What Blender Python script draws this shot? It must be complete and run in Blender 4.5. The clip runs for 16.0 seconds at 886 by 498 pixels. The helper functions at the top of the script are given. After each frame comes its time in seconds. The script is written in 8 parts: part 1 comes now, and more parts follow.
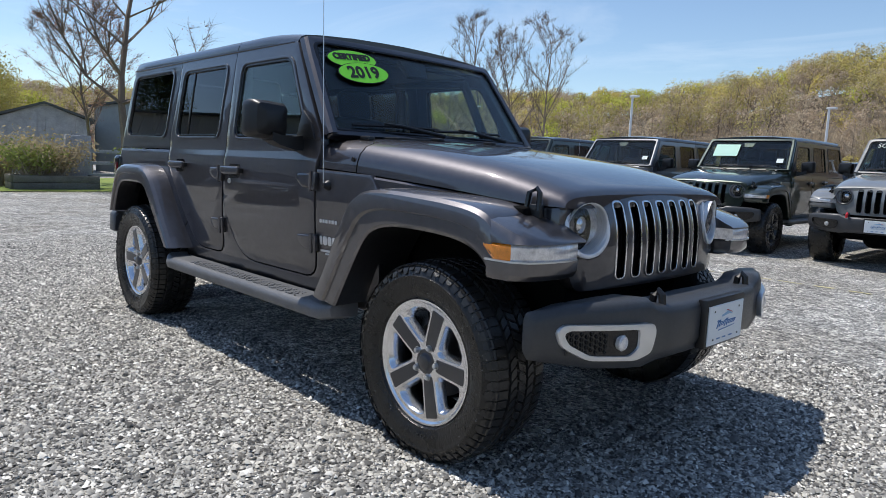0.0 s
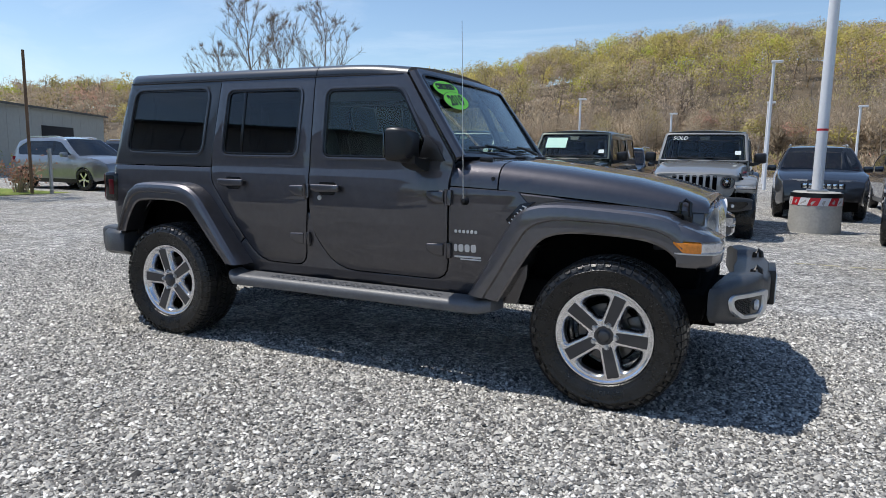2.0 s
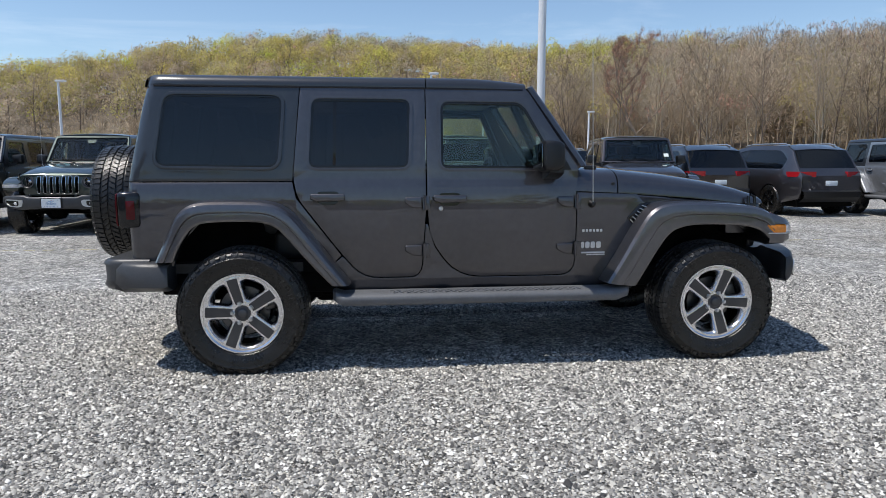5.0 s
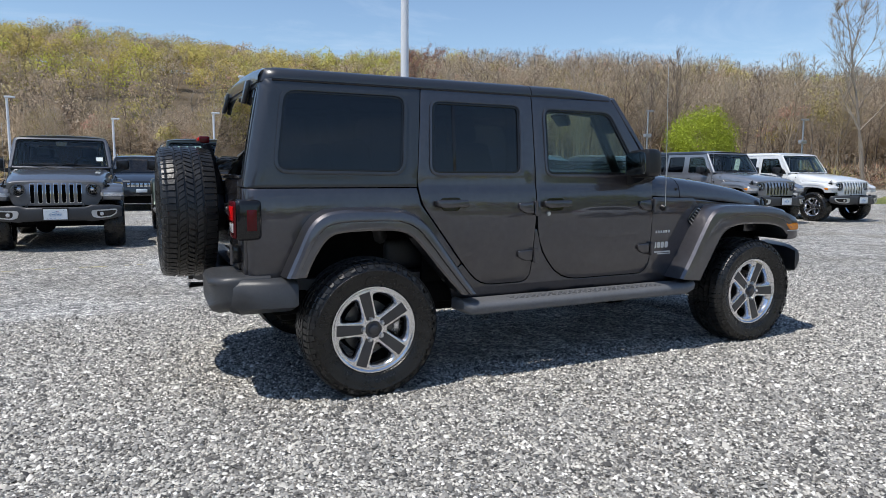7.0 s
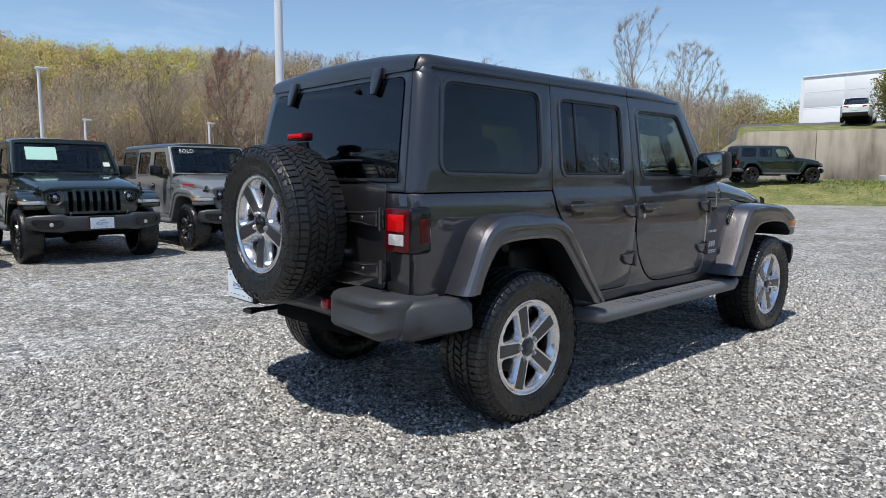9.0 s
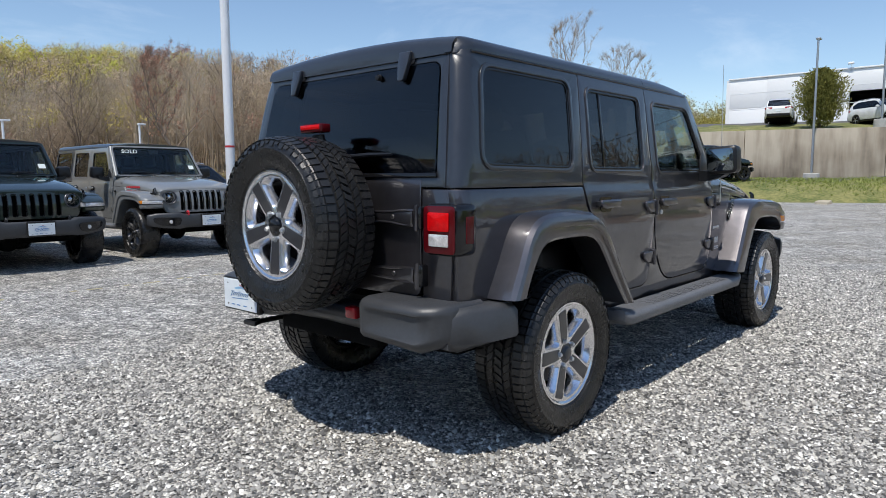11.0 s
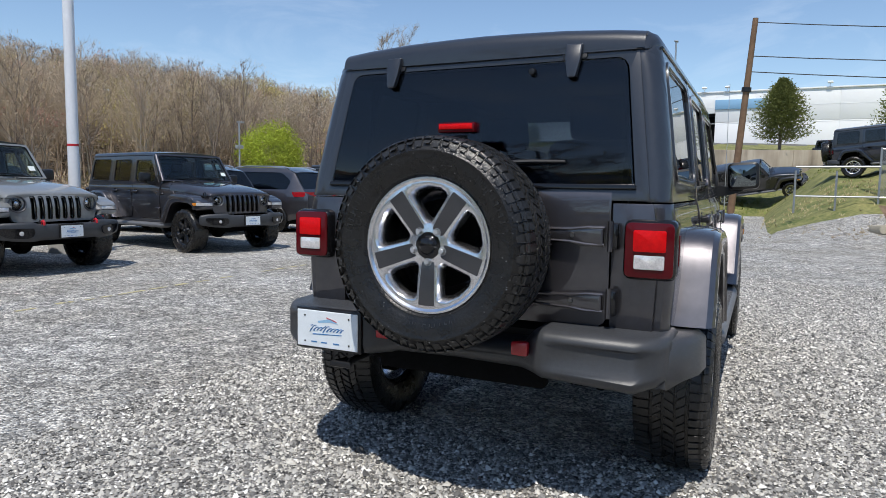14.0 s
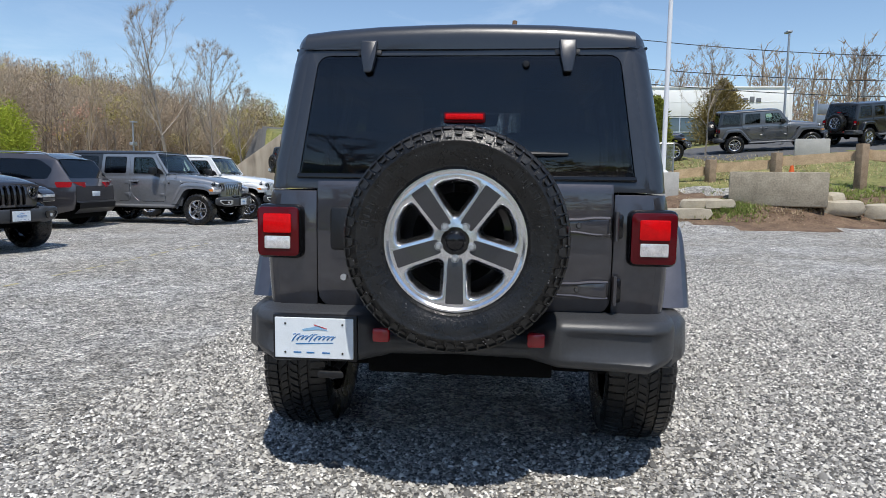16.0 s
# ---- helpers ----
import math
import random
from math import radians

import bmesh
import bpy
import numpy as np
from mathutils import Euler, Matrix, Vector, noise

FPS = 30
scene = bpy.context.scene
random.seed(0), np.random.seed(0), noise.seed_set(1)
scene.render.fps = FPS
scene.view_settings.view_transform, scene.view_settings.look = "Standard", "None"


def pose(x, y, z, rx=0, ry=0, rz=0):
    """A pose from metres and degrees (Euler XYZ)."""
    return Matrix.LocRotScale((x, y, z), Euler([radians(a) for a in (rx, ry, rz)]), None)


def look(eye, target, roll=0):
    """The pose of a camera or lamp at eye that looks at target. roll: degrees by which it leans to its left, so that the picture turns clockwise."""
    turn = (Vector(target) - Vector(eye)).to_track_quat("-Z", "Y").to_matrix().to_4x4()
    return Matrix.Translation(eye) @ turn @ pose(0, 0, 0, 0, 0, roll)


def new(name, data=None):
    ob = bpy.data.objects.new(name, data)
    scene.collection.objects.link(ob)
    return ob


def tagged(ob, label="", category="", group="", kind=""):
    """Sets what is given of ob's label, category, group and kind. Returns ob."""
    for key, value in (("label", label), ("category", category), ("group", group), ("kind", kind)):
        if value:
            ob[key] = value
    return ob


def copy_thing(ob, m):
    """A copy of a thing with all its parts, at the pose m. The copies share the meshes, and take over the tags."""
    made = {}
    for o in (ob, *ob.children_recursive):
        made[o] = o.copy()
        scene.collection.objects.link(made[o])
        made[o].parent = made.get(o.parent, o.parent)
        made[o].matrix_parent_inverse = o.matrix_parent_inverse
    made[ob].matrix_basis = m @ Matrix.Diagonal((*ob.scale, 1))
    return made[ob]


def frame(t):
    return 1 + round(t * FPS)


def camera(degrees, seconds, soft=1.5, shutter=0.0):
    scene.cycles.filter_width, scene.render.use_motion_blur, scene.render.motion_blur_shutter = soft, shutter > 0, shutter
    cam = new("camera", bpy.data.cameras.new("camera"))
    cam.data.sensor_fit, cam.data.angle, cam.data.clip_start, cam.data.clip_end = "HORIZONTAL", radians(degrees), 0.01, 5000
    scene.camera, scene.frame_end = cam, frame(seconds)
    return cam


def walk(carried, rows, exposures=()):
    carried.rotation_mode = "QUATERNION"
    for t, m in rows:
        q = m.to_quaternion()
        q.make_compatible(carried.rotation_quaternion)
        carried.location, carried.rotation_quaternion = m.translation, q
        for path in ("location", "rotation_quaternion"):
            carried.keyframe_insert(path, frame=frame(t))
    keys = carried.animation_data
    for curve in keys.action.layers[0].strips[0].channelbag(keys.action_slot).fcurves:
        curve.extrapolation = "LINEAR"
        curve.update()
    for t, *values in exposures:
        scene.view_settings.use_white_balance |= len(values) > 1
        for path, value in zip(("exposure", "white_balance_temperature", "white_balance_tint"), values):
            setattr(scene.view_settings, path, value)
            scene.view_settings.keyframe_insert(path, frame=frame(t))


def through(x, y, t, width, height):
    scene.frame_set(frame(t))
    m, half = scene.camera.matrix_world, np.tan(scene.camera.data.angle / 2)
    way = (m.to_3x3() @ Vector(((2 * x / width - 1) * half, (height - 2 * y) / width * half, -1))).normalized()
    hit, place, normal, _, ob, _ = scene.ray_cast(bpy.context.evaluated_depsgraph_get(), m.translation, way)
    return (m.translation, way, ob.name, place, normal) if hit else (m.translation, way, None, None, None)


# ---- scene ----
cam = camera(67.4, 16.0, soft=0.85)
METRES, EYE, TILT, LEAN, TURN = 12.15, 1.14, 0.0, 0.0, 45.76
ROWS = [
    (0.0, 0.0, 0.0, 0.0, 0.29, -7.29, -2.3),
    (0.5, -0.035, -0.0141, 0.0039, -3.89, -7.73, -2.13),
    (1.0, -0.0737, -0.019, 0.0059, -8.81, -7.97, -1.77),
    (1.5, -0.1177, -0.0234, 0.0082, -14.29, -8.0, -1.38),
    (2.0, -0.1603, -0.0227, 0.0099, -20.16, -7.93, -0.95),
    (2.5, -0.2022, -0.0158, 0.0112, -26.07, -7.84, -0.64),
    (3.0, -0.246, -0.0057, 0.012, -31.75, -7.84, -0.47),
    (3.5, -0.2832, 0.0132, 0.0133, -37.01, -7.67, -0.39),
    (6.0, -0.4257, 0.1721, 0.0113, -62.01, -7.37, -0.08),
    (6.5, -0.4414, 0.2136, 0.0106, -66.89, -7.16, -0.3),
    (7.0, -0.4511, 0.258, 0.0104, -71.51, -6.77, -0.42),
    (7.5, -0.4573, 0.3031, 0.0108, -76.03, -6.42, -0.45),
    (8.0, -0.4584, 0.3462, 0.0107, -80.5, -6.12, -0.43),
    (8.5, -0.4574, 0.3834, 0.0104, -84.81, -6.14, -0.34),
    (9.0, -0.4504, 0.4117, 0.0086, -88.55, -6.3, -0.18),
    (11.5, -0.4267, 0.4497, 0.006, -94.25, -6.19, 0.19),
    (12.0, -0.4257, 0.4525, 0.0058, -94.55, -6.33, -0.05),
    (12.5, -0.4189, 0.4735, 0.0047, -95.9, -6.31, -0.36),
    (13.0, -0.4065, 0.5018, 0.006, -98.95, -6.13, -0.64),
    (13.5, -0.3841, 0.5273, 0.0066, -103.82, -5.68, -0.82),
    (14.0, -0.3667, 0.5558, 0.0059, -110.09, -5.3, -0.8),
    (14.5, -0.3468, 0.578, 0.0046, -116.7, -5.2, -0.71),
    (15.0, -0.3317, 0.5971, 0.0051, -122.71, -5.47, -0.69),
    (15.5, -0.3253, 0.6142, 0.0064, -127.26, -5.84, -0.72),
    (16.0, -0.3219, 0.6157, 0.0062, -130.21, -6.03, -0.74),
]
walk(cam, [(t, pose(3.328, -2.591, EYE, TILT, LEAN, TURN) @ pose(METRES * x, METRES * y, METRES * z, 90 + pitch, roll, yaw)) for t, x, y, z, yaw, pitch, roll in ROWS])

# ---- sky, sun, exposure ----
SUN_FROM = Vector((-0.47, -0.10, 1.0)).normalized()
elevation = math.asin(SUN_FROM.z)
world = bpy.data.worlds.new("sky")
scene.world = world
world.use_nodes = True
wn, wl = world.node_tree.nodes, world.node_tree.links
sky = wn.new("ShaderNodeTexSky")
sky.sky_type, sky.sun_disc = "NISHITA", False
sky.sun_elevation, sky.sun_rotation = elevation, math.atan2(SUN_FROM.x, SUN_FROM.y)
sky.air_density, sky.dust_density, sky.ozone_density = 1.0, 0.12, 3.0
# thin cirrus streaks
geo = wn.new("ShaderNodeTexCoord")
wmap = wn.new("ShaderNodeMapping")
wmap.inputs["Scale"].default_value = (1.1, 2.2, 7.0)
wmap.inputs["Rotation"].default_value = (0.2, 0.1, 0.5)
cirrus = wn.new("ShaderNodeTexNoise")
cirrus.inputs["Scale"].default_value, cirrus.inputs["Detail"].default_value, cirrus.inputs["Roughness"].default_value = 1.6, 9.0, 0.62
cirrus.inputs["Distortion"].default_value = 0.6
ramp = wn.new("ShaderNodeValToRGB")
ramp.color_ramp.elements[0].position, ramp.color_ramp.elements[1].position = 0.50, 0.80
ramp.color_ramp.elements[1].color = (0.28, 0.28, 0.28, 1)
wmix = wn.new("ShaderNodeMixRGB")
wmix.inputs[2].default_value = (7.5, 8.2, 9.0, 1)
wl.new(geo.outputs["Generated"], wmap.inputs["Vector"])
wl.new(wmap.outputs[0], cirrus.inputs["Vector"])
wl.new(cirrus.outputs[0], ramp.inputs[0])
wl.new(ramp.outputs[0], wmix.inputs[0])
wl.new(sky.outputs[0], wmix.inputs[1])
wl.new(wmix.outputs[0], wn["Background"].inputs[0])
wn["Background"].inputs[1].default_value = 0.124
sun = new("sun", bpy.data.lights.new("sun", "SUN"))
sun.data.energy, sun.data.angle, sun.data.color = 3.6, radians(0.53), (1.0, 0.955, 0.89)
sun.matrix_world = look(SUN_FROM * 50, (0, 0, 0))
scene.view_settings.exposure = 0.20
# ---- materials ----
def material(name, colour, rough=0.5, metal=0.0, coat=0.0, vary=0.0, scale=20.0, bump=0.0, bump_scale=60.0, spec=0.5, second=None, emit=None, strength=0.0, island=0.0, wear=0.0):
    """A principled material with a coarse and a fine noise on its colour, and a fine bump."""
    m = bpy.data.materials.new(name)
    m.use_nodes = True
    n, l = m.node_tree.nodes, m.node_tree.links
    b = n["Principled BSDF"]
    b.inputs["Base Color"].default_value = (*colour, 1)
    b.inputs["Roughness"].default_value, b.inputs["Metallic"].default_value = rough, metal
    b.inputs["Coat Weight"].default_value, b.inputs["Coat Roughness"].default_value = coat, 0.03
    b.inputs["Specular IOR Level"].default_value = spec
    if emit:
        b.inputs["Emission Color"].default_value, b.inputs["Emission Strength"].default_value = (*emit, 1), strength
    where = n.new("ShaderNodeTexCoord").outputs["Object"]
    if vary or second:
        big, fine = n.new("ShaderNodeTexNoise"), n.new("ShaderNodeTexNoise")
        for node, s in ((big, scale), (fine, scale * 9)):
            node.inputs["Scale"].default_value, node.inputs["Detail"].default_value = s, 6.0
            l.new(where, node.inputs["Vector"])
        add = n.new("ShaderNodeMath")
        add.operation = "ADD"
        l.new(big.outputs[0], add.inputs[0]), l.new(fine.outputs[0], add.inputs[1])
        r = n.new("ShaderNodeMapRange")
        r.inputs["From Min"].default_value, r.inputs["From Max"].default_value = 0.7, 1.3
        l.new(add.outputs[0], r.inputs["Value"])
        mix = n.new("ShaderNodeMixRGB")
        other = second or tuple(min(1, c * (1 + vary)) for c in colour)
        mix.inputs[1].default_value, mix.inputs[2].default_value = (*(c * (1 - vary) for c in colour), 1), (*other, 1)
        l.new(r.outputs[0], mix.inputs[0])
        out = mix.outputs[0]
        if island:
            g = n.new("ShaderNodeNewGeometry")
            hs = n.new("ShaderNodeHueSaturation")
            mr = n.new("ShaderNodeMapRange")
            mr.inputs["To Min"].default_value, mr.inputs["To Max"].default_value = 1 - island, 1 + island
            l.new(g.outputs["Random Per Island"], mr.inputs["Value"])
            l.new(mr.outputs[0], hs.inputs["Value"])
            l.new(out, hs.inputs["Color"])
            out = hs.outputs[0]
        l.new(out, b.inputs["Base Color"])
        if wear:
            rr = n.new("ShaderNodeMapRange")
            rr.inputs["To Min"].default_value, rr.inputs["To Max"].default_value = max(0.02, rough - wear), rough + wear
            l.new(big.outputs[0], rr.inputs["Value"])
            l.new(rr.outputs[0], b.inputs["Roughness"])
    if bump:
        t = n.new("ShaderNodeTexNoise")
        t.inputs["Scale"].default_value, t.inputs["Detail"].default_value = bump_scale, 5.0
        l.new(where, t.inputs["Vector"])
        k = n.new("ShaderNodeBump")
        k.inputs["Strength"].default_value, k.inputs["Distance"].default_value = bump, 0.01
        l.new(t.outputs[0], k.inputs["Height"])
        l.new(k.outputs[0], b.inputs["Normal"])
    return m


def glass(name, tint, rough=0.0, least=0.075):
    """A tinted pane: it lets part of the light through in its tint, and mirrors by Fresnel."""
    m = bpy.data.materials.new(name)
    m.use_nodes = True
    n, l = m.node_tree.nodes, m.node_tree.links
    n.remove(n["Principled BSDF"])
    clear, gloss, mix, fr = n.new("ShaderNodeBsdfTransparent"), n.new("ShaderNodeBsdfGlossy"), n.new("ShaderNodeMixShader"), n.new("ShaderNodeLayerWeight")
    steep, level = n.new("ShaderNodeMath"), n.new("ShaderNodeMapRange")
    steep.operation, steep.inputs[1].default_value = "POWER", 4.2
    level.inputs["To Min"].default_value, level.inputs["To Max"].default_value = least, 0.97
    clear.inputs[0].default_value = (*tint, 1)
    gloss.inputs["Roughness"].default_value = rough
    fr.inputs[0].default_value = 0.5
    l.new(fr.outputs["Facing"], steep.inputs[0]), l.new(steep.outputs[0], level.inputs["Value"])
    l.new(level.outputs[0], mix.inputs[0]), l.new(clear.outputs[0], mix.inputs[1]), l.new(gloss.outputs[0], mix.inputs[2])
    l.new(mix.outputs[0], n["Material Output"].inputs[0])
    return m


def paint(name, colour, metal=0.55, rough=0.32):
    """Automotive paint: metal flake under a clear coat, with a little dust."""
    m = material(name, colour, rough, metal, 1.0, vary=0.10, scale=3.0)
    m.node_tree.nodes["Principled BSDF"].inputs["Coat IOR"].default_value = 1.65
    n, l = m.node_tree.nodes, m.node_tree.links
    b = n["Principled BSDF"]
    v = n.new("ShaderNodeTexVoronoi")
    v.inputs["Scale"].default_value = 900.0
    l.new(n.new("ShaderNodeTexCoord").outputs["Object"], v.inputs["Vector"])
    k = n.new("ShaderNodeBump")
    k.inputs["Strength"].default_value, k.inputs["Distance"].default_value = 0.08, 0.002
    l.new(v.outputs["Color"], k.inputs["Height"])
    l.new(k.outputs[0], b.inputs["Normal"])
    return m


GREY = paint("granite_grey_paint", (0.071, 0.067, 0.074), 0.90, 0.46)
# satin arch paint, lightened to hold the sun's highlight in its colour
GREYFLARE = paint("granite_grey_moulding_paint", (0.108, 0.102, 0.108), 0.85, 0.38)
GREYFLARE.node_tree.nodes["Principled BSDF"].inputs["Coat IOR"].default_value = 1.65
GREEN = paint("dark_green_paint", (0.018, 0.030, 0.022))
STING = paint("pale_grey_paint", (0.20, 0.205, 0.20), 0.1, 0.4)
SILVER = paint("silver_paint", (0.27, 0.28, 0.30), 0.6)
WHITE = paint("white_paint", (0.75, 0.76, 0.76), 0.0, 0.4)
BLACKP = paint("black_paint", (0.012, 0.012, 0.014), 0.2)
STEELP = paint("steel_grey_paint", (0.14, 0.145, 0.155), 0.6)
NAVY = paint("navy_paint", (0.012, 0.016, 0.030), 0.3)
HARDTOP = material("satin_black_hardtop", (0.020, 0.022, 0.027), 0.32, 0, 0.8, vary=0.12, scale=6, bump=0.05, bump_scale=400)
BUMPER = material("grey_moulded_plastic", (0.042, 0.044, 0.048), 0.40, vary=0.12, scale=9, bump=0.10, bump_scale=500)
BLACK = material("black_plastic", (0.008, 0.008, 0.009), 0.38, vary=0.2, scale=12, bump=0.05, bump_scale=300)
GLOSSBLACK = material("gloss_black_plastic", (0.008, 0.008, 0.009), 0.12)
RUBBER = material("tyre_rubber", (0.0085, 0.0083, 0.0081), 0.28, vary=0.3, scale=14, bump=0.30, bump_scale=110, wear=0.18, second=(0.018, 0.017, 0.016), spec=0.42)
TREAD = material("dusty_tread_rubber", (0.010, 0.0098, 0.0096), 0.32, vary=0.35, scale=10, bump=0.2, bump_scale=160, second=(0.026, 0.0253, 0.0246), spec=0.5, wear=0.14)
# undercoating black, taken darker to hold the shade below the car
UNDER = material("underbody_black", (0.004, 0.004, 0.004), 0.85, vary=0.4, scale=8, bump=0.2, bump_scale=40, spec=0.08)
# grey raised so the sky's sheen on the step's top is in the colour
STEPM = material("light_grey_step_plastic", (0.125, 0.128, 0.135), 0.42, vary=0.12, scale=9, bump=0.10, bump_scale=500)
MIRROR = material("mirror_glass", (0.22, 0.25, 0.26), 0.02, 1.0)
CHROME = material("chrome_trim", (0.80, 0.81, 0.82), 0.10, 1.0)
SATIN = material("satin_silver_trim", (0.66, 0.67, 0.68), 0.34, 0.85)
ALLOY = material("machined_alloy", (0.80, 0.80, 0.82), 0.22, 1.0, vary=0.06, scale=10, wear=0.06)
ALLOYDARK = material("grey_painted_alloy", (0.050, 0.050, 0.054), 0.35, 0.4, 0.6, vary=0.08)
BLACKRIM = material("black_wheel", (0.010, 0.010, 0.011), 0.25, 0.3, 0.5)
STEEL = material("brake_steel", (0.16, 0.155, 0.15), 0.45, 1.0, vary=0.2, scale=20)
REDLENS = material("red_lens", (0.62, 0.004, 0.006), 0.15, 0, 0.0, vary=0.15, scale=60, spec=0.2)
REDDARK = material("dark_red_lens", (0.085, 0.003, 0.006), 0.12, 0, 0.0, spec=0.3)
CLEARLENS = material("clear_lens_reflector", (0.72, 0.70, 0.69), 0.16, 0.35, 0.6, vary=0.35, scale=45)
AMBER = material("amber_lens", (0.85, 0.27, 0.03), 0.10, 0, 0.5, vary=0.25, scale=60)
REFLECTOR = material("headlamp_reflector", (0.75, 0.76, 0.78), 0.10, 1.0)
TINT = glass("privacy_glass", (0.25, 0.275, 0.31), least=0.056)
LIGHTTINT = glass("windscreen_glass", (0.86, 0.91, 0.88), least=0.045)
DOORTINT = glass("front_door_glass", (0.80, 0.89, 0.83), least=0.045)
LENS = glass("lamp_glass", (0.93, 0.94, 0.95))
SEATM = material("black_seat_leather", (0.018, 0.018, 0.019), 0.5, vary=0.2, scale=15, bump=0.1)
PLATEW = material("white_plate", (0.72, 0.77, 0.80), 0.35, vary=0.04)
INKBLUE = material("blue_print", (0.03, 0.17, 0.42), 0.4)
INKLIGHT = material("pale_blue_print", (0.25, 0.45, 0.65), 0.4)
INKRED = material("red_print", (0.5, 0.06, 0.08), 0.4)
INKBLACK = material("black_print", (0.012, 0.014, 0.010), 0.5)
STICKER = material("lime_sticker", (0.22, 0.80, 0.05), 0.45)
PAPERW = material("white_paper", (0.75, 0.80, 0.76), 0.6)
PAPERG = material("pale_green_paper", (0.45, 0.72, 0.60), 0.6)
BADGE = material("silver_badge", (0.70, 0.71, 0.72), 0.35, 0.5)
REFLEXRED = material("red_bumper_reflector", (0.34, 0.010, 0.016), 0.15, 0, 0.4)
LAMPDARK = material("smoked_lamp_ring", (0.10, 0.10, 0.105), 0.3, 0.5)
LAMPRING = material("silver_lamp_ring", (0.80, 0.81, 0.83), 0.4, 0.25)
LAWN = material("bright_lawn", (0.17, 0.27, 0.03), 0.9, vary=0.3, scale=1.0, bump=0.8, bump_scale=30, second=(0.26, 0.30, 0.06))
SIDEWALL = material("tyre_raised_lettering", (0.022, 0.022, 0.022), 0.35)
BEAD = material("tyre_dressing_bead", (0.10, 0.10, 0.10), 0.06, 0.0, 1.0)
WALLW = material("white_metal_cladding", (0.88, 0.88, 0.87), 0.55, vary=0.015, scale=0.6)
WALLGREY = material("grey_green_metal_cladding", (0.33, 0.35, 0.33), 0.55, vary=0.08, scale=0.5)
WALLDULL = material("dull_grey_cladding", (0.42, 0.42, 0.41), 0.7, vary=0.08, scale=0.5)
ROOFM = material("roofing", (0.08, 0.085, 0.08), 0.7, vary=0.2, scale=1.0)
OLDBLOCK = material("weathered_block_concrete", (0.29, 0.25, 0.185), 0.9, vary=0.25, scale=2.5, bump=0.6, bump_scale=18, second=(0.42, 0.37, 0.28))
SIGNGREY = material("grey_sign_letters", (0.16, 0.16, 0.17), 0.4)
CONCRETE2 = material("pale_concrete", (0.42, 0.41, 0.38), 0.85, vary=0.15, scale=3, bump=0.3, bump_scale=30)
POLEW = material("white_painted_pole", (0.74, 0.75, 0.77), 0.35, vary=0.04)
GALV = material("galvanised_steel", (0.42, 0.43, 0.44), 0.4, 0.8, vary=0.1, scale=8)
TIMBER = material("weathered_timber", (0.50, 0.35, 0.20), 0.8, vary=0.25, scale=4, bump=0.4, bump_scale=30, second=(0.64, 0.47, 0.29))
POSTWOOD = material("brown_post_timber", (0.27, 0.19, 0.12), 0.85, vary=0.3, scale=5, bump=0.4, bump_scale=30, second=(0.36, 0.27, 0.18))
OLDWOOD = material("grey_weathered_boards", (0.40, 0.40, 0.405), 0.85, vary=0.25, scale=3, bump=0.4, bump_scale=25)
STONE = material("tan_landscape_stone", (0.42, 0.37, 0.28), 0.9, vary=0.2, scale=5, bump=0.5, bump_scale=20)
MULCH = material("brown_mulch", (0.13, 0.075, 0.045), 0.95, vary=0.5, scale=2.2, bump=1.0, bump_scale=22, second=(0.23, 0.155, 0.10))
GRASS = material("spring_grass", (0.095, 0.15, 0.024), 0.9, vary=0.4, scale=0.9, bump=0.8, bump_scale=30, second=(0.30, 0.27, 0.10))
ASPHALT = material("faded_asphalt", (0.10, 0.10, 0.10), 0.9, vary=0.15, scale=2, bump=0.2, bump_scale=60)
BARK = material("grey_brown_bark", (0.20, 0.155, 0.12), 0.9, vary=0.3, scale=3, bump=0.5, bump_scale=20)
BARKPALE = material("pale_twig_bark", (0.34, 0.29, 0.23), 0.9, vary=0.25, scale=1)
DARKIN = material("dark_interior", (0.010, 0.010, 0.011), 0.8)
BLUEGLASS = material("office_window_glass", (0.10, 0.14, 0.16), 0.08, 0, 0.5)
STRIPERED = material("red_reflective_tape", (0.50, 0.02, 0.03), 0.3)
STRIPEWHITE = material("white_reflective_tape", (0.75, 0.75, 0.76), 0.3)
TRUNKWOOD = material("brown_utility_pole_wood", (0.18, 0.11, 0.065), 0.9, vary=0.25, scale=4, bump=0.4)
PLANTERM = material("old_timber_planter", (0.16, 0.15, 0.13), 0.9, vary=0.3, scale=4, bump=0.4)
FADEDLINE = material("faded_yellow_line_paint", (0.50, 0.44, 0.26), 0.9, vary=0.2, scale=12)
CABLEM = material("black_cable", (0.02, 0.02, 0.02), 0.6)
ORANGE = material("orange_plastic", (0.7, 0.12, 0.02), 0.5)


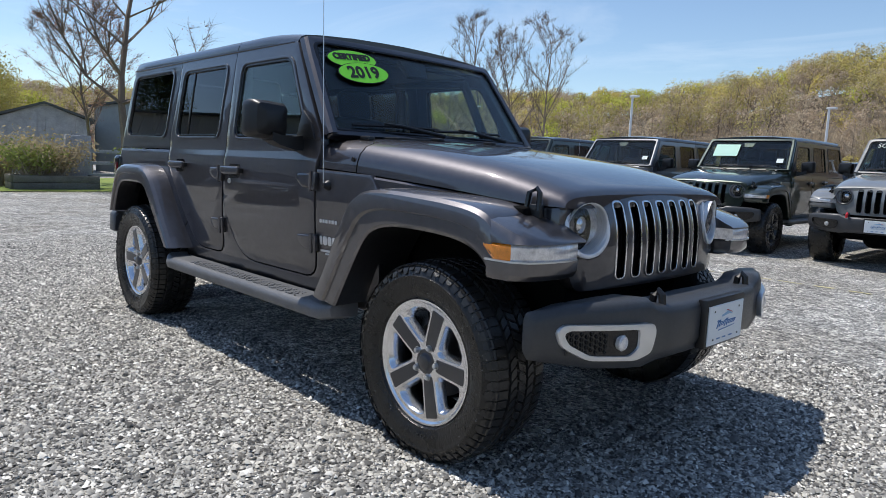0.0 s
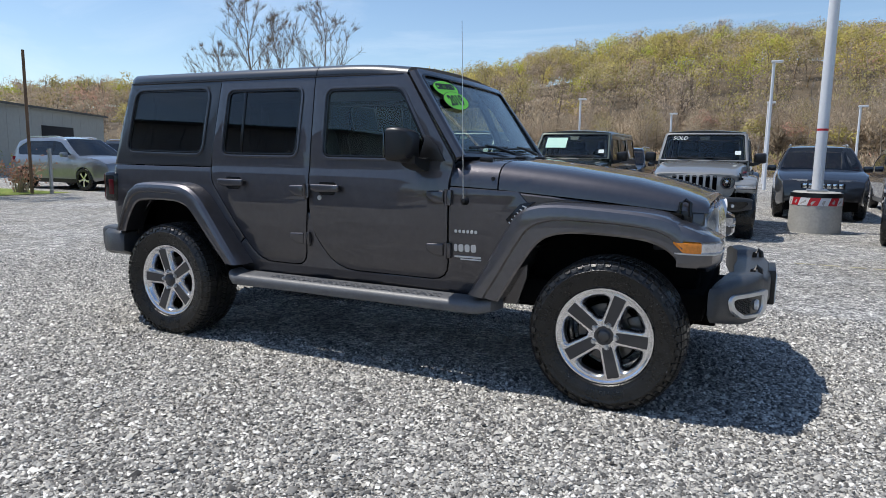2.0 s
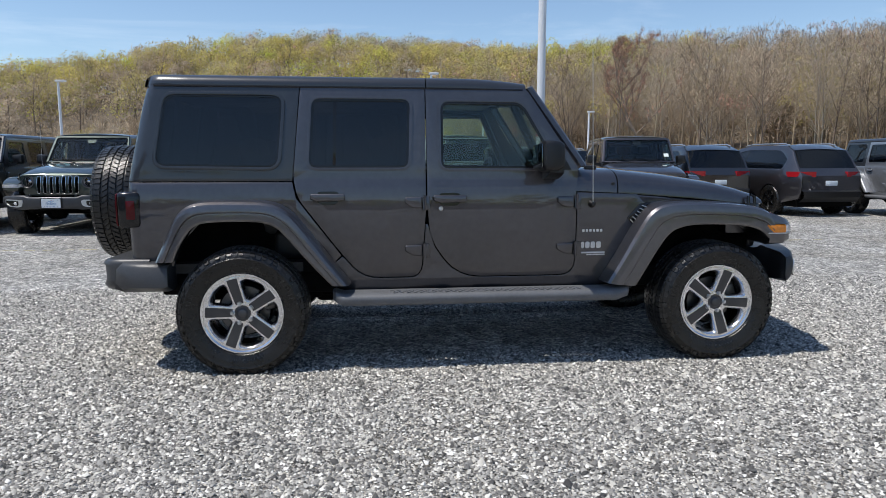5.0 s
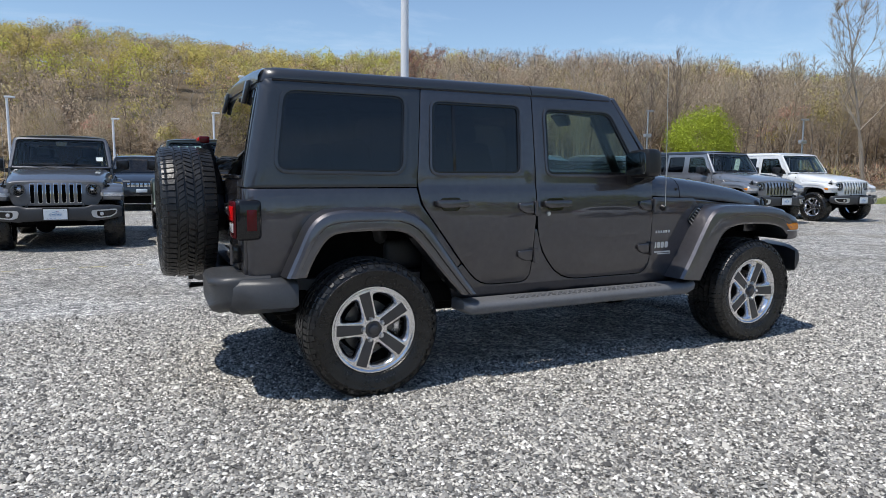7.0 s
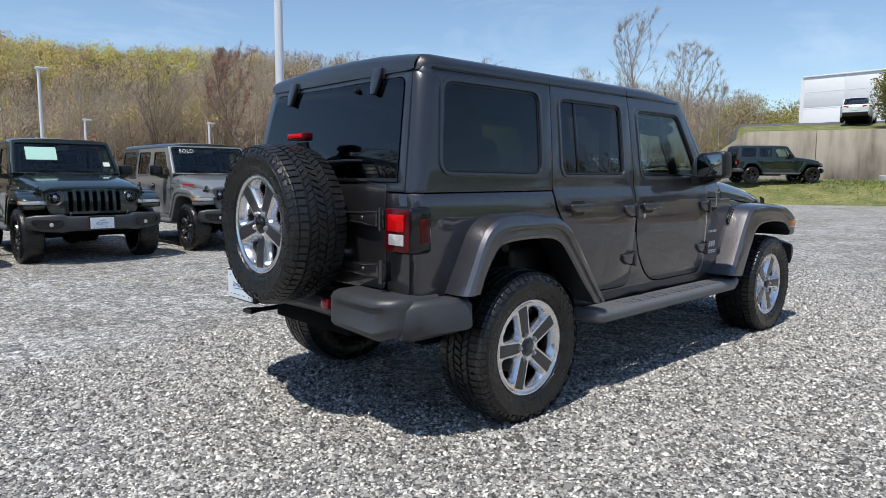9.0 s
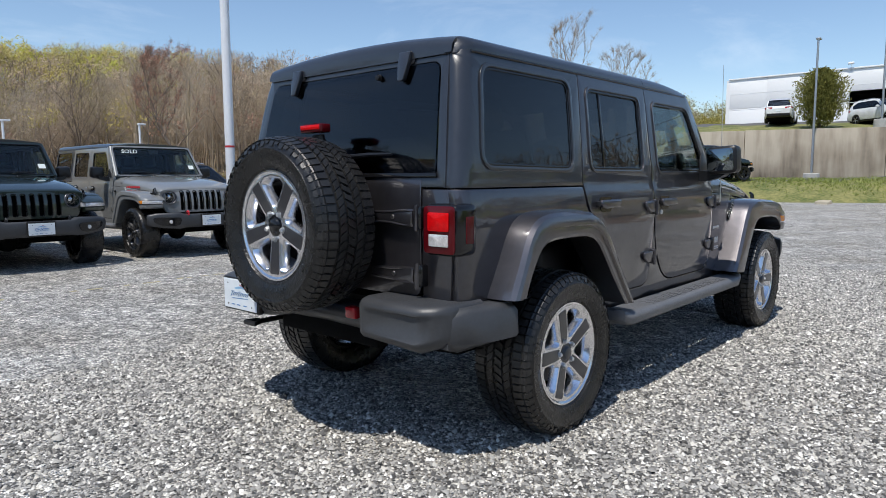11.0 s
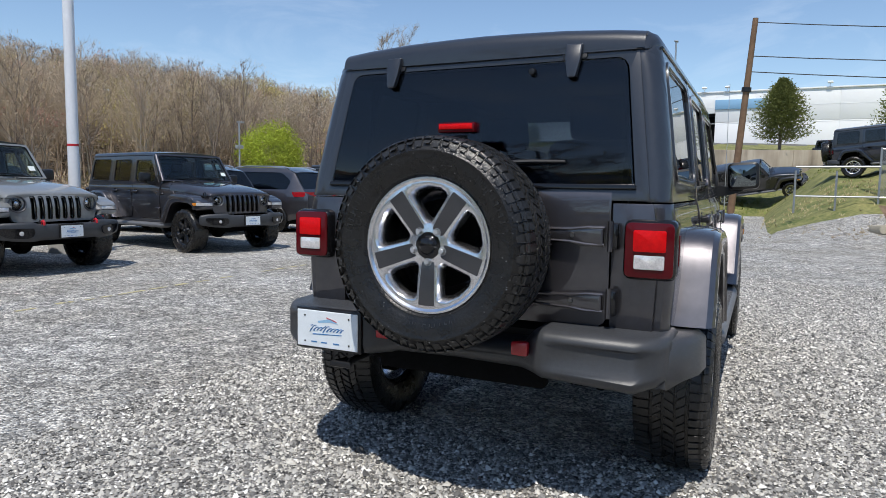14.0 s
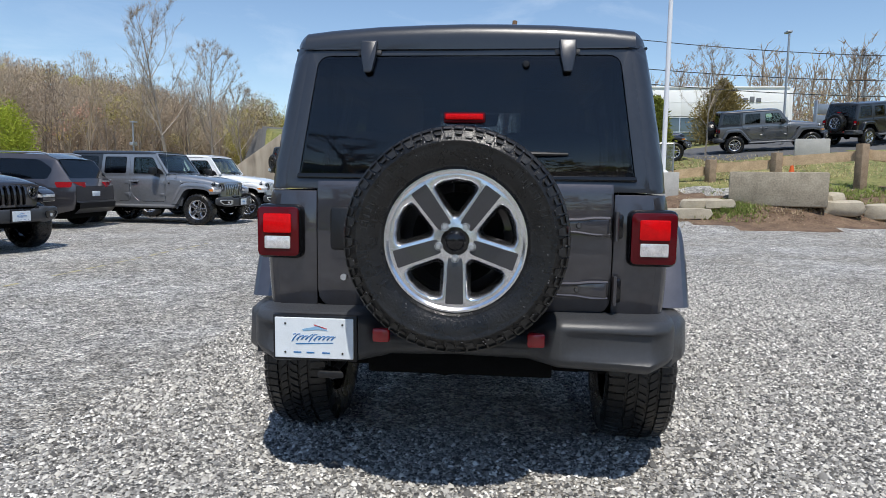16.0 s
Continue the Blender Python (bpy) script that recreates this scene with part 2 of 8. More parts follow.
def leaf(name, colour, island=0.2, through=0.25, mottle=0.0, relief=0.0):
    """Thin leaves and twigs: light passes through them in part, and each clump has its own tone."""
    m = bpy.data.materials.new(name)
    m.use_nodes = True
    n, l = m.node_tree.nodes, m.node_tree.links
    n.remove(n["Principled BSDF"])
    a, b, mix = n.new("ShaderNodeBsdfDiffuse"), n.new("ShaderNodeBsdfTranslucent"), n.new("ShaderNodeMixShader")
    g, hs, mr = n.new("ShaderNodeNewGeometry"), n.new("ShaderNodeHueSaturation"), n.new("ShaderNodeMapRange")
    where = n.new("ShaderNodeTexCoord").outputs["Object"]
    t = n.new("ShaderNodeTexNoise")
    t.inputs["Scale"].default_value = 0.09
    l.new(where, t.inputs["Vector"])
    hue = n.new("ShaderNodeMapRange")
    hue.inputs["To Min"].default_value, hue.inputs["To Max"].default_value = 0.475, 0.525
    l.new(t.outputs[0], hue.inputs["Value"]), l.new(hue.outputs[0], hs.inputs["Hue"])
    hs.inputs["Color"].default_value = (*colour, 1)
    mr.inputs["To Min"].default_value, mr.inputs["To Max"].default_value = 1 - island, 1 + island
    clump, cr, mul = n.new("ShaderNodeTexNoise"), n.new("ShaderNodeMapRange"), n.new("ShaderNodeMath")
    clump.inputs["Scale"].default_value, clump.inputs["Detail"].default_value = 0.16, 2.0
    cr.inputs["From Min"].default_value, cr.inputs["From Max"].default_value = 0.3, 0.7
    cr.inputs["To Min"].default_value, cr.inputs["To Max"].default_value = 0.80, 1.20
    mul.operation = "MULTIPLY"
    l.new(where, clump.inputs["Vector"]), l.new(clump.outputs[0], cr.inputs["Value"])
    l.new(g.outputs["Random Per Island"], mr.inputs["Value"]), l.new(mr.outputs[0], mul.inputs[0]), l.new(cr.outputs[0], mul.inputs[1])
    value = mul.outputs[0]
    if mottle:
        fine, fr, m2 = n.new("ShaderNodeTexNoise"), n.new("ShaderNodeMapRange"), n.new("ShaderNodeMath")
        fine.inputs["Scale"].default_value, fine.inputs["Detail"].default_value, fine.inputs["Roughness"].default_value = 1.3, 5.0, 0.7
        fr.inputs["From Min"].default_value, fr.inputs["From Max"].default_value = 0.3, 0.7
        fr.inputs["To Min"].default_value, fr.inputs["To Max"].default_value = 1 - mottle, 1 + mottle
        m2.operation = "MULTIPLY"
        l.new(where, fine.inputs["Vector"]), l.new(fine.outputs[0], fr.inputs["Value"])
        l.new(value, m2.inputs[0]), l.new(fr.outputs[0], m2.inputs[1])
        value = m2.outputs[0]
        if relief:
            k = n.new("ShaderNodeBump")
            k.inputs["Strength"].default_value, k.inputs["Distance"].default_value = 1.0, relief
            l.new(fine.outputs[0], k.inputs["Height"]), l.new(k.outputs[0], a.inputs["Normal"])
    l.new(value, hs.inputs["Value"])
    l.new(hs.outputs[0], a.inputs[0]), l.new(hs.outputs[0], b.inputs[0])
    mix.inputs[0].default_value = through
    l.new(a.outputs[0], mix.inputs[1]), l.new(b.outputs[0], mix.inputs[2])
    l.new(mix.outputs[0], n["Material Output"].inputs[0])
    return m


LEAFLIME = leaf("young_lime_leaves", (0.40, 0.47, 0.07))
LEAFYELLOW = leaf("yellow_green_buds", (0.48, 0.43, 0.14))
LEAFOLIVE = leaf("olive_buds", (0.36, 0.30, 0.14))
LEAFBROWN = leaf("bare_twig_haze", (0.45, 0.35, 0.24), 0.2)
LEAFTWIG = leaf("pale_twig_haze", (0.53, 0.43, 0.32), 0.12, 0.35)
GREYTWIG = leaf("grey_twigs", (0.47, 0.41, 0.34), 0.12, 0.35)
LEAFRED = leaf("red_maple_buds", (0.46, 0.26, 0.19))
HILLLIME = leaf("hill_lime_foliage", (0.50, 0.50, 0.11), 0.10, 0.40, 0.15)
HILLYELLOW = leaf("hill_yellow_green_foliage", (0.55, 0.47, 0.16), 0.10, 0.40, 0.15)
HILLOLIVE = leaf("hill_olive_foliage", (0.42, 0.365, 0.16), 0.10, 0.40, 0.15)
HILLBROWN = leaf("hill_twig_mass", (0.46, 0.375, 0.28), 0.10, 0.40, 0.15)
HILLRED = leaf("hill_red_bud_foliage", (0.55, 0.34, 0.26), 0.10, 0.40, 0.15)
CONIFER = leaf("green_conifer_needles", (0.17, 0.19, 0.065))
YELLOWCONIFER = leaf("yellowish_conifer_needles", (0.24, 0.235, 0.07), island=0.35)
OLIVECONIFER = leaf("olive_brown_conifer_needles", (0.29, 0.235, 0.10))
LEAFCLIP = leaf("clipped_evergreen_sprays", (0.22, 0.25, 0.055))
DARKCONIFER = leaf("dark_conifer_needles", (0.07, 0.09, 0.035))
STRAW = leaf("dry_straw_stems", (0.52, 0.43, 0.26))
BUSHLEAF = leaf("pale_bush_leaves", (0.28, 0.32, 0.10))


def ground_material():
    """Crushed grey stone, with leaf litter and turf where the lot ends."""
    m = bpy.data.materials.new("crushed_gravel")
    m.use_nodes = True
    n, l = m.node_tree.nodes, m.node_tree.links
    b = n["Principled BSDF"]
    b.inputs["Roughness"].default_value = 0.85
    where = n.new("ShaderNodeTexCoord").outputs["Object"]
    v = n.new("ShaderNodeTexVoronoi")
    v.inputs["Scale"].default_value = 72.0
    v2 = n.new("ShaderNodeTexVoronoi")
    v2.inputs["Scale"].default_value = 31.0
    big = n.new("ShaderNodeTexNoise")
    big.inputs["Scale"].default_value, big.inputs["Detail"].default_value = 0.7, 6
    for node in (v, v2, big):
        l.new(where, node.inputs["Vector"])
    bw = n.new("ShaderNodeSeparateColor")
    l.new(v.outputs["Color"], bw.inputs[0])
    ramp = n.new("ShaderNodeValToRGB")
    e = ramp.color_ramp.elements
    e[0].color, e[1].color = (0.10, 0.098, 0.095, 1), (0.92, 0.90, 0.85, 1)
    for p, c in ((0.30, (0.29, 0.283, 0.27, 1)), (0.6, (0.53, 0.515, 0.485, 1)), (0.85, (0.72, 0.70, 0.65, 1))):
        e.new(p).color = c
    l.new(bw.outputs[0], ramp.inputs[0])
    tone = n.new("ShaderNodeMixRGB")
    tone.blend_type, tone.inputs[0].default_value = "MULTIPLY", 1.0
    tr = n.new("ShaderNodeValToRGB")
    tr.color_ramp.elements[0].position, tr.color_ramp.elements[1].position = 0.35, 0.7
    tr.color_ramp.elements[0].color, tr.color_ramp.elements[1].color = (0.80, 0.77, 0.72, 1), (1.07, 1.07, 1.07, 1)
    l.new(big.outputs[0], tr.inputs[0])
    l.new(ramp.outputs[0], tone.inputs[1]), l.new(tr.outputs[0], tone.inputs[2])
    # larger stones among the small, and handfuls of darker and paler ones
    for scale, least, most in ((24.0, 0.55, 1.42), (7.0, 0.78, 1.20)):
        lump, pick, level, mul = n.new("ShaderNodeTexVoronoi"), n.new("ShaderNodeSeparateColor"), n.new("ShaderNodeMapRange"), n.new("ShaderNodeMixRGB")
        lump.inputs["Scale"].default_value = scale
        mul.blend_type, mul.inputs[0].default_value = "MULTIPLY", 1.0
        level.inputs["To Min"].default_value, level.inputs["To Max"].default_value = least, most
        l.new(where, lump.inputs["Vector"]), l.new(lump.outputs["Color"], pick.inputs[0]), l.new(pick.outputs[1], level.inputs["Value"])
        l.new(tone.outputs[0], mul.inputs[1]), l.new(level.outputs[0], mul.inputs[2])
        tone = mul
    # beyond the lot: litter and grass
    sep = n.new("ShaderNodeVectorMath")
    sep.operation = "LENGTH"
    l.new(where, sep.inputs[0])
    edge = n.new("ShaderNodeMapRange")
    edge.inputs["From Min"].default_value, edge.inputs["From Max"].default_value = 52.0, 60.0
    l.new(sep.outputs["Value"], edge.inputs["Value"])
    lit = n.new("ShaderNodeValToRGB")
    lit.color_ramp.elements[0].color, lit.color_ramp.elements[1].color = (0.12, 0.09, 0.06, 1), (0.15, 0.115, 0.07, 1)
    l.new(big.outputs[0], lit.inputs[0])
    mix = n.new("ShaderNodeMixRGB")
    l.new(edge.outputs[0], mix.inputs[0]), l.new(tone.outputs[0], mix.inputs[1]), l.new(lit.outputs[0], mix.inputs[2])
    l.new(mix.outputs[0], b.inputs["Base Color"])
    add = n.new("ShaderNodeMath")
    add.operation = "ADD"
    l.new(v.outputs["Distance"], add.inputs[0]), l.new(v2.outputs["Distance"], add.inputs[1])
    k = n.new("ShaderNodeBump")
    k.invert = True
    k.inputs["Strength"].default_value, k.inputs["Distance"].default_value = 1.0, 0.02
    l.new(add.outputs[0], k.inputs["Height"])
    # every stone's face lies its own way
    off, way, unit = n.new("ShaderNodeVectorMath"), n.new("ShaderNodeVectorMath"), n.new("ShaderNodeVectorMath")
    off.operation, way.operation, unit.operation = "SUBTRACT", "MULTIPLY_ADD", "NORMALIZE"
    off.inputs[1].default_value, way.inputs[1].default_value = (0.5, 0.5, 0.4), (0.7, 0.7, 0.3)
    l.new(v.outputs["Color"], off.inputs[0]), l.new(off.outputs[0], way.inputs[0]), l.new(k.outputs[0], way.inputs[2]), l.new(way.outputs[0], unit.inputs[0])
    l.new(unit.outputs[0], b.inputs["Normal"])
    return m


def stone_material():
    """Loose stones: each its own grey, with a fine grain."""
    m = material("loose_stone", (0.22, 0.215, 0.205), 0.8, vary=0.15, scale=40)
    n, l = m.node_tree.nodes, m.node_tree.links
    b = n["Principled BSDF"]
    g = n.new("ShaderNodeNewGeometry")
    ramp = n.new("ShaderNodeValToRGB")
    e = ramp.color_ramp.elements
    e[0].color, e[1].color = (0.045, 0.044, 0.044, 1), (0.90, 0.88, 0.83, 1)
    for p, c in ((0.25, (0.165, 0.161, 0.152, 1)), (0.6, (0.37, 0.36, 0.335, 1)), (0.86, (0.58, 0.555, 0.50, 1))):
        e.new(p).color = c
    l.new(g.outputs["Random Per Island"], ramp.inputs[0])
    t = n.new("ShaderNodeTexNoise")
    t.inputs["Scale"].default_value = 160
    l.new(n.new("ShaderNodeTexCoord").outputs["Object"], t.inputs["Vector"])
    mr = n.new("ShaderNodeMapRange")
    mr.inputs["To Min"].default_value, mr.inputs["To Max"].default_value = 0.75, 1.25
    l.new(t.outputs[0], mr.inputs["Value"])
    mul = n.new("ShaderNodeMixRGB")
    mul.blend_type, mul.inputs[0].default_value = "MULTIPLY", 1.0
    l.new(ramp.outputs[0], mul.inputs[1]), l.new(mr.outputs[0], mul.inputs[2])
    l.new(mul.outputs[0], b.inputs["Base Color"])
    return m


def stained_wall():
    """Tan concrete with dark water stains running down."""
    m = material("water_stained_concrete", (0.5, 0.44, 0.35), 0.88, bump=0.3, bump_scale=14)
    n, l = m.node_tree.nodes, m.node_tree.links
    where = n.new("ShaderNodeTexCoord").outputs["Object"]
    mp = n.new("ShaderNodeMapping")
    mp.inputs["Scale"].default_value = (1.5, 1.5, 0.22)
    t, big = n.new("ShaderNodeTexNoise"), n.new("ShaderNodeTexNoise")
    t.inputs["Scale"].default_value, t.inputs["Detail"].default_value = 1.2, 7
    big.inputs["Scale"].default_value, big.inputs["Detail"].default_value = 0.35, 5
    l.new(where, mp.inputs["Vector"]), l.new(mp.outputs[0], t.inputs["Vector"]), l.new(where, big.inputs["Vector"])
    add = n.new("ShaderNodeMath")
    add.operation = "ADD"
    l.new(t.outputs[0], add.inputs[0]), l.new(big.outputs[0], add.inputs[1])
    half = n.new("ShaderNodeMath")
    half.operation, half.inputs[1].default_value = "MULTIPLY", 0.5
    l.new(add.outputs[0], half.inputs[0])
    r = n.new("ShaderNodeValToRGB")
    e = r.color_ramp.elements
    e[0].position, e[1].position = 0.36, 0.60
    e[0].color, e[1].color = (0.15, 0.122, 0.09, 1), (0.47, 0.41, 0.32, 1)
    e.new(0.48).color = (0.34, 0.285, 0.215, 1)
    l.new(half.outputs[0], r.inputs[0])
    l.new(r.outputs[0], n["Principled BSDF"].inputs["Base Color"])
    return m


STAINED = stained_wall()
GRAVEL = ground_material()
LOOSE = stone_material()

# ---- geometry helpers ----
def part(name, bm, mat, parent=None, label="", sharp=35):
    """Links a bmesh as one mesh object, under a thing or a part."""
    bmesh.ops.recalc_face_normals(bm, faces=bm.faces)
    me = bpy.data.meshes.new(name)
    bm.to_mesh(me)
    bm.free()
    me.materials.append(mat)
    me.polygons.foreach_set("use_smooth", [True] * len(me.polygons))
    me.set_sharp_from_angle(angle=radians(sharp))
    ob = new(name, me)
    if parent:
        ob.parent = parent
    if label:
        tagged(ob, label)
    return ob


def raw(name, verts, faces, mat, parent=None, smooth=False):
    """One mesh from vertices and faces worked out by code."""
    me = bpy.data.meshes.new(name)
    me.from_pydata(verts, [], faces)
    me.materials.append(mat)
    if smooth:
        me.polygons.foreach_set("use_smooth", [True] * len(me.polygons))
    ob = new(name, me)
    if parent:
        ob.parent = parent
    return ob


def tri_mesh(name, co, faces, mat, label, category, lean=None):
    """One mesh of triangles from arrays."""
    me = bpy.data.meshes.new(name)
    me.vertices.add(len(co))
    me.vertices.foreach_set("co", co.ravel())
    me.loops.add(faces.size)
    me.loops.foreach_set("vertex_index", faces.ravel())
    me.polygons.add(len(faces))
    me.polygons.foreach_set("loop_start", np.arange(0, faces.size, 3))
    me.update()
    me.validate()
    if lean is not None and np.abs(lean).max() > 0:
        # sprays shade with the round of their crown
        me.polygons.foreach_set("use_smooth", [True] * len(me.polygons))
        me.normals_split_custom_set_from_vertices(lean)
    me.materials.append(mat)
    return tagged(new(name, me), label, category, kind="stuff")


def thing(name, label, category, group="", kind="", at=None):
    ob = tagged(new(name), label, category, group, kind)
    ob.empty_display_size = 0.2
    if at is not None:
        ob.matrix_basis = at
    return ob


FINE = [True]


def bevel(bm, width, segments=2, angle=40):
    segments = segments if FINE[0] else 1
    edges = [e for e in bm.edges if len(e.link_faces) == 2 and e.calc_face_angle(0) > radians(angle)]
    if width > 0 and edges:
        bmesh.ops.bevel(bm, geom=edges, offset=width, segments=segments, profile=0.5, affect="EDGES", clamp_overlap=True)
    return bm


def box(x0, x1, y0, y1, z0, z1, r=0.0, segments=2, bm=None):
    b = bmesh.new()
    bmesh.ops.create_cube(b, size=1.0, matrix=Matrix.Translation(((x0 + x1) / 2, (y0 + y1) / 2, (z0 + z1) / 2)) @ Matrix.Diagonal((abs(x1 - x0), abs(y1 - y0), abs(z1 - z0), 1)))
    bevel(b, r, segments)
    return join(bm, b)


def join(bm, b):
    """Adds b to bm, and returns bm (b itself where bm is None)."""
    if bm is None:
        return b
    me = bpy.data.meshes.new("joined")
    b.to_mesh(me)
    b.free()
    bm.from_mesh(me)
    bpy.data.meshes.remove(me)
    return bm


def moved(bm, m):
    bmesh.ops.transform(bm, matrix=m, verts=bm.verts)
    return bm


def rounded(points, r, n=4):
    """A polygon's corners rounded; r is one radius, or one for each corner."""
    out, count = [], len(points)
    rs = r if isinstance(r, (list, tuple)) else [r] * count
    n = n if FINE[0] else min(n, 2)
    for i, p in enumerate(points):
        a, b, c = Vector(points[i - 1]), Vector(p), Vector(points[(i + 1) % count])
        u, v = (a - b), (c - b)
        cut = min(rs[i], u.length * 0.49, v.length * 0.49)
        if cut < 1e-4:
            out.append(tuple(b))
            continue
        s, e = b + u.normalized() * cut, b + v.normalized() * cut
        for k in range(n + 1):
            t = k / n
            q = s * (1 - t) ** 2 + b * 2 * t * (1 - t) + e * t * t
            out.append((q.x, q.y))
    return out


def sheet(outer, holes, place, cuts_u=(), cuts_v=(), thick=0.025, edge=0.004, segments=2):
    """A panel: a flat polygon with holes in (u, v), cut along lines, laid into space by place(u, v, depth), and given thickness."""
    bm = bmesh.new()
    for loop in (outer, *holes):
        vs = [bm.verts.new((u, 0, v)) for u, v in loop]
        for i in range(len(vs)):
            bm.edges.new((vs[i - 1], vs[i]))
    bmesh.ops.triangle_fill(bm, use_beauty=True, use_dissolve=False, edges=bm.edges[:], normal=(0, -1, 0))
    for axis, cuts in ((0, cuts_u), (2, cuts_v)):
        for c in cuts:
            co, no = [0, 0, 0], [0, 0, 0]
            co[axis], no[axis] = c, 1
            bmesh.ops.bisect_plane(bm, geom=bm.verts[:] + bm.edges[:] + bm.faces[:], plane_co=co, plane_no=no, dist=1e-5)
    front = bm.faces[:]
    made = bmesh.ops.extrude_face_region(bm, geom=front)
    back = {v for v in made["geom"] if isinstance(v, bmesh.types.BMVert)}
    for v in bm.verts:
        u, w = v.co.x, v.co.z
        v.co = place(u, w, thick if v in back else 0.0)
    bmesh.ops.recalc_face_normals(bm, faces=bm.faces)
    if edge:
        rim = [e for e in bm.edges if len(e.link_faces) == 2 and e.calc_face_angle(0) > radians(55)]
        bmesh.ops.bevel(bm, geom=rim, offset=edge, segments=segments if FINE[0] else 1, profile=0.5, affect="EDGES", clamp_overlap=True)
    return bm


def loft(rings, closed=True, cap=True, bm=None):
    """A skin over rings of equally many points."""
    b = bmesh.new()
    rows = [[b.verts.new(p) for p in ring] for ring in rings]
    n = len(rings[0])
    for r, s in zip(rows, rows[1:]):
        for i in range(n if closed else n - 1):
            j = (i + 1) % n
            b.faces.new((r[i], r[j], s[j], s[i]))
    if cap and closed:
        b.faces.new(rows[0]), b.faces.new(reversed(rows[-1]))
    return join(bm, b)


def lathe(profile, axis="y", n=48, bm=None):
    """Turns (radius, along) points round an axis."""
    rings = []
    for r, a in profile:
        ring = []
        for k in range(n):
            t = 2 * math.pi * k / n
            c, s = r * math.cos(t), r * math.sin(t)
            ring.append({"y": (c, a, s), "x": (a, c, s), "z": (c, s, a)}[axis])
        rings.append(ring)
    return loft(rings, True, False, bm)


def tube(points, radius, n=8, bm=None):
    """A round bar along points; radius is one number, or one for each point."""
    pts = [Vector(p) for p in points]
    rs = radius if isinstance(radius, (list, tuple)) else [radius] * len(pts)
    rings = []
    for i, p in enumerate(pts):
        d = (pts[min(i + 1, len(pts) - 1)] - pts[max(i - 1, 0)]).normalized()
        side = d.cross(Vector((0, 0, 1)) if abs(d.z) < 0.9 else Vector((1, 0, 0))).normalized()
        up = side.cross(d)
        rings.append([p + (side * math.cos(2 * math.pi * k / n) + up * math.sin(2 * math.pi * k / n)) * rs[i] for k in range(n)])
    return loft(rings, True, True, bm)


def prism(outline, place, a, b, r=0.0, segments=2):
    """A solid between depths a and b over a flat outline."""
    bm = bmesh.new()
    lo, hi = [bm.verts.new(place(u, v, a)) for u, v in outline], [bm.verts.new(place(u, v, b)) for u, v in outline]
    n = len(outline)
    bm.faces.new(lo), bm.faces.new(reversed(hi))
    for i in range(n):
        bm.faces.new((lo[i], lo[(i + 1) % n], hi[(i + 1) % n], hi[i]))
    bmesh.ops.recalc_face_normals(bm, faces=bm.faces)
    return bevel(bm, r, segments, 50)


def lettering(text, size, name, mat, parent, m, depth=0.0006, shear=0.0, bold=0.0):
    """Words in Blender's own font, as a mesh."""
    cu = bpy.data.curves.new(name, "FONT")
    cu.body, cu.size, cu.align_x, cu.align_y, cu.extrude, cu.shear, cu.resolution_u = text, size, "CENTER", "CENTER", depth, shear, 3
    cu.offset = bold
    tmp = bpy.data.objects.new(name, cu)
    scene.collection.objects.link(tmp)
    me = bpy.data.meshes.new_from_object(tmp.evaluated_get(bpy.context.evaluated_depsgraph_get()))
    bpy.data.objects.remove(tmp)
    bpy.data.curves.remove(cu)
    me.materials.clear()
    me.materials.append(mat)
    me.transform(m)
    ob = new(name, me)
    ob.parent = parent
    return ob


def interp(x, xs, ys):
    return float(np.interp(x, xs, ys))

# ---- the off-road SUV: x ahead, y to its left, origin on the ground midway between the axles ----
WAIST_Z = (0.44, 0.50, 0.60, 0.80, 1.00, 1.10, 1.145, 1.165, 1.19, 1.23, 1.27, 1.50, 1.67, 1.745, 1.80)
WAIST_Y = (0.758, 0.768, 0.782, 0.799, 0.803, 0.796, 0.787, 0.781, 0.777, 0.775, 0.772, 0.741, 0.716, 0.702, 0.690)
AXLE, HUB_Z, TRACK = 1.504, 0.378, 0.885
REAR_R = 0.07


def rear_x(z):
    return interp(z, (0.5, 1.0, 1.17, 1.25, 1.60, 1.74, 1.80), (-2.165, -2.175, -2.17, -2.155, -2.085, -2.052, -2.03))


def waist(x, z):
    """Half the body's width at a place on its side: rounded into the tail, and drawn in a little towards the cowl."""
    y = interp(z, WAIST_Z, WAIST_Y)
    back = rear_x(z) + REAR_R - x
    if back > 0:
        y -= REAR_R - math.sqrt(max(0.0, REAR_R**2 - min(back, REAR_R) ** 2))
    if x > 0.45:
        y -= (x - 0.45) * 0.035
    return y


def side_place(s, out=0.0):
    return lambda u, v, d: Vector((u, s * (waist(u, v) + out - d), v))


def rear_place(out=0.0):
    return lambda u, v, d: Vector((rear_x(v) - out + d, u, v))


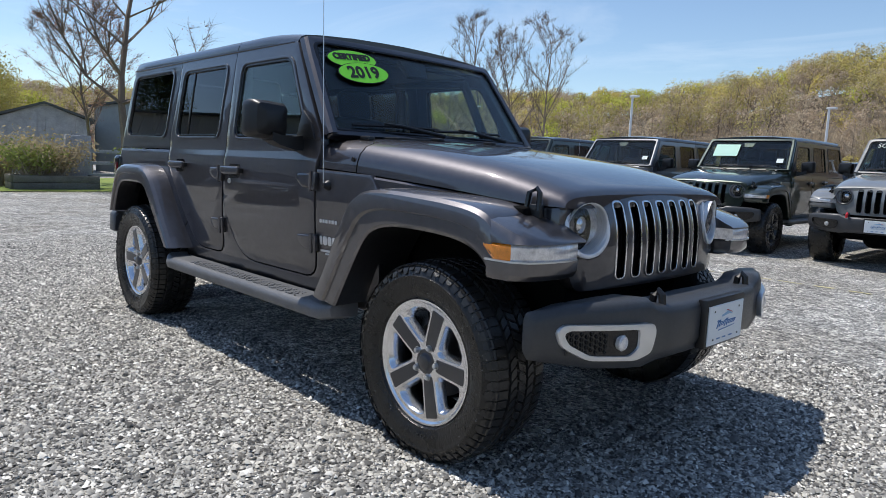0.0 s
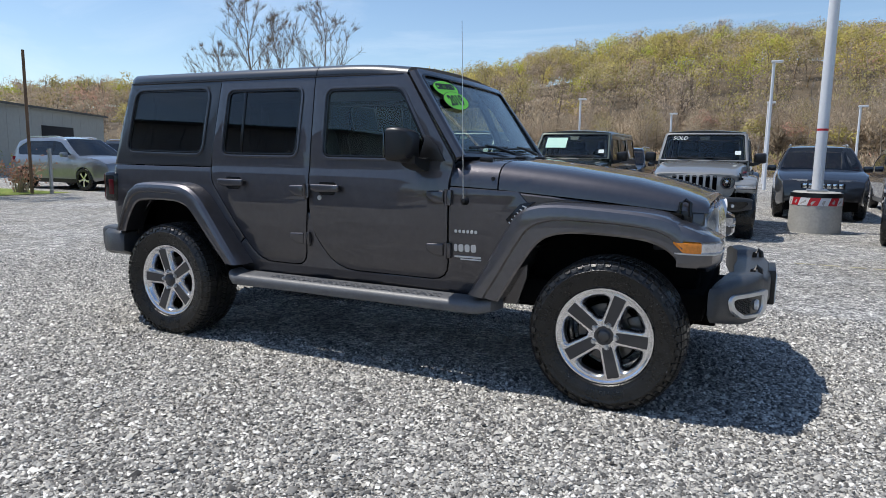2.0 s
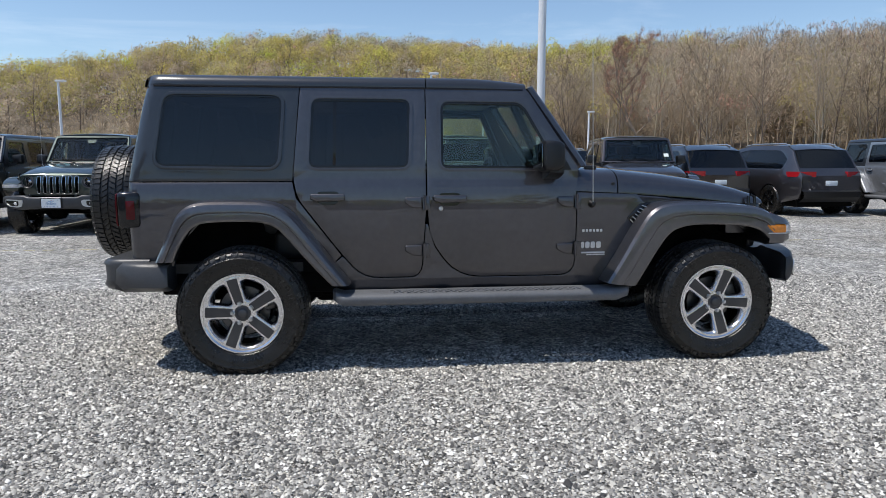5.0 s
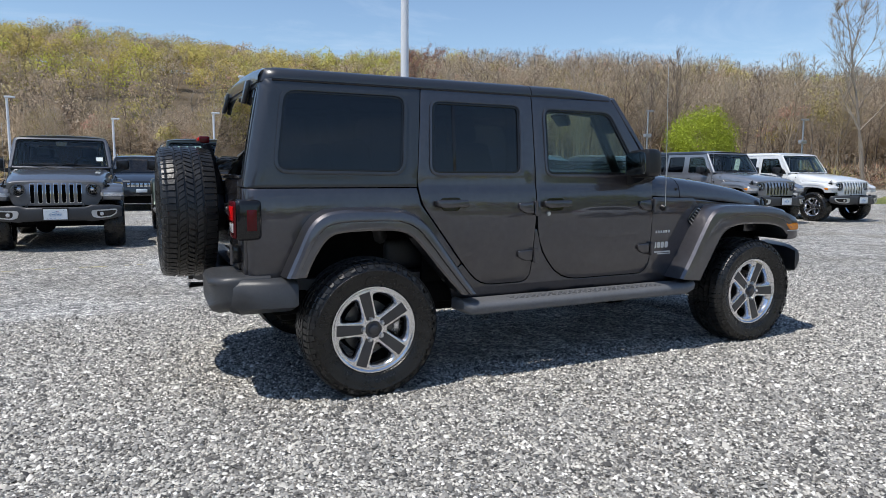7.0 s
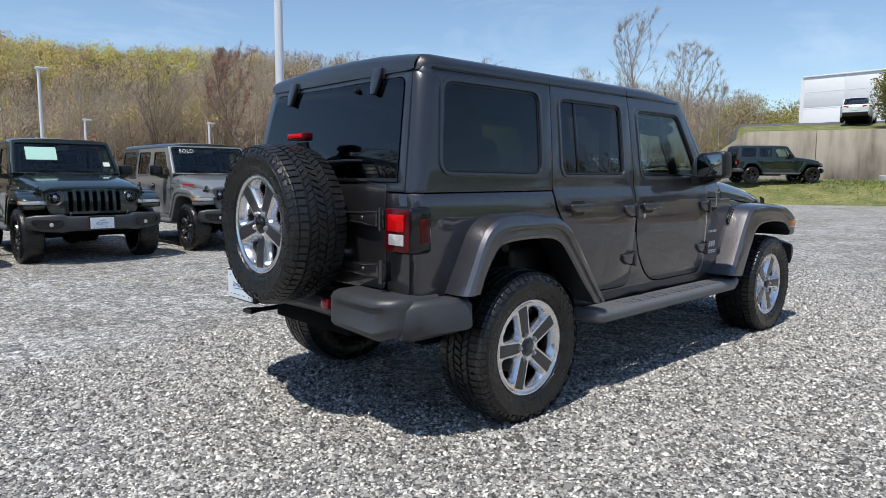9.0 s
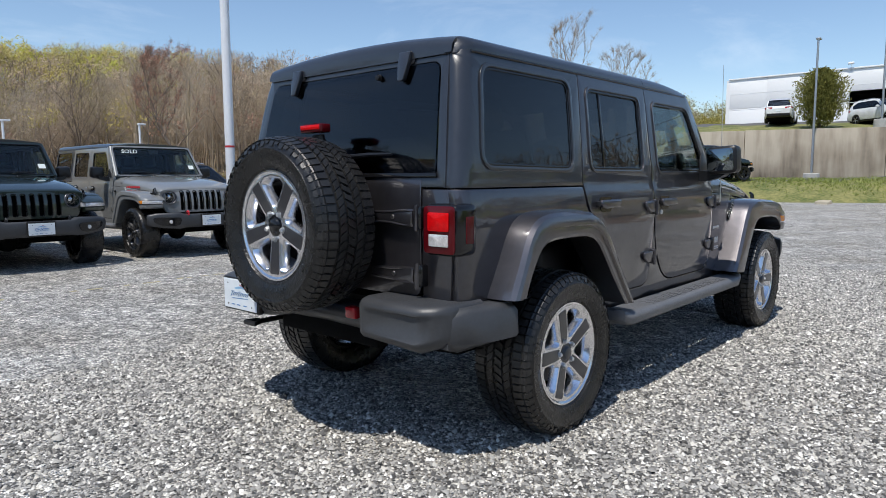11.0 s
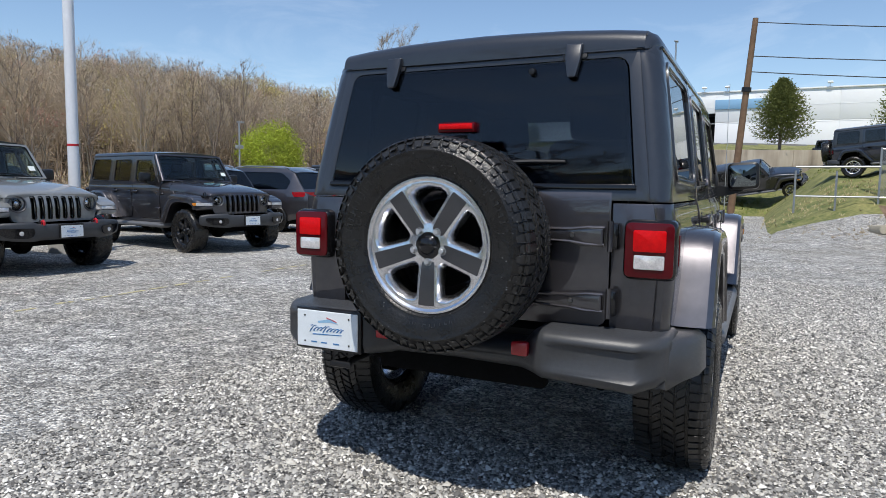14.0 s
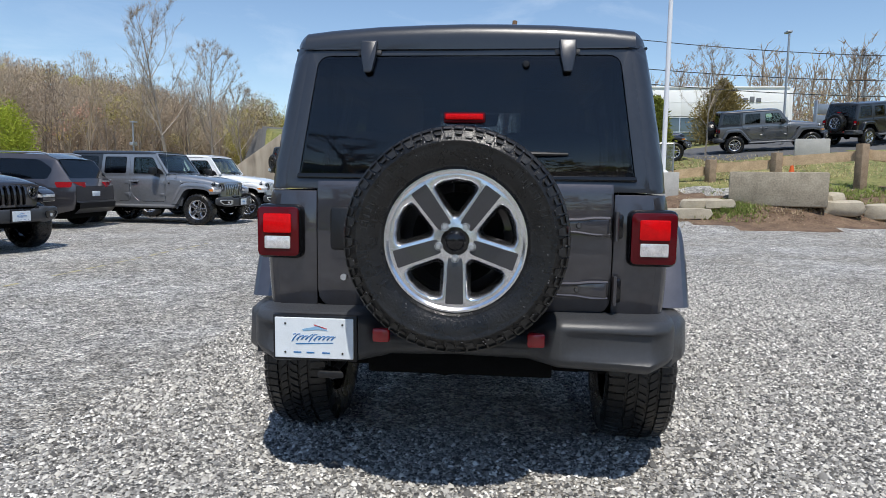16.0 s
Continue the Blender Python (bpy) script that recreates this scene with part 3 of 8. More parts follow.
ZCUTS = (0.55, 0.65, 0.75, 0.85, 0.95, 1.05, 1.12, 1.145, 1.165, 1.19, 1.23, 1.27, 1.4, 1.55, 1.67, 1.72)
XCUTS = (-2.16, -2.15, -2.135, -2.115, -2.10, -2.08, -2.06, -2.03, -2.0, -1.6, -0.8, 0.0, 0.45)
FRONT_DOOR = rounded([(-0.377, 1.742), (0.262, 1.742), (0.600, 1.235), (0.580, 1.12), (0.580, 0.562), (-0.180, 0.562), (-0.356, 0.80), (-0.374, 1.02)], [0.015, 0.03, 0.03, 0.02, 0.10, 0.16, 0.10, 0.0])
REAR_DOOR = rounded([(-1.142, 1.742), (-0.383, 1.742), (-0.383, 1.0), (-0.415, 0.566), (-0.775, 0.566), (-0.905, 0.715), (-1.172, 1.07), (-1.192, 1.20)], [0.015, 0.015, 0.0, 0.075, 0.10, 0.05, 0.08, 0.02])
FRONT_WINDOW = rounded([(-0.285, 1.655), (0.235, 1.655), (0.475, 1.245), (-0.285, 1.245)], [0.05, 0.06, 0.04, 0.05])
REAR_WINDOW = rounded([(-1.075, 1.668), (-0.475, 1.668), (-0.490, 1.250), (-1.098, 1.250)], 0.05)
QUARTER_WINDOW = rounded([(-1.940, 1.685), (-1.250, 1.685), (-1.285, 1.252), (-2.000, 1.262)], 0.065)


def grown(loop, k):
    """A loop moved outward by k."""
    cx, cy = sum(p[0] for p in loop) / len(loop), sum(p[1] for p in loop) / len(loop)
    out = []
    for i in range(len(loop)):
        a, b = Vector(loop[i - 1]), Vector(loop[(i + 1) % len(loop)])
        t = (b - a)
        nrm = Vector((t.y, -t.x)).normalized() if t.length else Vector((0, 0))
        p = Vector(loop[i])
        if nrm.dot(p - Vector((cx, cy))) < 0:
            nrm = -nrm
        out.append(tuple(p + nrm * k))
    return out


def wheel(parent, name, at, turn, rim_face, rim_inlay, tread=True, chunky=False, label=""):
    """A road wheel whose outer face looks towards -y before it is placed by the pose at."""
    w = thing(name, label, "")
    w.parent = parent
    w.matrix_basis = at
    R, low = 0.395, 0.013 if tread else 0.004
    prof = [(0.235, -0.005), (0.250, -0.014), (0.256, -0.024), (0.262, -0.024), (0.268, -0.028), (0.296, -0.036), (0.318, -0.040), (0.328, -0.0405), (0.332, -0.043), (0.338, -0.043), (0.342, -0.039), (0.362, -0.033), (0.380, -0.018),
            (R - low, 0.004), (R - low + 0.004, 0.05), (R - low + 0.005, 0.11), (R - low + 0.004, 0.17), (R - low, 0.216), (0.380, 0.238), (0.362, 0.253), (0.338, 0.260), (0.318, 0.260), (0.290, 0.254), (0.262, 0.240), (0.235, 0.225)]
    part("tyre", lathe(prof, "y", 80 if tread else 32), RUBBER, w, sharp=40)
    if tread:
        bm = bmesh.new()

        def block(corners, r0, h, chamfer=0.0):
            """A lug over four (angle, y) corners, its top drawn in a little."""
            ct, cy = sum(c[0] for c in corners) / len(corners), sum(c[1] for c in corners) / len(corners)
            lo, hi = [], []
            for t, y in corners:
                lo.append(bm.verts.new((r0 * math.cos(t), y, r0 * math.sin(t))))
                t2, y2 = ct + (t - ct) * 0.84, cy + (y - cy) * 0.86
                rr = r0 + h - chamfer * (abs(y2 - 0.11) > 0.118)
                hi.append(bm.verts.new((rr * math.cos(t2), y2, rr * math.sin(t2))))
            bm.faces.new(hi)
            for i in range(len(lo)):
                bm.faces.new((lo[i], lo[(i + 1) % len(lo)], hi[(i + 1) % len(lo)], hi[i]))

        n = 66
        step = 2 * math.pi / n
        h = 0.019 if not chunky else 0.026
        for k in range(n):
            # zigzag centre blocks in three rows, then the shoulders
            for row, (y0, y1, skew) in enumerate(((0.046, 0.082, 0.34), (0.089, 0.131, -0.30), (0.138, 0.174, 0.34))):
                t = step * (k + 0.5 * (row % 2))
                d, half, ym = skew * step, 0.43 * step, (y0 + y1) / 2
                block([(t - half - d, y0), (t + half - d, y0), (t + half + d * 0.2, ym - 0.004), (t + half + d, y1), (t - half + d, y1), (t - half + d * 0.2, ym + 0.004)], R - 0.016, h - 0.004)
            long_lug = 0.012 * (k % 2)
            for sgn in (-1, 1):
                t, half = step * (k + (0.25 if sgn < 0 else 0.7)), 0.44 * step
                inner, outer = 0.11 + sgn * 0.072, 0.11 + sgn * 0.142
                block([(t - half, inner), (t + half, inner), (t + half * 0.9 + 0.01, outer), (t - half * 0.9 + 0.01, outer)], R - 0.017, h - 0.004, 0.013)
        # lugs that run from the shoulder onto the sidewall, by turns long and short
        for k in range(n):
            t = step * (k + 0.25)
            deep, wide = (0.349, 0.44 * step) if k % 2 else (0.360, 0.40 * step)
            front = [((0.387, t - wide), -0.014), ((0.387, t + wide), -0.014), ((0.368, t + wide), -0.0335), ((deep, t + wide * 0.55), -0.0405), ((deep, t - wide * 0.8), -0.0405), ((0.368, t - wide), -0.0335)]
            hi = [bm.verts.new((r * math.cos(q), y, r * math.sin(q))) for (r, q), y in front]
            lo = [bm.verts.new((r * 0.993 * math.cos(q), y + 0.014, r * 0.993 * math.sin(q))) for (r, q), y in front]
            bm.faces.new((hi[0], hi[1], hi[2], hi[5])), bm.faces.new((hi[5], hi[2], hi[3], hi[4]))
            for i in range(6):
                bm.faces.new((lo[i], lo[(i + 1) % 6], hi[(i + 1) % 6], hi[i]))
        tagged(part("tread_block_field", bm, TREAD, w, sharp=40), kind="stuff")
        # raised marks round the sidewall
        bm = bmesh.new()
        rnd = random.Random(7)
        for start, count, r0, r1 in ((0.30, 9, 0.300, 0.324), (2.35, 10, 0.300, 0.324), (4.4, 12, 0.278, 0.288), (5.6, 6, 0.306, 0.320)):
            t = start
            for k in range(count):
                wdt = rnd.uniform(0.02, 0.05)
                for q0, q1, a0, a1 in rnd.choice((((r0, r1, 0, 0.012), (r1 - 0.005, r1, 0, wdt)), ((r0, r1, 0, 0.012), (r0, r0 + 0.005, 0, wdt)), ((r0, r1, wdt * 0.4, wdt * 0.4 + 0.012),), ((r0, r1, 0, 0.010), (r0, r1, wdt, wdt + 0.010)))):
                    bm.faces.new([bm.verts.new((r * math.cos(t + a), interp(r, (0.268, 0.296, 0.318, 0.330), (-0.028, -0.036, -0.040, -0.041)) - 0.0014, r * math.sin(t + a))) for r, a in ((q0, a0), (q1, a0), (q1, a1), (q0, a1))])
                t += wdt + 0.040
        tagged(part("sidewall_marking", bm, SIDEWALL, w), kind="stuff")
        if not chunky:
            # beads of tyre dressing
            bm = bmesh.new()
            for _ in range(150):
                r, q, b = rnd.choice((rnd.uniform(0.335, 0.385), rnd.uniform(0.265, 0.385))), rnd.uniform(0, 2 * math.pi), rnd.uniform(0.0012, 0.0038)
                y = interp(r, (0.262, 0.296, 0.318, 0.338, 0.362, 0.380), (-0.024, -0.036, -0.040, -0.043, -0.036, -0.022))
                rot = pose(r * math.cos(q), y, r * math.sin(q)) @ Matrix.Diagonal((b, b * 0.8, b, 1))
                made = bmesh.ops.create_icosphere(bm, subdivisions=1, radius=1.0, matrix=rot)
            tagged(part("dressing_film", bm, BEAD, w, sharp=80), kind="stuff")
    # barrel and outer lip
    bm = lathe([(0.242, -0.006), (0.247, -0.011), (0.245, -0.016), (0.238, -0.016), (0.228, -0.009), (0.224, 0.004), (0.216, 0.05), (0.206, 0.10), (0.206, 0.20), (0.225, 0.22), (0.242, 0.20)], "y", 64 if tread else 28)
    part("rim", bm, rim_face, w)
    if name == "wheel":
        part("brake_disc", lathe([(0.02, 0.085), (0.150, 0.085), (0.150, 0.105), (0.02, 0.105)], "y", 40 if tread else 20), STEEL, w)
        part("brake_caliper", moved(box(-0.05, 0.05, 0.07, 0.13, 0.115, 0.185, 0.015), pose(0, 0, 0, 0, 70, 0)), STEEL, w)
    # near-black disc puts the shade behind the spokes into colour
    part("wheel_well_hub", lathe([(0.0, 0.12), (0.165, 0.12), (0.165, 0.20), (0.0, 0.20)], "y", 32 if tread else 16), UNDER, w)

    # the face: five broad spokes left by five windows, whose polished flanks slope inward
    def polar(r, deg):
        return (r * math.cos(radians(deg)), r * math.sin(radians(deg)))

    def dish(r):
        return interp(r, (0.04, 0.085, 0.15, 0.205, 0.234), (0.006, 0.000, -0.006, -0.010, -0.010))

    def on_face(u, v, d):
        r, deg = math.hypot(u, v), math.degrees(math.atan2(v, u))
        if d > 0 and r < 0.224:
            mid = turn + 36 + 72 * round((deg - turn - 36) / 72)
            cu, cv = polar(0.158, mid)
            k = math.hypot(cu - u, cv - v)
            u, v = u + (cu - u) / k * 0.022, v + (cv - v) / k * 0.022
        return Vector((u, dish(r) + d, v))

    windows = []
    for k in range(5):
        b = turn + k * 72
        windows.append(rounded([polar(0.080, b + 27.5), polar(0.204, b + 11.6), polar(0.215, b + 22), polar(0.217, b + 36), polar(0.215, b + 50), polar(0.204, b + 60.4), polar(0.080, b + 44.5)], [0.010, 0.022, 0.0, 0.0, 0.0, 0.022, 0.010], 4 if tread else 2))
    rim_edge = [polar(0.236, 360 * i / 60) for i in range(60)] if tread else [polar(0.236, 12 * i) for i in range(30)]
    part("spoke_face", sheet(rim_edge, windows, on_face, (), (), 0.042, 0.0030, 2 if tread else 1), rim_face, w, sharp=30)
    for k in range(5):
        a = turn + k * 72
        rot = pose(0, 0, 0, 0, -a, 0)
        out = rounded([(0.046, -0.022), (0.075, -0.026), (0.217, -0.0315), (0.217, 0.0315), (0.075, 0.026), (0.046, 0.022)], 0.006, 3 if tread else 1)
        part("spoke_inlay", moved(sheet(out, [], lambda u, v, d: Vector((u, dish(u) - 0.0026 + d, v)), (0.085, 0.15, 0.205), (), 0.006, 0.0008, 1), rot), rim_inlay, w)
        bm = lathe([(0.0, -0.014), (0.008, -0.014), (0.0105, -0.009), (0.0105, 0.02), (0.0, 0.02)], "y", 6)
        bm = join(bm, lathe([(0.0125, -0.003), (0.0145, -0.003), (0.0145, 0.01)], "y", 14))
        part("lug_nut", moved(bm, pose(0, 0, 0, 0, -a, 0) @ Matrix.Translation((0.060, 0, 0))), SATIN, w)
    part("centre_cap", lathe([(0.0, -0.016), (0.022, -0.016), (0.028, -0.012), (0.031, -0.004), (0.036, 0.000), (0.052, 0.001), (0.054, 0.03), (0.0, 0.03)], "y", 32 if tread else 16), GLOSSBLACK if name == "spare_wheel" else rim_inlay, w)
    return w


def flare_solid(top, low, s, y_in, y_out, lip=0.0):
    """A wheel-arch moulding: top is its upper outline, low the arch's edge, both from back to front."""
    rings = []
    for (xt, zt), (xl, zl) in zip(top, low):
        d = Vector((xl - xt, 0, zl - zt))
        u = d.normalized()
        t, e = Vector((xt, 0, zt)), Vector((xl, 0, zl))
        ring = [t - u * 0.012 + Vector((0, y_in, 0)), t - u * 0.010 + Vector((0, y_out - 0.075, 0)), t - u * 0.002 + Vector((0, y_out - 0.030, 0)), t + u * 0.012 + Vector((0, y_out - 0.010, 0)),
                t + d * 0.30 + Vector((0, y_out - 0.001, 0)), t + d * 0.50 + Vector((0, y_out, 0)), t + d * 0.55 + Vector((0, y_out - 0.012, 0)), t + d * 0.80 + Vector((0, y_out - 0.009, 0)), e - u * 0.012 + Vector((0, y_out - 0.009, 0)),
                e + Vector((0, y_out - 0.016, 0)), e + Vector((0, y_out - 0.045, 0)), e - u * 0.01 + Vector((0, y_in, 0))]
        rings.append([Vector((p.x, s * p.y, p.z)) for p in ring])
    return loft(rings)


def smooth_line(points, n=4):
    """Points along a Catmull-Rom line."""
    p = [Vector(q) for q in points]
    out = []
    for i in range(len(p) - 1):
        a, b, c, d = p[max(i - 1, 0)], p[i], p[i + 1], p[min(i + 2, len(p) - 1)]
        for k in range(n):
            t = k / n
            out.append(tuple(0.5 * (2 * b + (c - a) * t + (2 * a - 5 * b + 4 * c - d) * t * t + (3 * b - a - 3 * c + d) * t**3)))
    out.append(tuple(p[-1]))
    return out


def hood_ring(x):
    """Half of the bonnet's section at x, from its edge to the middle: (y, z) points."""
    edge = interp(x, (0.62, 0.87, 1.40, 1.80, 1.95), (0.775, 0.762, 0.715, 0.672, 0.640))
    low = interp(x, (0.62, 0.87, 1.40, 1.79, 1.94), (1.098, 1.086, 1.045, 1.006, 1.003))
    top = interp(x, (0.62, 0.87, 1.20, 1.58, 1.75, 1.87, 1.91, 1.928, 1.938), (1.262, 1.254, 1.222, 1.168, 1.128, 1.090, 1.076, 1.064, 1.050))
    h = top - low
    return [(edge, low), (edge - 0.004, low + 0.25 * h), (edge - 0.020, low + 0.50 * h), (edge - 0.052, low + 0.70 * h), (edge - 0.105, low + 0.83 * h), (edge - 0.19, low + 0.905 * h),
            (edge - 0.27, low + 0.95 * h), (0.30, low + 0.975 * h), (0.15, low + 0.995 * h), (0.0, top)]


def off_road_suv(label, body, full=True, rims=(ALLOY, ALLOYDARK), chrome=True, flare_mat=None, roof_mat=None, group="parked off-road vehicles", spokes=(-2, 33), chunky=False):
    """The whole vehicle; body is its paint. Returns the Empty that carries it."""
    car = thing("off_road_suv", label, "car", group)
    flare_mat, roof_mat = flare_mat or body, roof_mat or HARDTOP
    bright = CHROME if chrome else GLOSSBLACK
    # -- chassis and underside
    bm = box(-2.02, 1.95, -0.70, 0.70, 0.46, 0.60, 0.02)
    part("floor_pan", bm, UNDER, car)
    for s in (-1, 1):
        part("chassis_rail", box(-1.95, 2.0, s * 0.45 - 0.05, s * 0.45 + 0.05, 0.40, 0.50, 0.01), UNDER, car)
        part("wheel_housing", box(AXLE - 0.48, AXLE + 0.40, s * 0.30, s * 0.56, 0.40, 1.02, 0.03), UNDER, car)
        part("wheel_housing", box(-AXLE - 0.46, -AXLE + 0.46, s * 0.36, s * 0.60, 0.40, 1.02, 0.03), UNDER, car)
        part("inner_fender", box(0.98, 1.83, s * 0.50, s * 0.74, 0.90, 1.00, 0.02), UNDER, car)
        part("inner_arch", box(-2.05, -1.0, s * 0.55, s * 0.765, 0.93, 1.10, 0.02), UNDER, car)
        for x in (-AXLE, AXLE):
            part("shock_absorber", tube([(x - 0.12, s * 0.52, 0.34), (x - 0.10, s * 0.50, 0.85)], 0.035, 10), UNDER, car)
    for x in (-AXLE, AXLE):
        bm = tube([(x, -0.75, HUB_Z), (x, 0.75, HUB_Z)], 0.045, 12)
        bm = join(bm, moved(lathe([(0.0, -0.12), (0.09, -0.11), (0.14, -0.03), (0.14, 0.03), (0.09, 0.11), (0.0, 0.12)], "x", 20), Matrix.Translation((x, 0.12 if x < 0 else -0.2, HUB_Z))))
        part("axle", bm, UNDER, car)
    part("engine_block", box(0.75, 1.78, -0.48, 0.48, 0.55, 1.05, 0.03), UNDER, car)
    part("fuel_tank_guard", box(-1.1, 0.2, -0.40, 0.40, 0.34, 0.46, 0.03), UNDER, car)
    if full:
        # exhaust in near-black: the shade under the tail is in its colour
        part("exhaust_pipe", tube([(-1.2, -0.50, 0.46), (-1.95, -0.55, 0.50), (-2.16, -0.56, 0.49)], 0.032, 12), UNDER, car)
        part("exhaust_silencer", tube([(-1.98, -0.25, 0.58), (-1.98, 0.25, 0.58)], 0.08, 16), UNDER, car)
    # -- painted tub
    for s in (-1, 1):
        rocker = [(-0.93, 0.455), (0.99, 0.455), (1.05, 0.62), (1.06, 1.0), (0.99, 1.078), (0.588, 1.092)]
        rocker += [p for p in grown(FRONT_DOOR, 0.007) if p[1] < 0.80] + [(-0.3715, 0.90), (-0.3855, 0.90)] + [p for p in grown(REAR_DOOR, 0.007) if p[1] < 0.80 and p[0] > -0.90] + [(-0.905, 0.700), (-1.0, 0.62)]
        part("cowl_side_panel" if full else "side_panel", sheet(rocker, [], side_place(s), XCUTS + (0.6, 0.8), ZCUTS, 0.03, 0.004), body, car)
        quarter = [(-2.168, 1.163), (-1.1985, 1.163), (-1.178, 1.065), (-0.911, 0.708), (-1.02, 0.60), (-1.18, 0.88), (-1.30, 0.95), (-1.72, 0.95), (-1.86, 0.80), (-1.92, 0.655), (-2.155, 0.655)]
        part("rear_quarter_panel", sheet(quarter, [], side_place(s), XCUTS, ZCUTS, 0.03, 0.004), body, car)
        # near-black sheet behind the doors, shade painted into the shut lines
        part("door_opening", sheet([(-1.15, 0.60), (0.55, 0.60), (0.55, 1.22), (-1.15, 1.22)], [], side_place(s, -0.04), (), (0.8, 1.0, 1.15), 0.02, 0), UNDER, car)
        # doors
        for dname, outline, window in (("front_door", FRONT_DOOR, FRONT_WINDOW), ("rear_door", REAR_DOOR, REAR_WINDOW)):
            d = part(dname, sheet(outline, [window], side_place(s, 0.003), XCUTS, ZCUTS, 0.035, 0.004), body, car)
            part("window_glass", sheet(grown(window, 0.012), [], side_place(s, -0.006), (), (1.3, 1.4, 1.5, 1.6), 0.004, 0), DOORTINT if dname == "front_door" else TINT, d)
            part("window_seal", sheet(grown(window, 0.004), [grown(window, -0.014)], side_place(s, 0.0015), (), (1.3, 1.4, 1.5, 1.6), 0.02, 0.002), GLOSSBLACK, d)
            part("window_moulding", sheet(grown(window, 0.017), [grown(window, 0.003)], side_place(s, 0.0085), (), (1.3, 1.4, 1.5, 1.6), 0.014, 0.0055), body, d)
            if dname == "rear_door":
                part("window_divider", sheet([(-0.945, 1.66), (-0.925, 1.66), (-0.935, 1.255), (-0.955, 1.255)], [], side_place(s, -0.001), (), (1.4, 1.55), 0.01, 0.002), GLOSSBLACK, d)
            # handle
            hx, hz = (-0.235, 1.058) if dname == "front_door" else (-0.985, 1.070)
            y = waist(hx, hz)
            grip = rounded([(hx - 0.105, hz + 0.022), (hx + 0.105, hz + 0.022), (hx + 0.105, hz - 0.020), (hx - 0.060, hz - 0.026), (hx - 0.105, hz - 0.012)], 0.012, 3)
            part("handle_cup", prism(rounded([(hx - 0.07, hz + 0.035), (hx + 0.07, hz + 0.035), (hx + 0.06, hz - 0.045), (hx - 0.06, hz - 0.045)], 0.03), side_place(s, 0.0045), 0.0, 0.01, 0), GLOSSBLACK, d)
            part("door_handle", prism(grip, side_place(s, 0.045), 0.0, 0.024, 0.011, 3), body, d)
            for hh in (-0.092, 0.088):
                part("handle_mount", prism(rounded([(hx + hh - 0.014, hz + 0.014), (hx + hh + 0.014, hz + 0.014), (hx + hh + 0.014, hz - 0.014), (hx + hh - 0.014, hz - 0.014)], 0.004), side_place(s, 0.03), 0.0, 0.032, 0.002), BLACK, d)
            if dname == "front_door" and full:
                lock = moved(lathe([(0.0, -0.006), (0.013, -0.006), (0.015, 0.0), (0.015, 0.01), (0.0, 0.01)], "y", 20), Matrix.Translation((hx - 0.055, s * (waist(hx, hz) + 0.006), hz - 0.062)))
                part("door_lock", lock, SATIN, d)
            # hinges at the leading edge
            ex = 0.578 if dname == "front_door" else -0.392
            for hz2 in (1.035, 0.735):
                outl = rounded([(ex - 0.125, hz2 + 0.032), (ex - 0.015, hz2 + 0.036), (ex - 0.015, hz2 - 0.036), (ex - 0.075, hz2 - 0.034), (ex - 0.125, hz2 - 0.004)], 0.012, 3)
                h = part("door_hinge", prism(outl, side_place(s, 0.022), 0.0, 0.024, 0.010, 3), body, d)
                part("hinge_leaf", prism(rounded([(ex - 0.012, hz2 + 0.042), (ex + 0.030, hz2 + 0.042), (ex + 0.030, hz2 - 0.046), (ex - 0.012, hz2 - 0.046)], 0.008, 3), side_place(s, 0.024), 0.0, 0.024, 0.004), body, h)
                part("hinge_pin", tube([(ex, s * (waist(ex, hz2) + 0.024), hz2 - 0.05), (ex, s * (waist(ex, hz2) + 0.024), hz2 + 0.045)], 0.009, 10), body, h)
        # hardtop side with its window
        top_side = rounded([(-2.052, 1.742), (-1.148, 1.742), (-1.198, 1.169), (-2.168, 1.169)], [0.02, 0.0, 0.0, 0.0])
        h = part("hardtop_side", sheet(top_side, [QUARTER_WINDOW], side_place(s, 0.002), XCUTS, ZCUTS, 0.03, 0.004), roof_mat, car)
        part("quarter_window", sheet(grown(QUARTER_WINDOW, 0.01), [], side_place(s, -0.004), (-2.0, -1.9), (1.3, 1.4, 1.5, 1.6), 0.004, 0), TINT, h)
        part("window_seal", sheet(grown(QUARTER_WINDOW, 0.003), [grown(QUARTER_WINDOW, -0.012)], side_place(s, 0.0005), (), (1.3, 1.4, 1.5, 1.6), 0.016, 0.002), GLOSSBLACK, h)
        part("window_surround", sheet(grown(QUARTER_WINDOW, 0.020), [grown(QUARTER_WINDOW, 0.002)], side_place(s, 0.0085), XCUTS, (1.3, 1.4, 1.5, 1.6), 0.014, 0.0055), roof_mat, h)
        # wheel-arch mouldings
        rt = smooth_line([(-1.985, 0.70), (-1.925, 0.83), (-1.865, 0.955), (-1.800, 1.020), (-1.700, 1.046), (-1.500, 1.048), (-1.330, 1.038), (-1.225, 0.990), (-1.143, 0.905), (-1.000, 0.715), (-0.865, 0.540)])
        rl = smooth_line([(-1.885, 0.70), (-1.855, 0.77), (-1.805, 0.855), (-1.755, 0.908), (-1.680, 0.930), (-1.500, 0.935), (-1.370, 0.928), (-1.290, 0.898), (-1.225, 0.835), (-1.090, 0.675), (-0.965, 0.540)])
        part("wheel_arch_moulding", flare_solid(rt, rl, s, 0.76, 0.935), flare_mat, car, sharp=22)
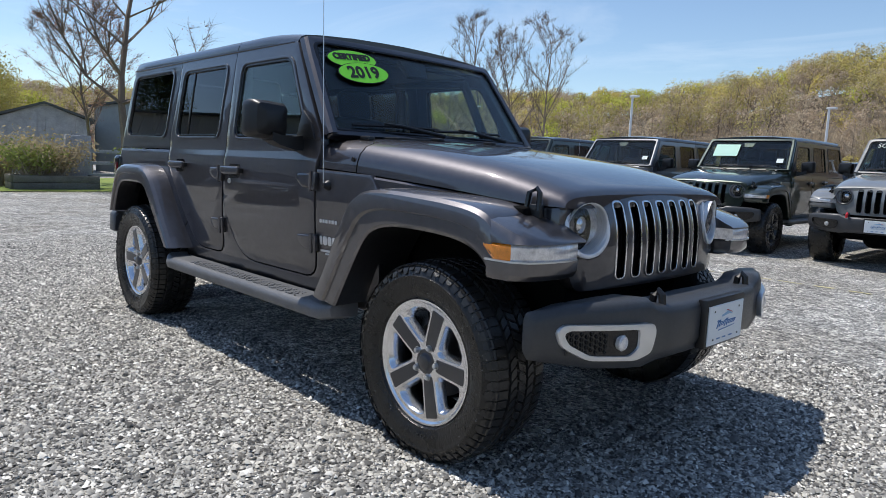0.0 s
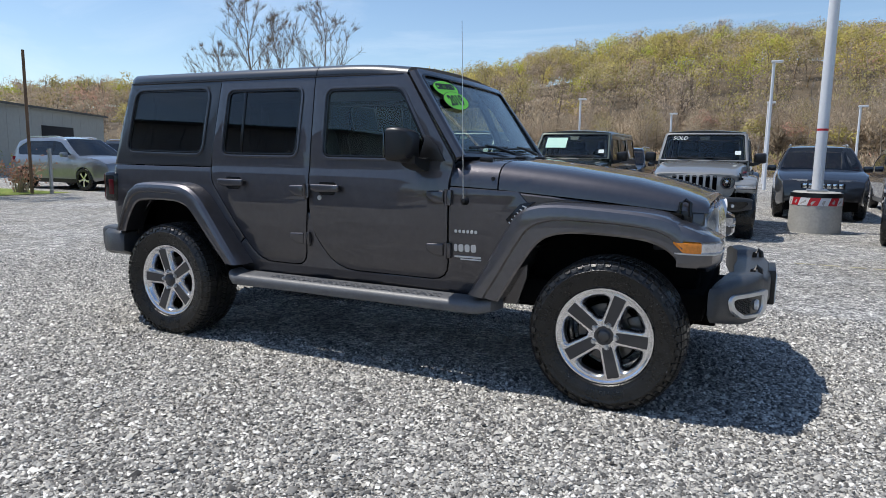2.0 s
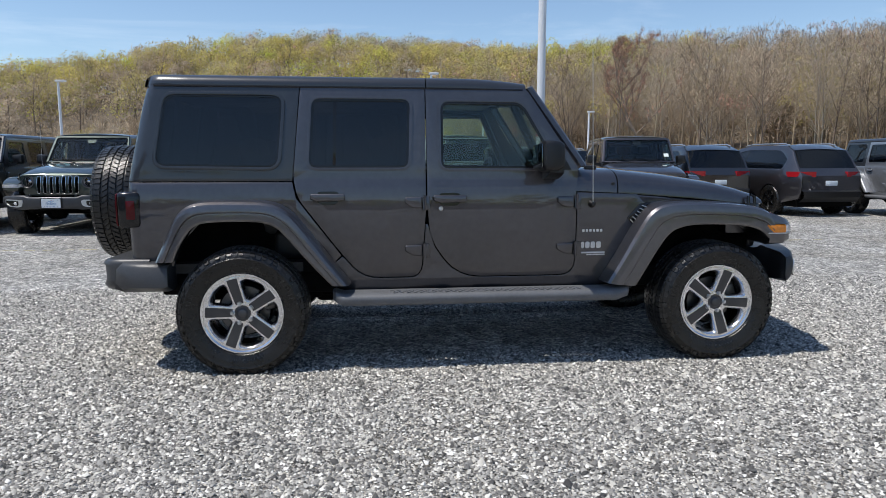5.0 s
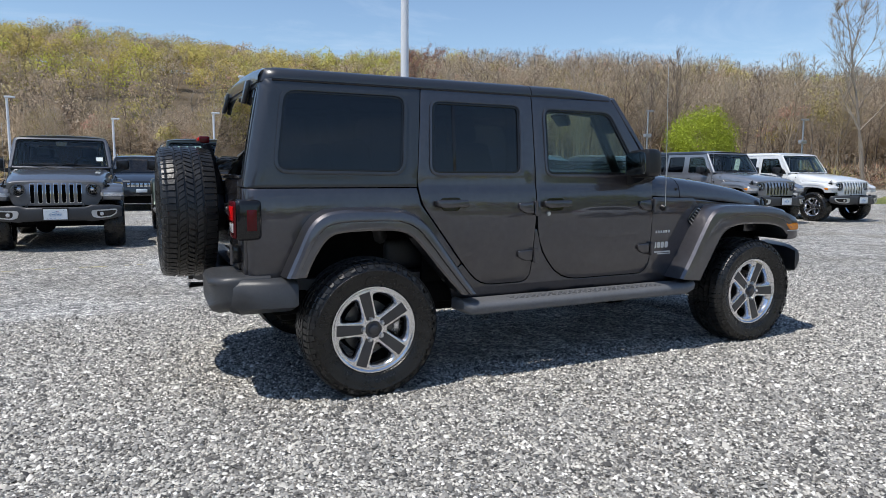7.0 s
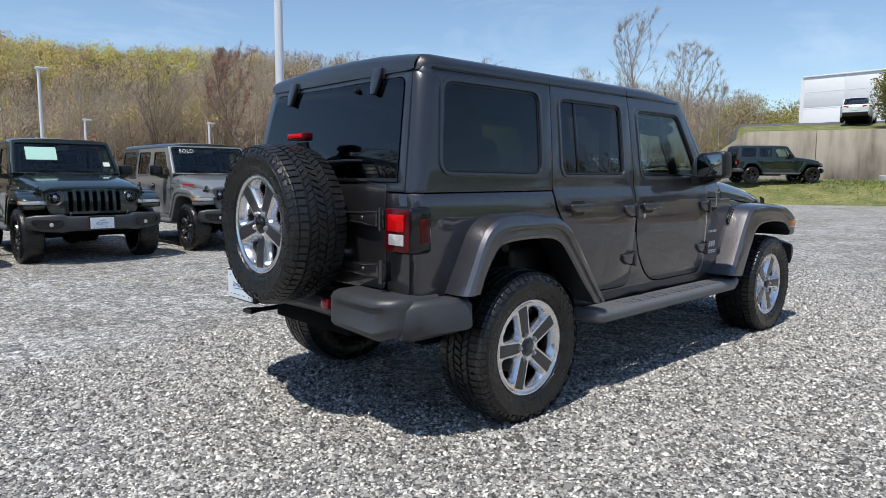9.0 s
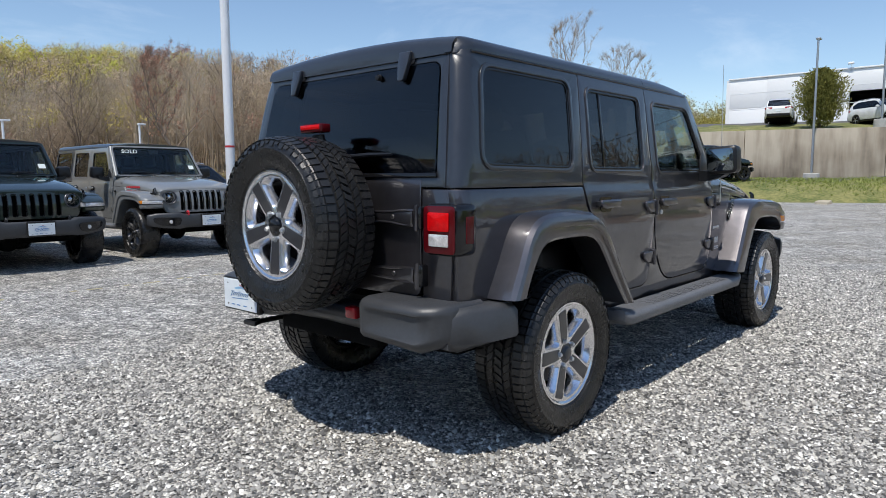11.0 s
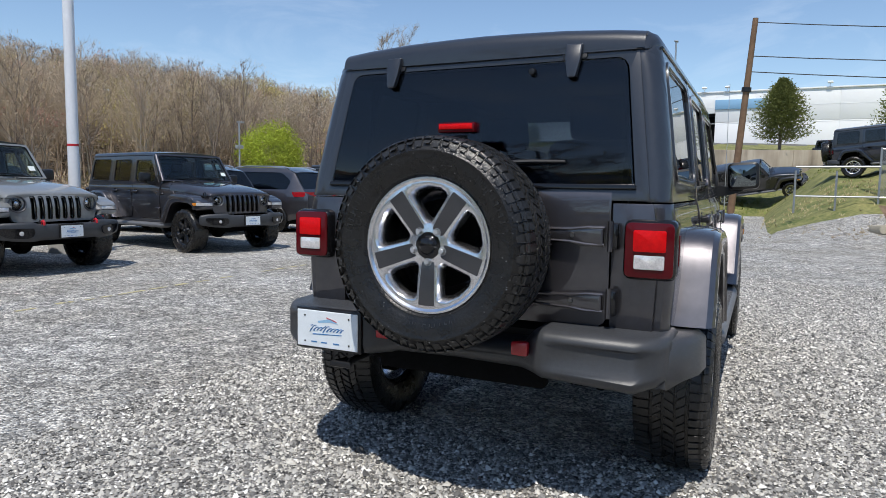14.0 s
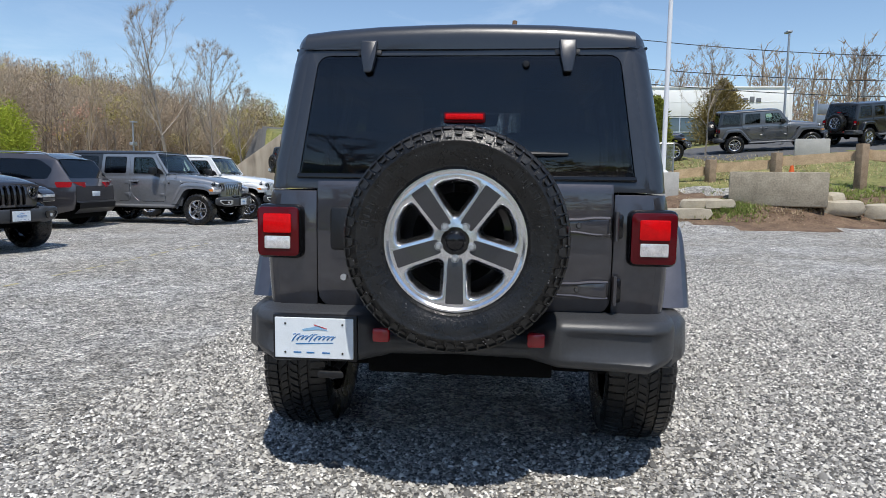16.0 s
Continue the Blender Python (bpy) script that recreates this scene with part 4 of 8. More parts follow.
        ft = smooth_line([(0.765, 0.520), (0.860, 0.680), (0.960, 0.860), (1.030, 0.965), (1.110, 1.010), (1.250, 1.026), (1.500, 1.018), (1.660, 1.006), (1.760, 0.990), (1.820, 0.965), (1.860, 0.930)])
        fl = smooth_line([(0.945, 0.500), (1.010, 0.610), (1.085, 0.735), (1.150, 0.825), (1.220, 0.868), (1.330, 0.888), (1.520, 0.888), (1.670, 0.876), (1.760, 0.850), (1.815, 0.810), (1.850, 0.765)])
        fm = part("wheel_arch_moulding", flare_solid(ft, fl, s, 0.60, 0.935), flare_mat, car, sharp=22)
        # nose of the front moulding, with its lamp
        plan = [(1.83, 0.925), (1.87, 0.933), (1.935, 0.926), (1.985, 0.890), (2.012, 0.820), (2.022, 0.720), (2.005, 0.640), (1.83, 0.610)]
        ahead = (0, 0, 0.6, 1, 1, 1, 1, 0)
        rings = [[Vector((x + dx * k, s * (y - dy), z)) for (x, y), k in zip(plan, ahead)] for z, dx, dy in ((0.758, -0.050, 0.02), (0.764, -0.020, 0.006), (0.782, -0.004, 0.0), (0.787, -0.001, 0.0), (0.819, 0.0, 0.0), (0.824, 0.0, 0.0), (0.830, -0.004, 0.002))]
        part("moulding_nose", loft(rings), flare_mat, fm, sharp=30)
        rings = []
        for x, yo, zt in ((1.66, 0.905, 0.997), (1.74, 0.915, 0.989), (1.80, 0.928, 0.976), (1.86, 0.933, 0.958), (1.91, 0.930, 0.940), (1.935, 0.926, 0.930), (1.965, 0.908, 0.918), (1.985, 0.889, 0.909), (2.003, 0.850, 0.901), (2.013, 0.815, 0.896), (2.020, 0.740, 0.891)):
            low = 0.887
            side = max(low + 0.0015, zt - 0.035)
            rings.append([(x, s * yi, z) for yi, z in ((0.615, low), (0.615, zt + 0.004 * (x < 1.95)), (0.66, zt + 0.004 * (x < 1.95)), (yo - 0.06, zt), (yo - 0.022, zt - 0.2 * (zt - side)), (yo - 0.004, side), (yo, low + 0.001), (yo, low))])
        part("moulding_nose_top", loft(rings), flare_mat, fm, sharp=40)
        lamp = [Vector((1.825, s * 0.932, 0)), Vector((1.87, s * 0.932, 0)), Vector((1.935, s * 0.924, 0))]
        lamp2 = [Vector((1.935, s * 0.924, 0)), Vector((1.984, s * 0.888, 0)), Vector((2.010, s * 0.820, 0)), Vector((2.020, s * 0.720, 0)), Vector((2.004, s * 0.645, 0))]
        for nm, line, mt in (("turn_signal", lamp, AMBER), ("daytime_lamp", lamp2, CLEARLENS)):
            rr = []
            for i, p in enumerate(line):
                zz = (0.832, 0.842, 0.878, 0.887) if not (nm == "turn_signal" and i == 0) else (0.872, 0.875, 0.884, 0.887)
                rr.append([p + Vector((0, 0, zz[0])), p + Vector((0.004, s * 0.004, zz[1])), p + Vector((0.002, s * 0.002, zz[2])), p + Vector((-0.006, -s * 0.006, zz[3])), p + Vector((-0.08, -s * 0.05, zz[3])), p + Vector((-0.08, -s * 0.05, zz[0]))])
            part(nm, loft(rr), mt, fm)
        part("lamp_trim", loft([[p + Vector((0.006, s * 0.006, z)) for p in (*lamp, *lamp2[1:])] + [p + Vector((-0.02, -s * 0.02, z)) for p in reversed((*lamp, *lamp2[1:]))] for z in (0.826, 0.832)]), SATIN if chrome else BLACK, fm)
        # strip between the bonnet's edge and the arch
        rings = []
        for x in (0.592, 0.75, 0.90, 1.0, 1.1, 1.25, 1.5, 1.75, 1.86):
            e, lo = hood_ring(x)[0]
            o = interp(x, (0.9, 1.25), (waist(x, 1.05) - 0.003, e - 0.002))
            rings.append([(x, s * (e - 0.04), lo - 0.004), (x, s * (o - 0.006), lo - 0.006), (x, s * o, lo - 0.014), (x, s * o, 0.93), (x, s * (e - 0.04), 0.93)])
        part("fender_top", loft(rings), body, car)
        # louvre behind the arch
        part("fender_vent", prism(rounded([(0.925, 0.925), (1.005, 1.015), (1.09, 1.03), (1.03, 0.985), (0.96, 0.885)], 0.008, 2), side_place(s, 0.006), 0.0, 0.02, 0.002), GLOSSBLACK, car)
        if full:
            bm = None
            for k in range(6):
                f = k / 5
                bm = tube([(0.945 + 0.075 * f, s * (waist(0.95, 0.95) + 0.008), 0.915 + 0.09 * f), (0.965 + 0.085 * f, s * (waist(0.95, 0.95) + 0.008), 0.895 + 0.10 * f)], 0.0035, 6, bm)
            part("vent_mesh", bm, SATIN, car)
        # side step
        step = rounded([(0.80, 0.490), (0.93, 0.486), (0.958, 0.462), (0.948, 0.412), (0.80, 0.400)], [0.01, 0.03, 0.02, 0.02, 0.01])
        rings = []
        for x, k in ((-0.965, 0.25), (-0.945, 0.75), (-0.90, 0.98), (-0.84, 1.0), (0.74, 1.0), (0.82, 0.98), (0.90, 0.80), (0.925, 0.30)):
            rings.append([(x, s * (0.76 + (y - 0.80) * (0.35 + 0.65 * k) + 0.02), 0.445 + (z - 0.445) * (0.6 + 0.4 * k) + (0.02 if k < 0.9 else 0)) for y, z in step])
        st = part("side_step", loft(rings), STEPM, car)
        if full:
            bm = None
            for k in range(30):
                for j in range(4):
                    x = -0.60 + k * 0.040 + (0.02 if j % 2 else 0)
                    bm = join(bm, moved(box(-0.013, 0.013, -0.003, 0.003, 0, 0.003), pose(x, s * (0.835 + j * 0.022), 0.4872, 0, 0, 30 if (k + j) % 2 else -30)))
            part("tread_pattern", bm, STEPM, st)
        for x in (-0.6, 0.0, 0.6):
            part("step_bracket", box(x - 0.03, x + 0.03, s * 0.60, s * 0.80, 0.40, 0.43, 0.005), UNDER, st)
        # mirror
        shell = []
        for x, k in ((0.30, 0.78), (0.315, 0.96), (0.35, 1.0), (0.40, 0.96), (0.43, 0.80), (0.445, 0.45)):
            shell.append([(x, s * (0.935 + py * k), 1.318 + pz * k) for py, pz in rounded([(-0.095, 0.085), (0.105, 0.098), (0.115, -0.085), (-0.085, -0.098)], 0.035)])
        mr = part("door_mirror", loft(shell), BLACK, car)
        part("mirror_glass", prism(rounded([(0.855, 1.383), (1.02, 1.396), (1.03, 1.250), (0.865, 1.240)], 0.025), lambda u, v, d: Vector((0.297 - d + 0.10 * (u - 1.03), s * u, v)), 0.0, 0.004, 0.001), MIRROR, mr)
        part("mirror_arm", loft([[(x, s * y, z) for x, z in ((0.36, z0), (0.45, z0), (0.45, z1), (0.36, z1))] for y, z0, z1 in ((0.755, 1.175, 1.255), (0.83, 1.18, 1.245), (0.91, 1.20, 1.25), (0.95, 1.22, 1.26))]), BLACK, mr)
        part("mirror_sail", sheet([(0.385, 1.235), (0.55, 1.235), (0.50, 1.32), (0.42, 1.38)], [], side_place(s, 0.012), (), (1.3,), 0.02, 0.004), BLACK, mr)
        # windscreen pillar
        rings = []
        for f in np.linspace(0, 1, 7):
            x, z = 0.625 - 0.345 * f, 1.262 + 0.49 * f
            y = waist(0.45, z) - 0.002
            rings.append([(x + 0.030, s * (y - 0.050), z + 0.008), (x + 0.030, s * (y - 0.022), z + 0.008), (x + 0.020, s * (y - 0.006), z + 0.002), (x - 0.008, s * y, z - 0.006), (x - 0.018, s * (y - 0.01), z - 0.010), (x - 0.018, s * (y - 0.075), z - 0.010)])
        part("windscreen_pillar", loft(rings), body, car)
        # bonnet latch
        lx, ly = 1.832, 0.672
        lt = part("bonnet_latch", moved(box(-0.038, 0.038, -0.012, 0.012, -0.075, -0.02, 0.008), pose(lx, s * (ly + 0.012), 1.030)), BLACK, car)
        part("latch_lever", tube([(lx - 0.026, s * (ly + 0.024), 0.985), (lx - 0.022, s * (ly + 0.014), 1.052), (lx, s * (ly - 0.002), 1.066), (lx + 0.022, s * (ly + 0.010), 1.052), (lx + 0.026, s * (ly + 0.020), 0.985)], 0.010, 8), GLOSSBLACK, lt)
        # tail lamp
        ty0, ty1 = 0.630, 0.815
        tl = part("tail_lamp", moved(box(-2.222, -2.085, min(s * ty0, s * ty1), max(s * ty0, s * ty1), 0.893, 1.108, 0.028, 3), Matrix.Identity(4)), GLOSSBLACK, car)
        part("red_frame", prism(rounded([(0.639, 1.098), (0.806, 1.098), (0.806, 0.904), (0.639, 0.904)], 0.022), lambda u, v, d: Vector((-2.217 - d, s * u, v)), 0.0, 0.010, 0.004), REDDARK, tl)
        part("stop_lens", prism(rounded([(0.668, 1.072), (0.780, 1.072), (0.780, 0.996), (0.668, 0.996)], 0.008), lambda u, v, d: Vector((-2.2265 - d, s * u, v)), 0.0, 0.008, 0.003), REDLENS, tl)
        part("reversing_lens", prism(rounded([(0.672, 0.984), (0.776, 0.984), (0.776, 0.934), (0.672, 0.934)], 0.006), lambda u, v, d: Vector((-2.2265 - d, s * u, v)), 0.0, 0.007, 0.003), CLEARLENS, tl)
        part("side_marker", prism(rounded([(-2.165, 1.055), (-2.115, 1.055), (-2.115, 0.945), (-2.165, 0.945)], 0.006), lambda u, v, d: Vector((u, s * (0.813 + d), v)), 0.0, 0.005, 0.002), REDDARK, tl)
    # rear face
    corner = 0.775 - REAR_R
    for s in (-1, 1):
        lowc = [(s * 0.5815, 1.163), (s * 0.724, 1.163), (s * 0.742, 1.05), (s * 0.745, 0.90), (s * 0.733, 0.655), (s * 0.5815, 0.655)]
        part("rear_corner_panel", sheet(lowc, [], rear_place(0.0), (), (0.8, 1.0), 0.03, 0.003), body, car)
    gate_out = rounded([(-0.577, 1.205), (0.577, 1.205), (0.577, 0.700), (-0.577, 0.700)], [0.01, 0.01, 0.07, 0.07])
    gate = part("tailgate", sheet(gate_out, [], rear_place(0.004), (-0.3, 0, 0.3), (0.8, 1.0, 1.1, 1.165), 0.04, 0.008), body, car)
    # near-black sheet that paints the shade in the tailgate's gaps
    part("rear_opening", sheet([(-0.60, 0.66), (0.60, 0.66), (0.60, 1.21), (-0.60, 1.21)], [], rear_place(-0.03), (), (), 0.02, 0), UNDER, car)
    for z in (1.045, 0.800):
        hg = part("tailgate_hinge", prism(rounded([(-0.56, z + 0.032), (-0.30, z + 0.022), (-0.30, z - 0.022), (-0.56, z - 0.040)], 0.012, 3), rear_place(0.004), -0.034, 0.004, 0.010), body, gate)
        part("hinge_knuckle", box(-2.212, -2.165, -0.612, -0.572, z - 0.048, z + 0.048, 0.010), GLOSSBLACK, hg)
        part("hinge_pin", tube([(-2.212, -0.585, z - 0.055), (-2.212, -0.585, z + 0.055)], 0.011, 10), body, hg)
        for dz in (-0.033, 0.029):
            part("hinge_ridge", tube([(rear_x(z) - 0.034, -0.30, z + dz * 0.62), (rear_x(z) - 0.036, -0.44, z + dz * 0.75), (rear_x(z) - 0.036, -0.50, z + dz), (rear_x(z) - 0.030, -0.562, z + dz)], 0.0065, 8), body, hg)
        part("hinge_bolt", moved(lathe([(0.0, -0.006), (0.008, -0.006), (0.011, 0.0), (0.0, 0.004)], "x", 12), Matrix.Translation((rear_x(z) - 0.039, -0.445, z))), STEEL, hg)
    part("tailgate_handle", prism(rounded([(0.44, 1.10), (0.52, 1.10), (0.52, 0.93), (0.44, 0.93)], 0.02), rear_place(0.004), -0.025, 0.004, 0.008), BLACK, gate)
    part("tailgate_lock", moved(lathe([(0.0, -0.008), (0.012, -0.008), (0.014, 0.0), (0.0, 0.004)], "x", 16), Matrix.Translation((-2.182, 0.470, 0.820))), SATIN, gate)
    # hardtop's rear frame and the glass
    def rear_half(z):
        return interp(z, WAIST_Z, WAIST_Y) - REAR_R * 0.98
    frame_out = [(-rear_half(1.742), 1.742), (rear_half(1.742), 1.742), (rear_half(1.172), 1.172), (-rear_half(1.172), 1.172)]
    glass_out = rounded([(-0.598, 1.704), (0.598, 1.704), (0.656, 1.226), (-0.656, 1.226)], [0.05, 0.05, 0.012, 0.012])
    rf = part("hardtop_rear_frame", sheet(frame_out, [glass_out], rear_place(0.002), (-0.3, 0, 0.3), (1.25, 1.4, 1.55, 1.65, 1.74), 0.03, 0.005), roof_mat, car)
    part("rear_glass", sheet(grown(glass_out, -0.005), [], rear_place(0.006), (-0.3, 0, 0.3), (1.4, 1.55, 1.65), 0.006, 0.002), TINT, rf)
    part("glass_lower_trim", sheet([(-0.658, 1.232), (0.658, 1.232), (0.662, 1.214), (-0.662, 1.214)], [], rear_place(0.014), (), (), 0.014, 0.003), GLOSSBLACK, rf)
    for y in (-0.395, 0.390):
        hp = rounded([(y - 0.034, 1.762), (y + 0.034, 1.762), (y + 0.030, 1.70), (y + 0.016, 1.632), (y - 0.016, 1.632), (y - 0.030, 1.70)], 0.008, 3)
        part("glass_hinge", prism(hp, rear_place(0.008), -0.028, 0.0, 0.009), roof_mat, rf)
        part("hinge_recess", prism(rounded([(y - 0.048, 1.775), (y + 0.048, 1.775), (y + 0.048, 1.705), (y - 0.048, 1.705)], 0.01, 3), rear_place(0.004), -0.006, 0.0, 0.002), BLACK, rf)
    part("washer_nozzle", moved(lathe([(0.0, -0.02), (0.012, -0.018), (0.015, 0.0), (0.0, 0.0)], "x", 14), Matrix.Translation((-2.080, -0.235, 1.665))), BLACK, rf)
    wiper = tube([(-2.205, 0.02, 1.290), (-2.195, -0.12, 1.306), (-2.180, -0.27, 1.314), (-2.170, -0.40, 1.314)], [0.014, 0.012, 0.010, 0.006], 8)
    part("rear_wiper", wiper, BLACK, rf)
    # roof
    def roof_rings(x0, x1, tail):
        rings = []
        xs = list(np.linspace(x0, x1, 9))
        if tail:
            xs = [-2.066, -2.0655, -2.063, -2.058, -2.048, -2.032, -2.01, -1.97] + [x for x in xs if x > -1.97]
        for x in xs:
            drop = interp(x, (-2.066, -2.0655, -2.063, -2.058, -2.048, -2.032, -2.01, -1.97), (0.098, 0.072, 0.054, 0.038, 0.024, 0.012, 0.004, 0.0)) if tail else 0.0
            fore = 0.03 * max(0.0, (x + 0.2) / 0.46) ** 2
            half = interp(1.742, WAIST_Z, WAIST_Y) + 0.002
            pull = interp(x, (-2.066, -2.0655, -2.063, -2.058, -2.048, -2.032, -2.01, -1.97), (0.092, 0.080, 0.070, 0.058, 0.043, 0.026, 0.010, 0.0)) if tail else 0.0
            pts = [(half - pull, 1.738), (half + 0.002 - pull, 1.752), (half - 0.005 - pull, 1.772), (half - 0.020 - pull, 1.792), (half - 0.05, 1.806), (0.55, 1.818), (0.35, 1.832), (0.15, 1.838), (0, 1.840)]
            low = 1.728 if tail else 1.70
            line = [(y, max(z - (drop + fore) * (0.25 if z < 1.745 else 1.0), low + 0.0012 * k)) for k, (y, z) in enumerate(pts)]
            ring = [(x, -y, z) for y, z in line] + [(x, y, z) for y, z in reversed(line[:-1])]
            ring += [(x, 0.55, max(1.715, low)), (x, -0.55, max(1.715, low))]
            rings.append(ring)
        return rings
    part("hardtop_roof", loft(roof_rings(-2.0, -0.378, True)), roof_mat, car)
    part("front_roof_panel", loft(roof_rings(-0.372, 0.262, False)), roof_mat, car)
    for s in (-1, 1):
        part("drip_rail", tube([(-2.0, s * 0.706, 1.738), (-0.4, s * 0.706, 1.738), (0.24, s * 0.704, 1.734)], 0.006, 6), GLOSSBLACK, car)
    # windscreen: u across, v up the slope from 0 to 1
    def screen(u, v, d):
        x, z = 0.640 - 0.345 * v, 1.262 + 0.505 * v
        bow = 0.045 * (1 - (u / 0.75) ** 2)
        return Vector((x + bow - d * 0.82, u, z - d * 0.57))
    w0, w1 = interp(1.27, WAIST_Z, WAIST_Y) - 0.025, interp(1.745, WAIST_Z, WAIST_Y) - 0.02
    fr_out = rounded([(-w0, 0.0), (w0, 0.0), (w1, 1.0), (-w1, 1.0)], [0.02, 0.02, 0.05, 0.05])
    fr_in = rounded([(-w0 + 0.028, 0.045), (w0 - 0.028, 0.045), (w1 - 0.028, 0.94), (-w1 + 0.028, 0.94)], [0.04, 0.04, 0.06, 0.06])
    across = tuple(np.linspace(-0.66, 0.66, 9))
    ws = part("windscreen_frame", sheet(fr_out, [fr_in], screen, across, (), 0.045, 0.006), body, car)
    part("windscreen", sheet(grown(fr_in, 0.012), [], lambda u, v, d: screen(u, v, d + 0.008), across, (), 0.005, 0), LIGHTTINT, ws)
    part("windscreen_seal", sheet(grown(fr_in, 0.006), [grown(fr_in, -0.014)], lambda u, v, d: screen(u, v, d - 0.003), across, (), 0.012, 0.002), GLOSSBLACK, ws)
    part("mirror_shade_band", sheet([(-0.10, 0.92), (0.10, 0.92), (0.07, 0.75), (-0.07, 0.75)], [], lambda u, v, d: screen(u, v, d + 0.02), (), (), 0.03, 0.004), BLACK, ws)
    for y0, y1 in ((-0.62, -0.06), (-0.10, 0.46)):
        a = screen(y0, 0.04, -0.02)
        b = screen(y1, 0.13, -0.018)
        wp = part("wiper", tube([screen(y1, 0.015, -0.03), screen((y0 + y1) / 2, 0.08, -0.035), screen(y0 + 0.18, 0.10, -0.03)], [0.012, 0.009, 0.006], 8), BLACK, ws)
        part("wiper_blade", tube([screen(y0, 0.09, -0.010), screen((y0 + y1) / 2, 0.105, -0.012), screen(y1, 0.11, -0.010)], 0.008, 6), BLACK, wp)
    # bonnet and cowl
    def skin(xs, close_front):
        rings = []
        for x in xs:
            half = hood_ring(x)
            ring = [(x, -y, z) for y, z in half] + [(x, y, z) for y, z in reversed(half[:-1])]
            ring += [(x, half[0][0] - 0.03, half[0][1] - 0.005), (x, -half[0][0] + 0.03, half[0][1] - 0.005)]
            rings.append(ring)
        return loft(rings)
    part("cowl", skin((0.585, 0.65, 0.75, 0.862), False), body, car)
    hood = part("bonnet", skin((0.870, 1.0, 1.2, 1.4, 1.58, 1.68, 1.76, 1.82, 1.87, 1.91, 1.928, 1.938), True), body, car)
    for s in (-1, 1):
        part("washer_jet", moved(box(-0.035, 0.035, -0.022, 0.022, 0, 0.02, 0.008), pose(0.80, s * 0.20, 1.250)), BLACK, hood)
        part("bonnet_bumper", moved(box(-0.03, 0.05, -0.02, 0.02, 0, 0.028, 0.010), pose(0.72, s * 0.60, 1.232)), BLACK, hood)
        part("fender_bolt", moved(lathe([(0.0, -0.006), (0.010, -0.006), (0.012, 0.0), (0.0, 0.004)], "y", 12), Matrix.Translation((0.835, s * 0.757, 1.145))), BLACK, hood)
    part("cowl_grille", box(0.66, 0.78, -0.45, 0.45, 1.245, 1.262, 0.006), BLACK, car)
    # grille: u across, v up
    def face(u, v, d):
        x = 1.990 - 0.065 * (abs(u) / 0.62) ** 2.6 - max(0.0, v - 0.85) ** 2 * 1.35
        return Vector((x - d, u, v))
    g_out = rounded([(-0.620, 0.995), (-0.52, 1.050), (0.52, 1.050), (0.620, 0.995), (0.640, 0.88), (0.56, 0.690), (-0.56, 0.690), (-0.640, 0.88)], [0.03, 0.05, 0.05, 0.03, 0.06, 0.04, 0.04, 0.06])
    slots, lampx, lampz = [], 0.505, 0.925
    for k in range(7):
        u = (k - 3) * 0.104
        slots.append(rounded([(u - 0.033, 1.026), (u + 0.033, 1.026), (u + 0.033, 0.722), (u - 0.033, 0.722)], 0.024, 3))
    disc = lambda u0, v0, r, n=28: [(u0 + r * math.cos(2 * math.pi * i / n), v0 + r * math.sin(2 * math.pi * i / n)) for i in range(n)]
    bores = [disc(s * lampx, lampz, 0.098) for s in (-1, 1)]
    fine_u = tuple(np.linspace(-0.60, 0.60, 15))
    for s in (-1, 1):
        part("grille_cheek", box(1.68, 1.922, min(s * 0.55, s * 0.648), max(s * 0.55, s * 0.648), 0.80, 1.004, 0.012), body, car)
    gr = part("grille", sheet(g_out, slots + bores, face, fine_u, (0.80, 0.86, 0.90, 0.94, 0.98, 1.02), 0.05, 0.006), body, car)
    part("grille_backing", sheet(grown(g_out, -0.03), [], lambda u, v, d: face(u, v, d + 0.075), fine_u, (0.955,), 0.02, 0), UNDER, gr)
    for lp in slots:
        part("slot_bezel", sheet(grown(lp, 0.001), [grown(lp, -0.0065)], lambda u, v, d: face(u, v, d - 0.003), (), (0.80, 0.86, 0.90, 0.94, 0.98), 0.022, 0.002), bright, gr)
    for s in (-1, 1):
        hd = part("headlamp", sheet(disc(s * lampx, lampz, 0.112), [disc(s * lampx, lampz, 0.094)], lambda u, v, d: face(u, v, d - 0.012), (), (0.93,), 0.035, 0.008), LAMPRING if chrome else GLOSSBLACK, gr)
        c = face(s * lampx, lampz, 0.0)
        tilt = pose(c.x - 0.004, c.y, c.z, 0, 6, s * 14)
        part("lamp_barrel", moved(lathe([(0.099, 0.012), (0.094, 0.008), (0.088, -0.045), (0.082, -0.05)], "x", 40), tilt), LAMPRING if chrome else GLOSSBLACK, hd)
        part("reflector_bowl", moved(lathe([(0.088, -0.035), (0.080, -0.05), (0.055, -0.068), (0.0, -0.072)], "x", 32), tilt), CLEARLENS, hd)
        part("projector", moved(lathe([(0.0, -0.030), (0.025, -0.034), (0.040, -0.046), (0.042, -0.075), (0.0, -0.076)], "x", 24), tilt), REFLECTOR, hd)
        part("headlamp_glass", moved(lathe([(0.094, -0.004), (0.08, 0.006), (0.045, 0.014), (0.0, 0.017)], "x", 32), tilt), LENS, hd)
    # front bumper
    def bumper_x(u):
        return 2.255 - 0.030 * (abs(u) / 0.45) ** 2 if abs(u) < 0.45 else 2.225 - 0.205 * ((abs(u) - 0.45) / 0.45) ** 1.5
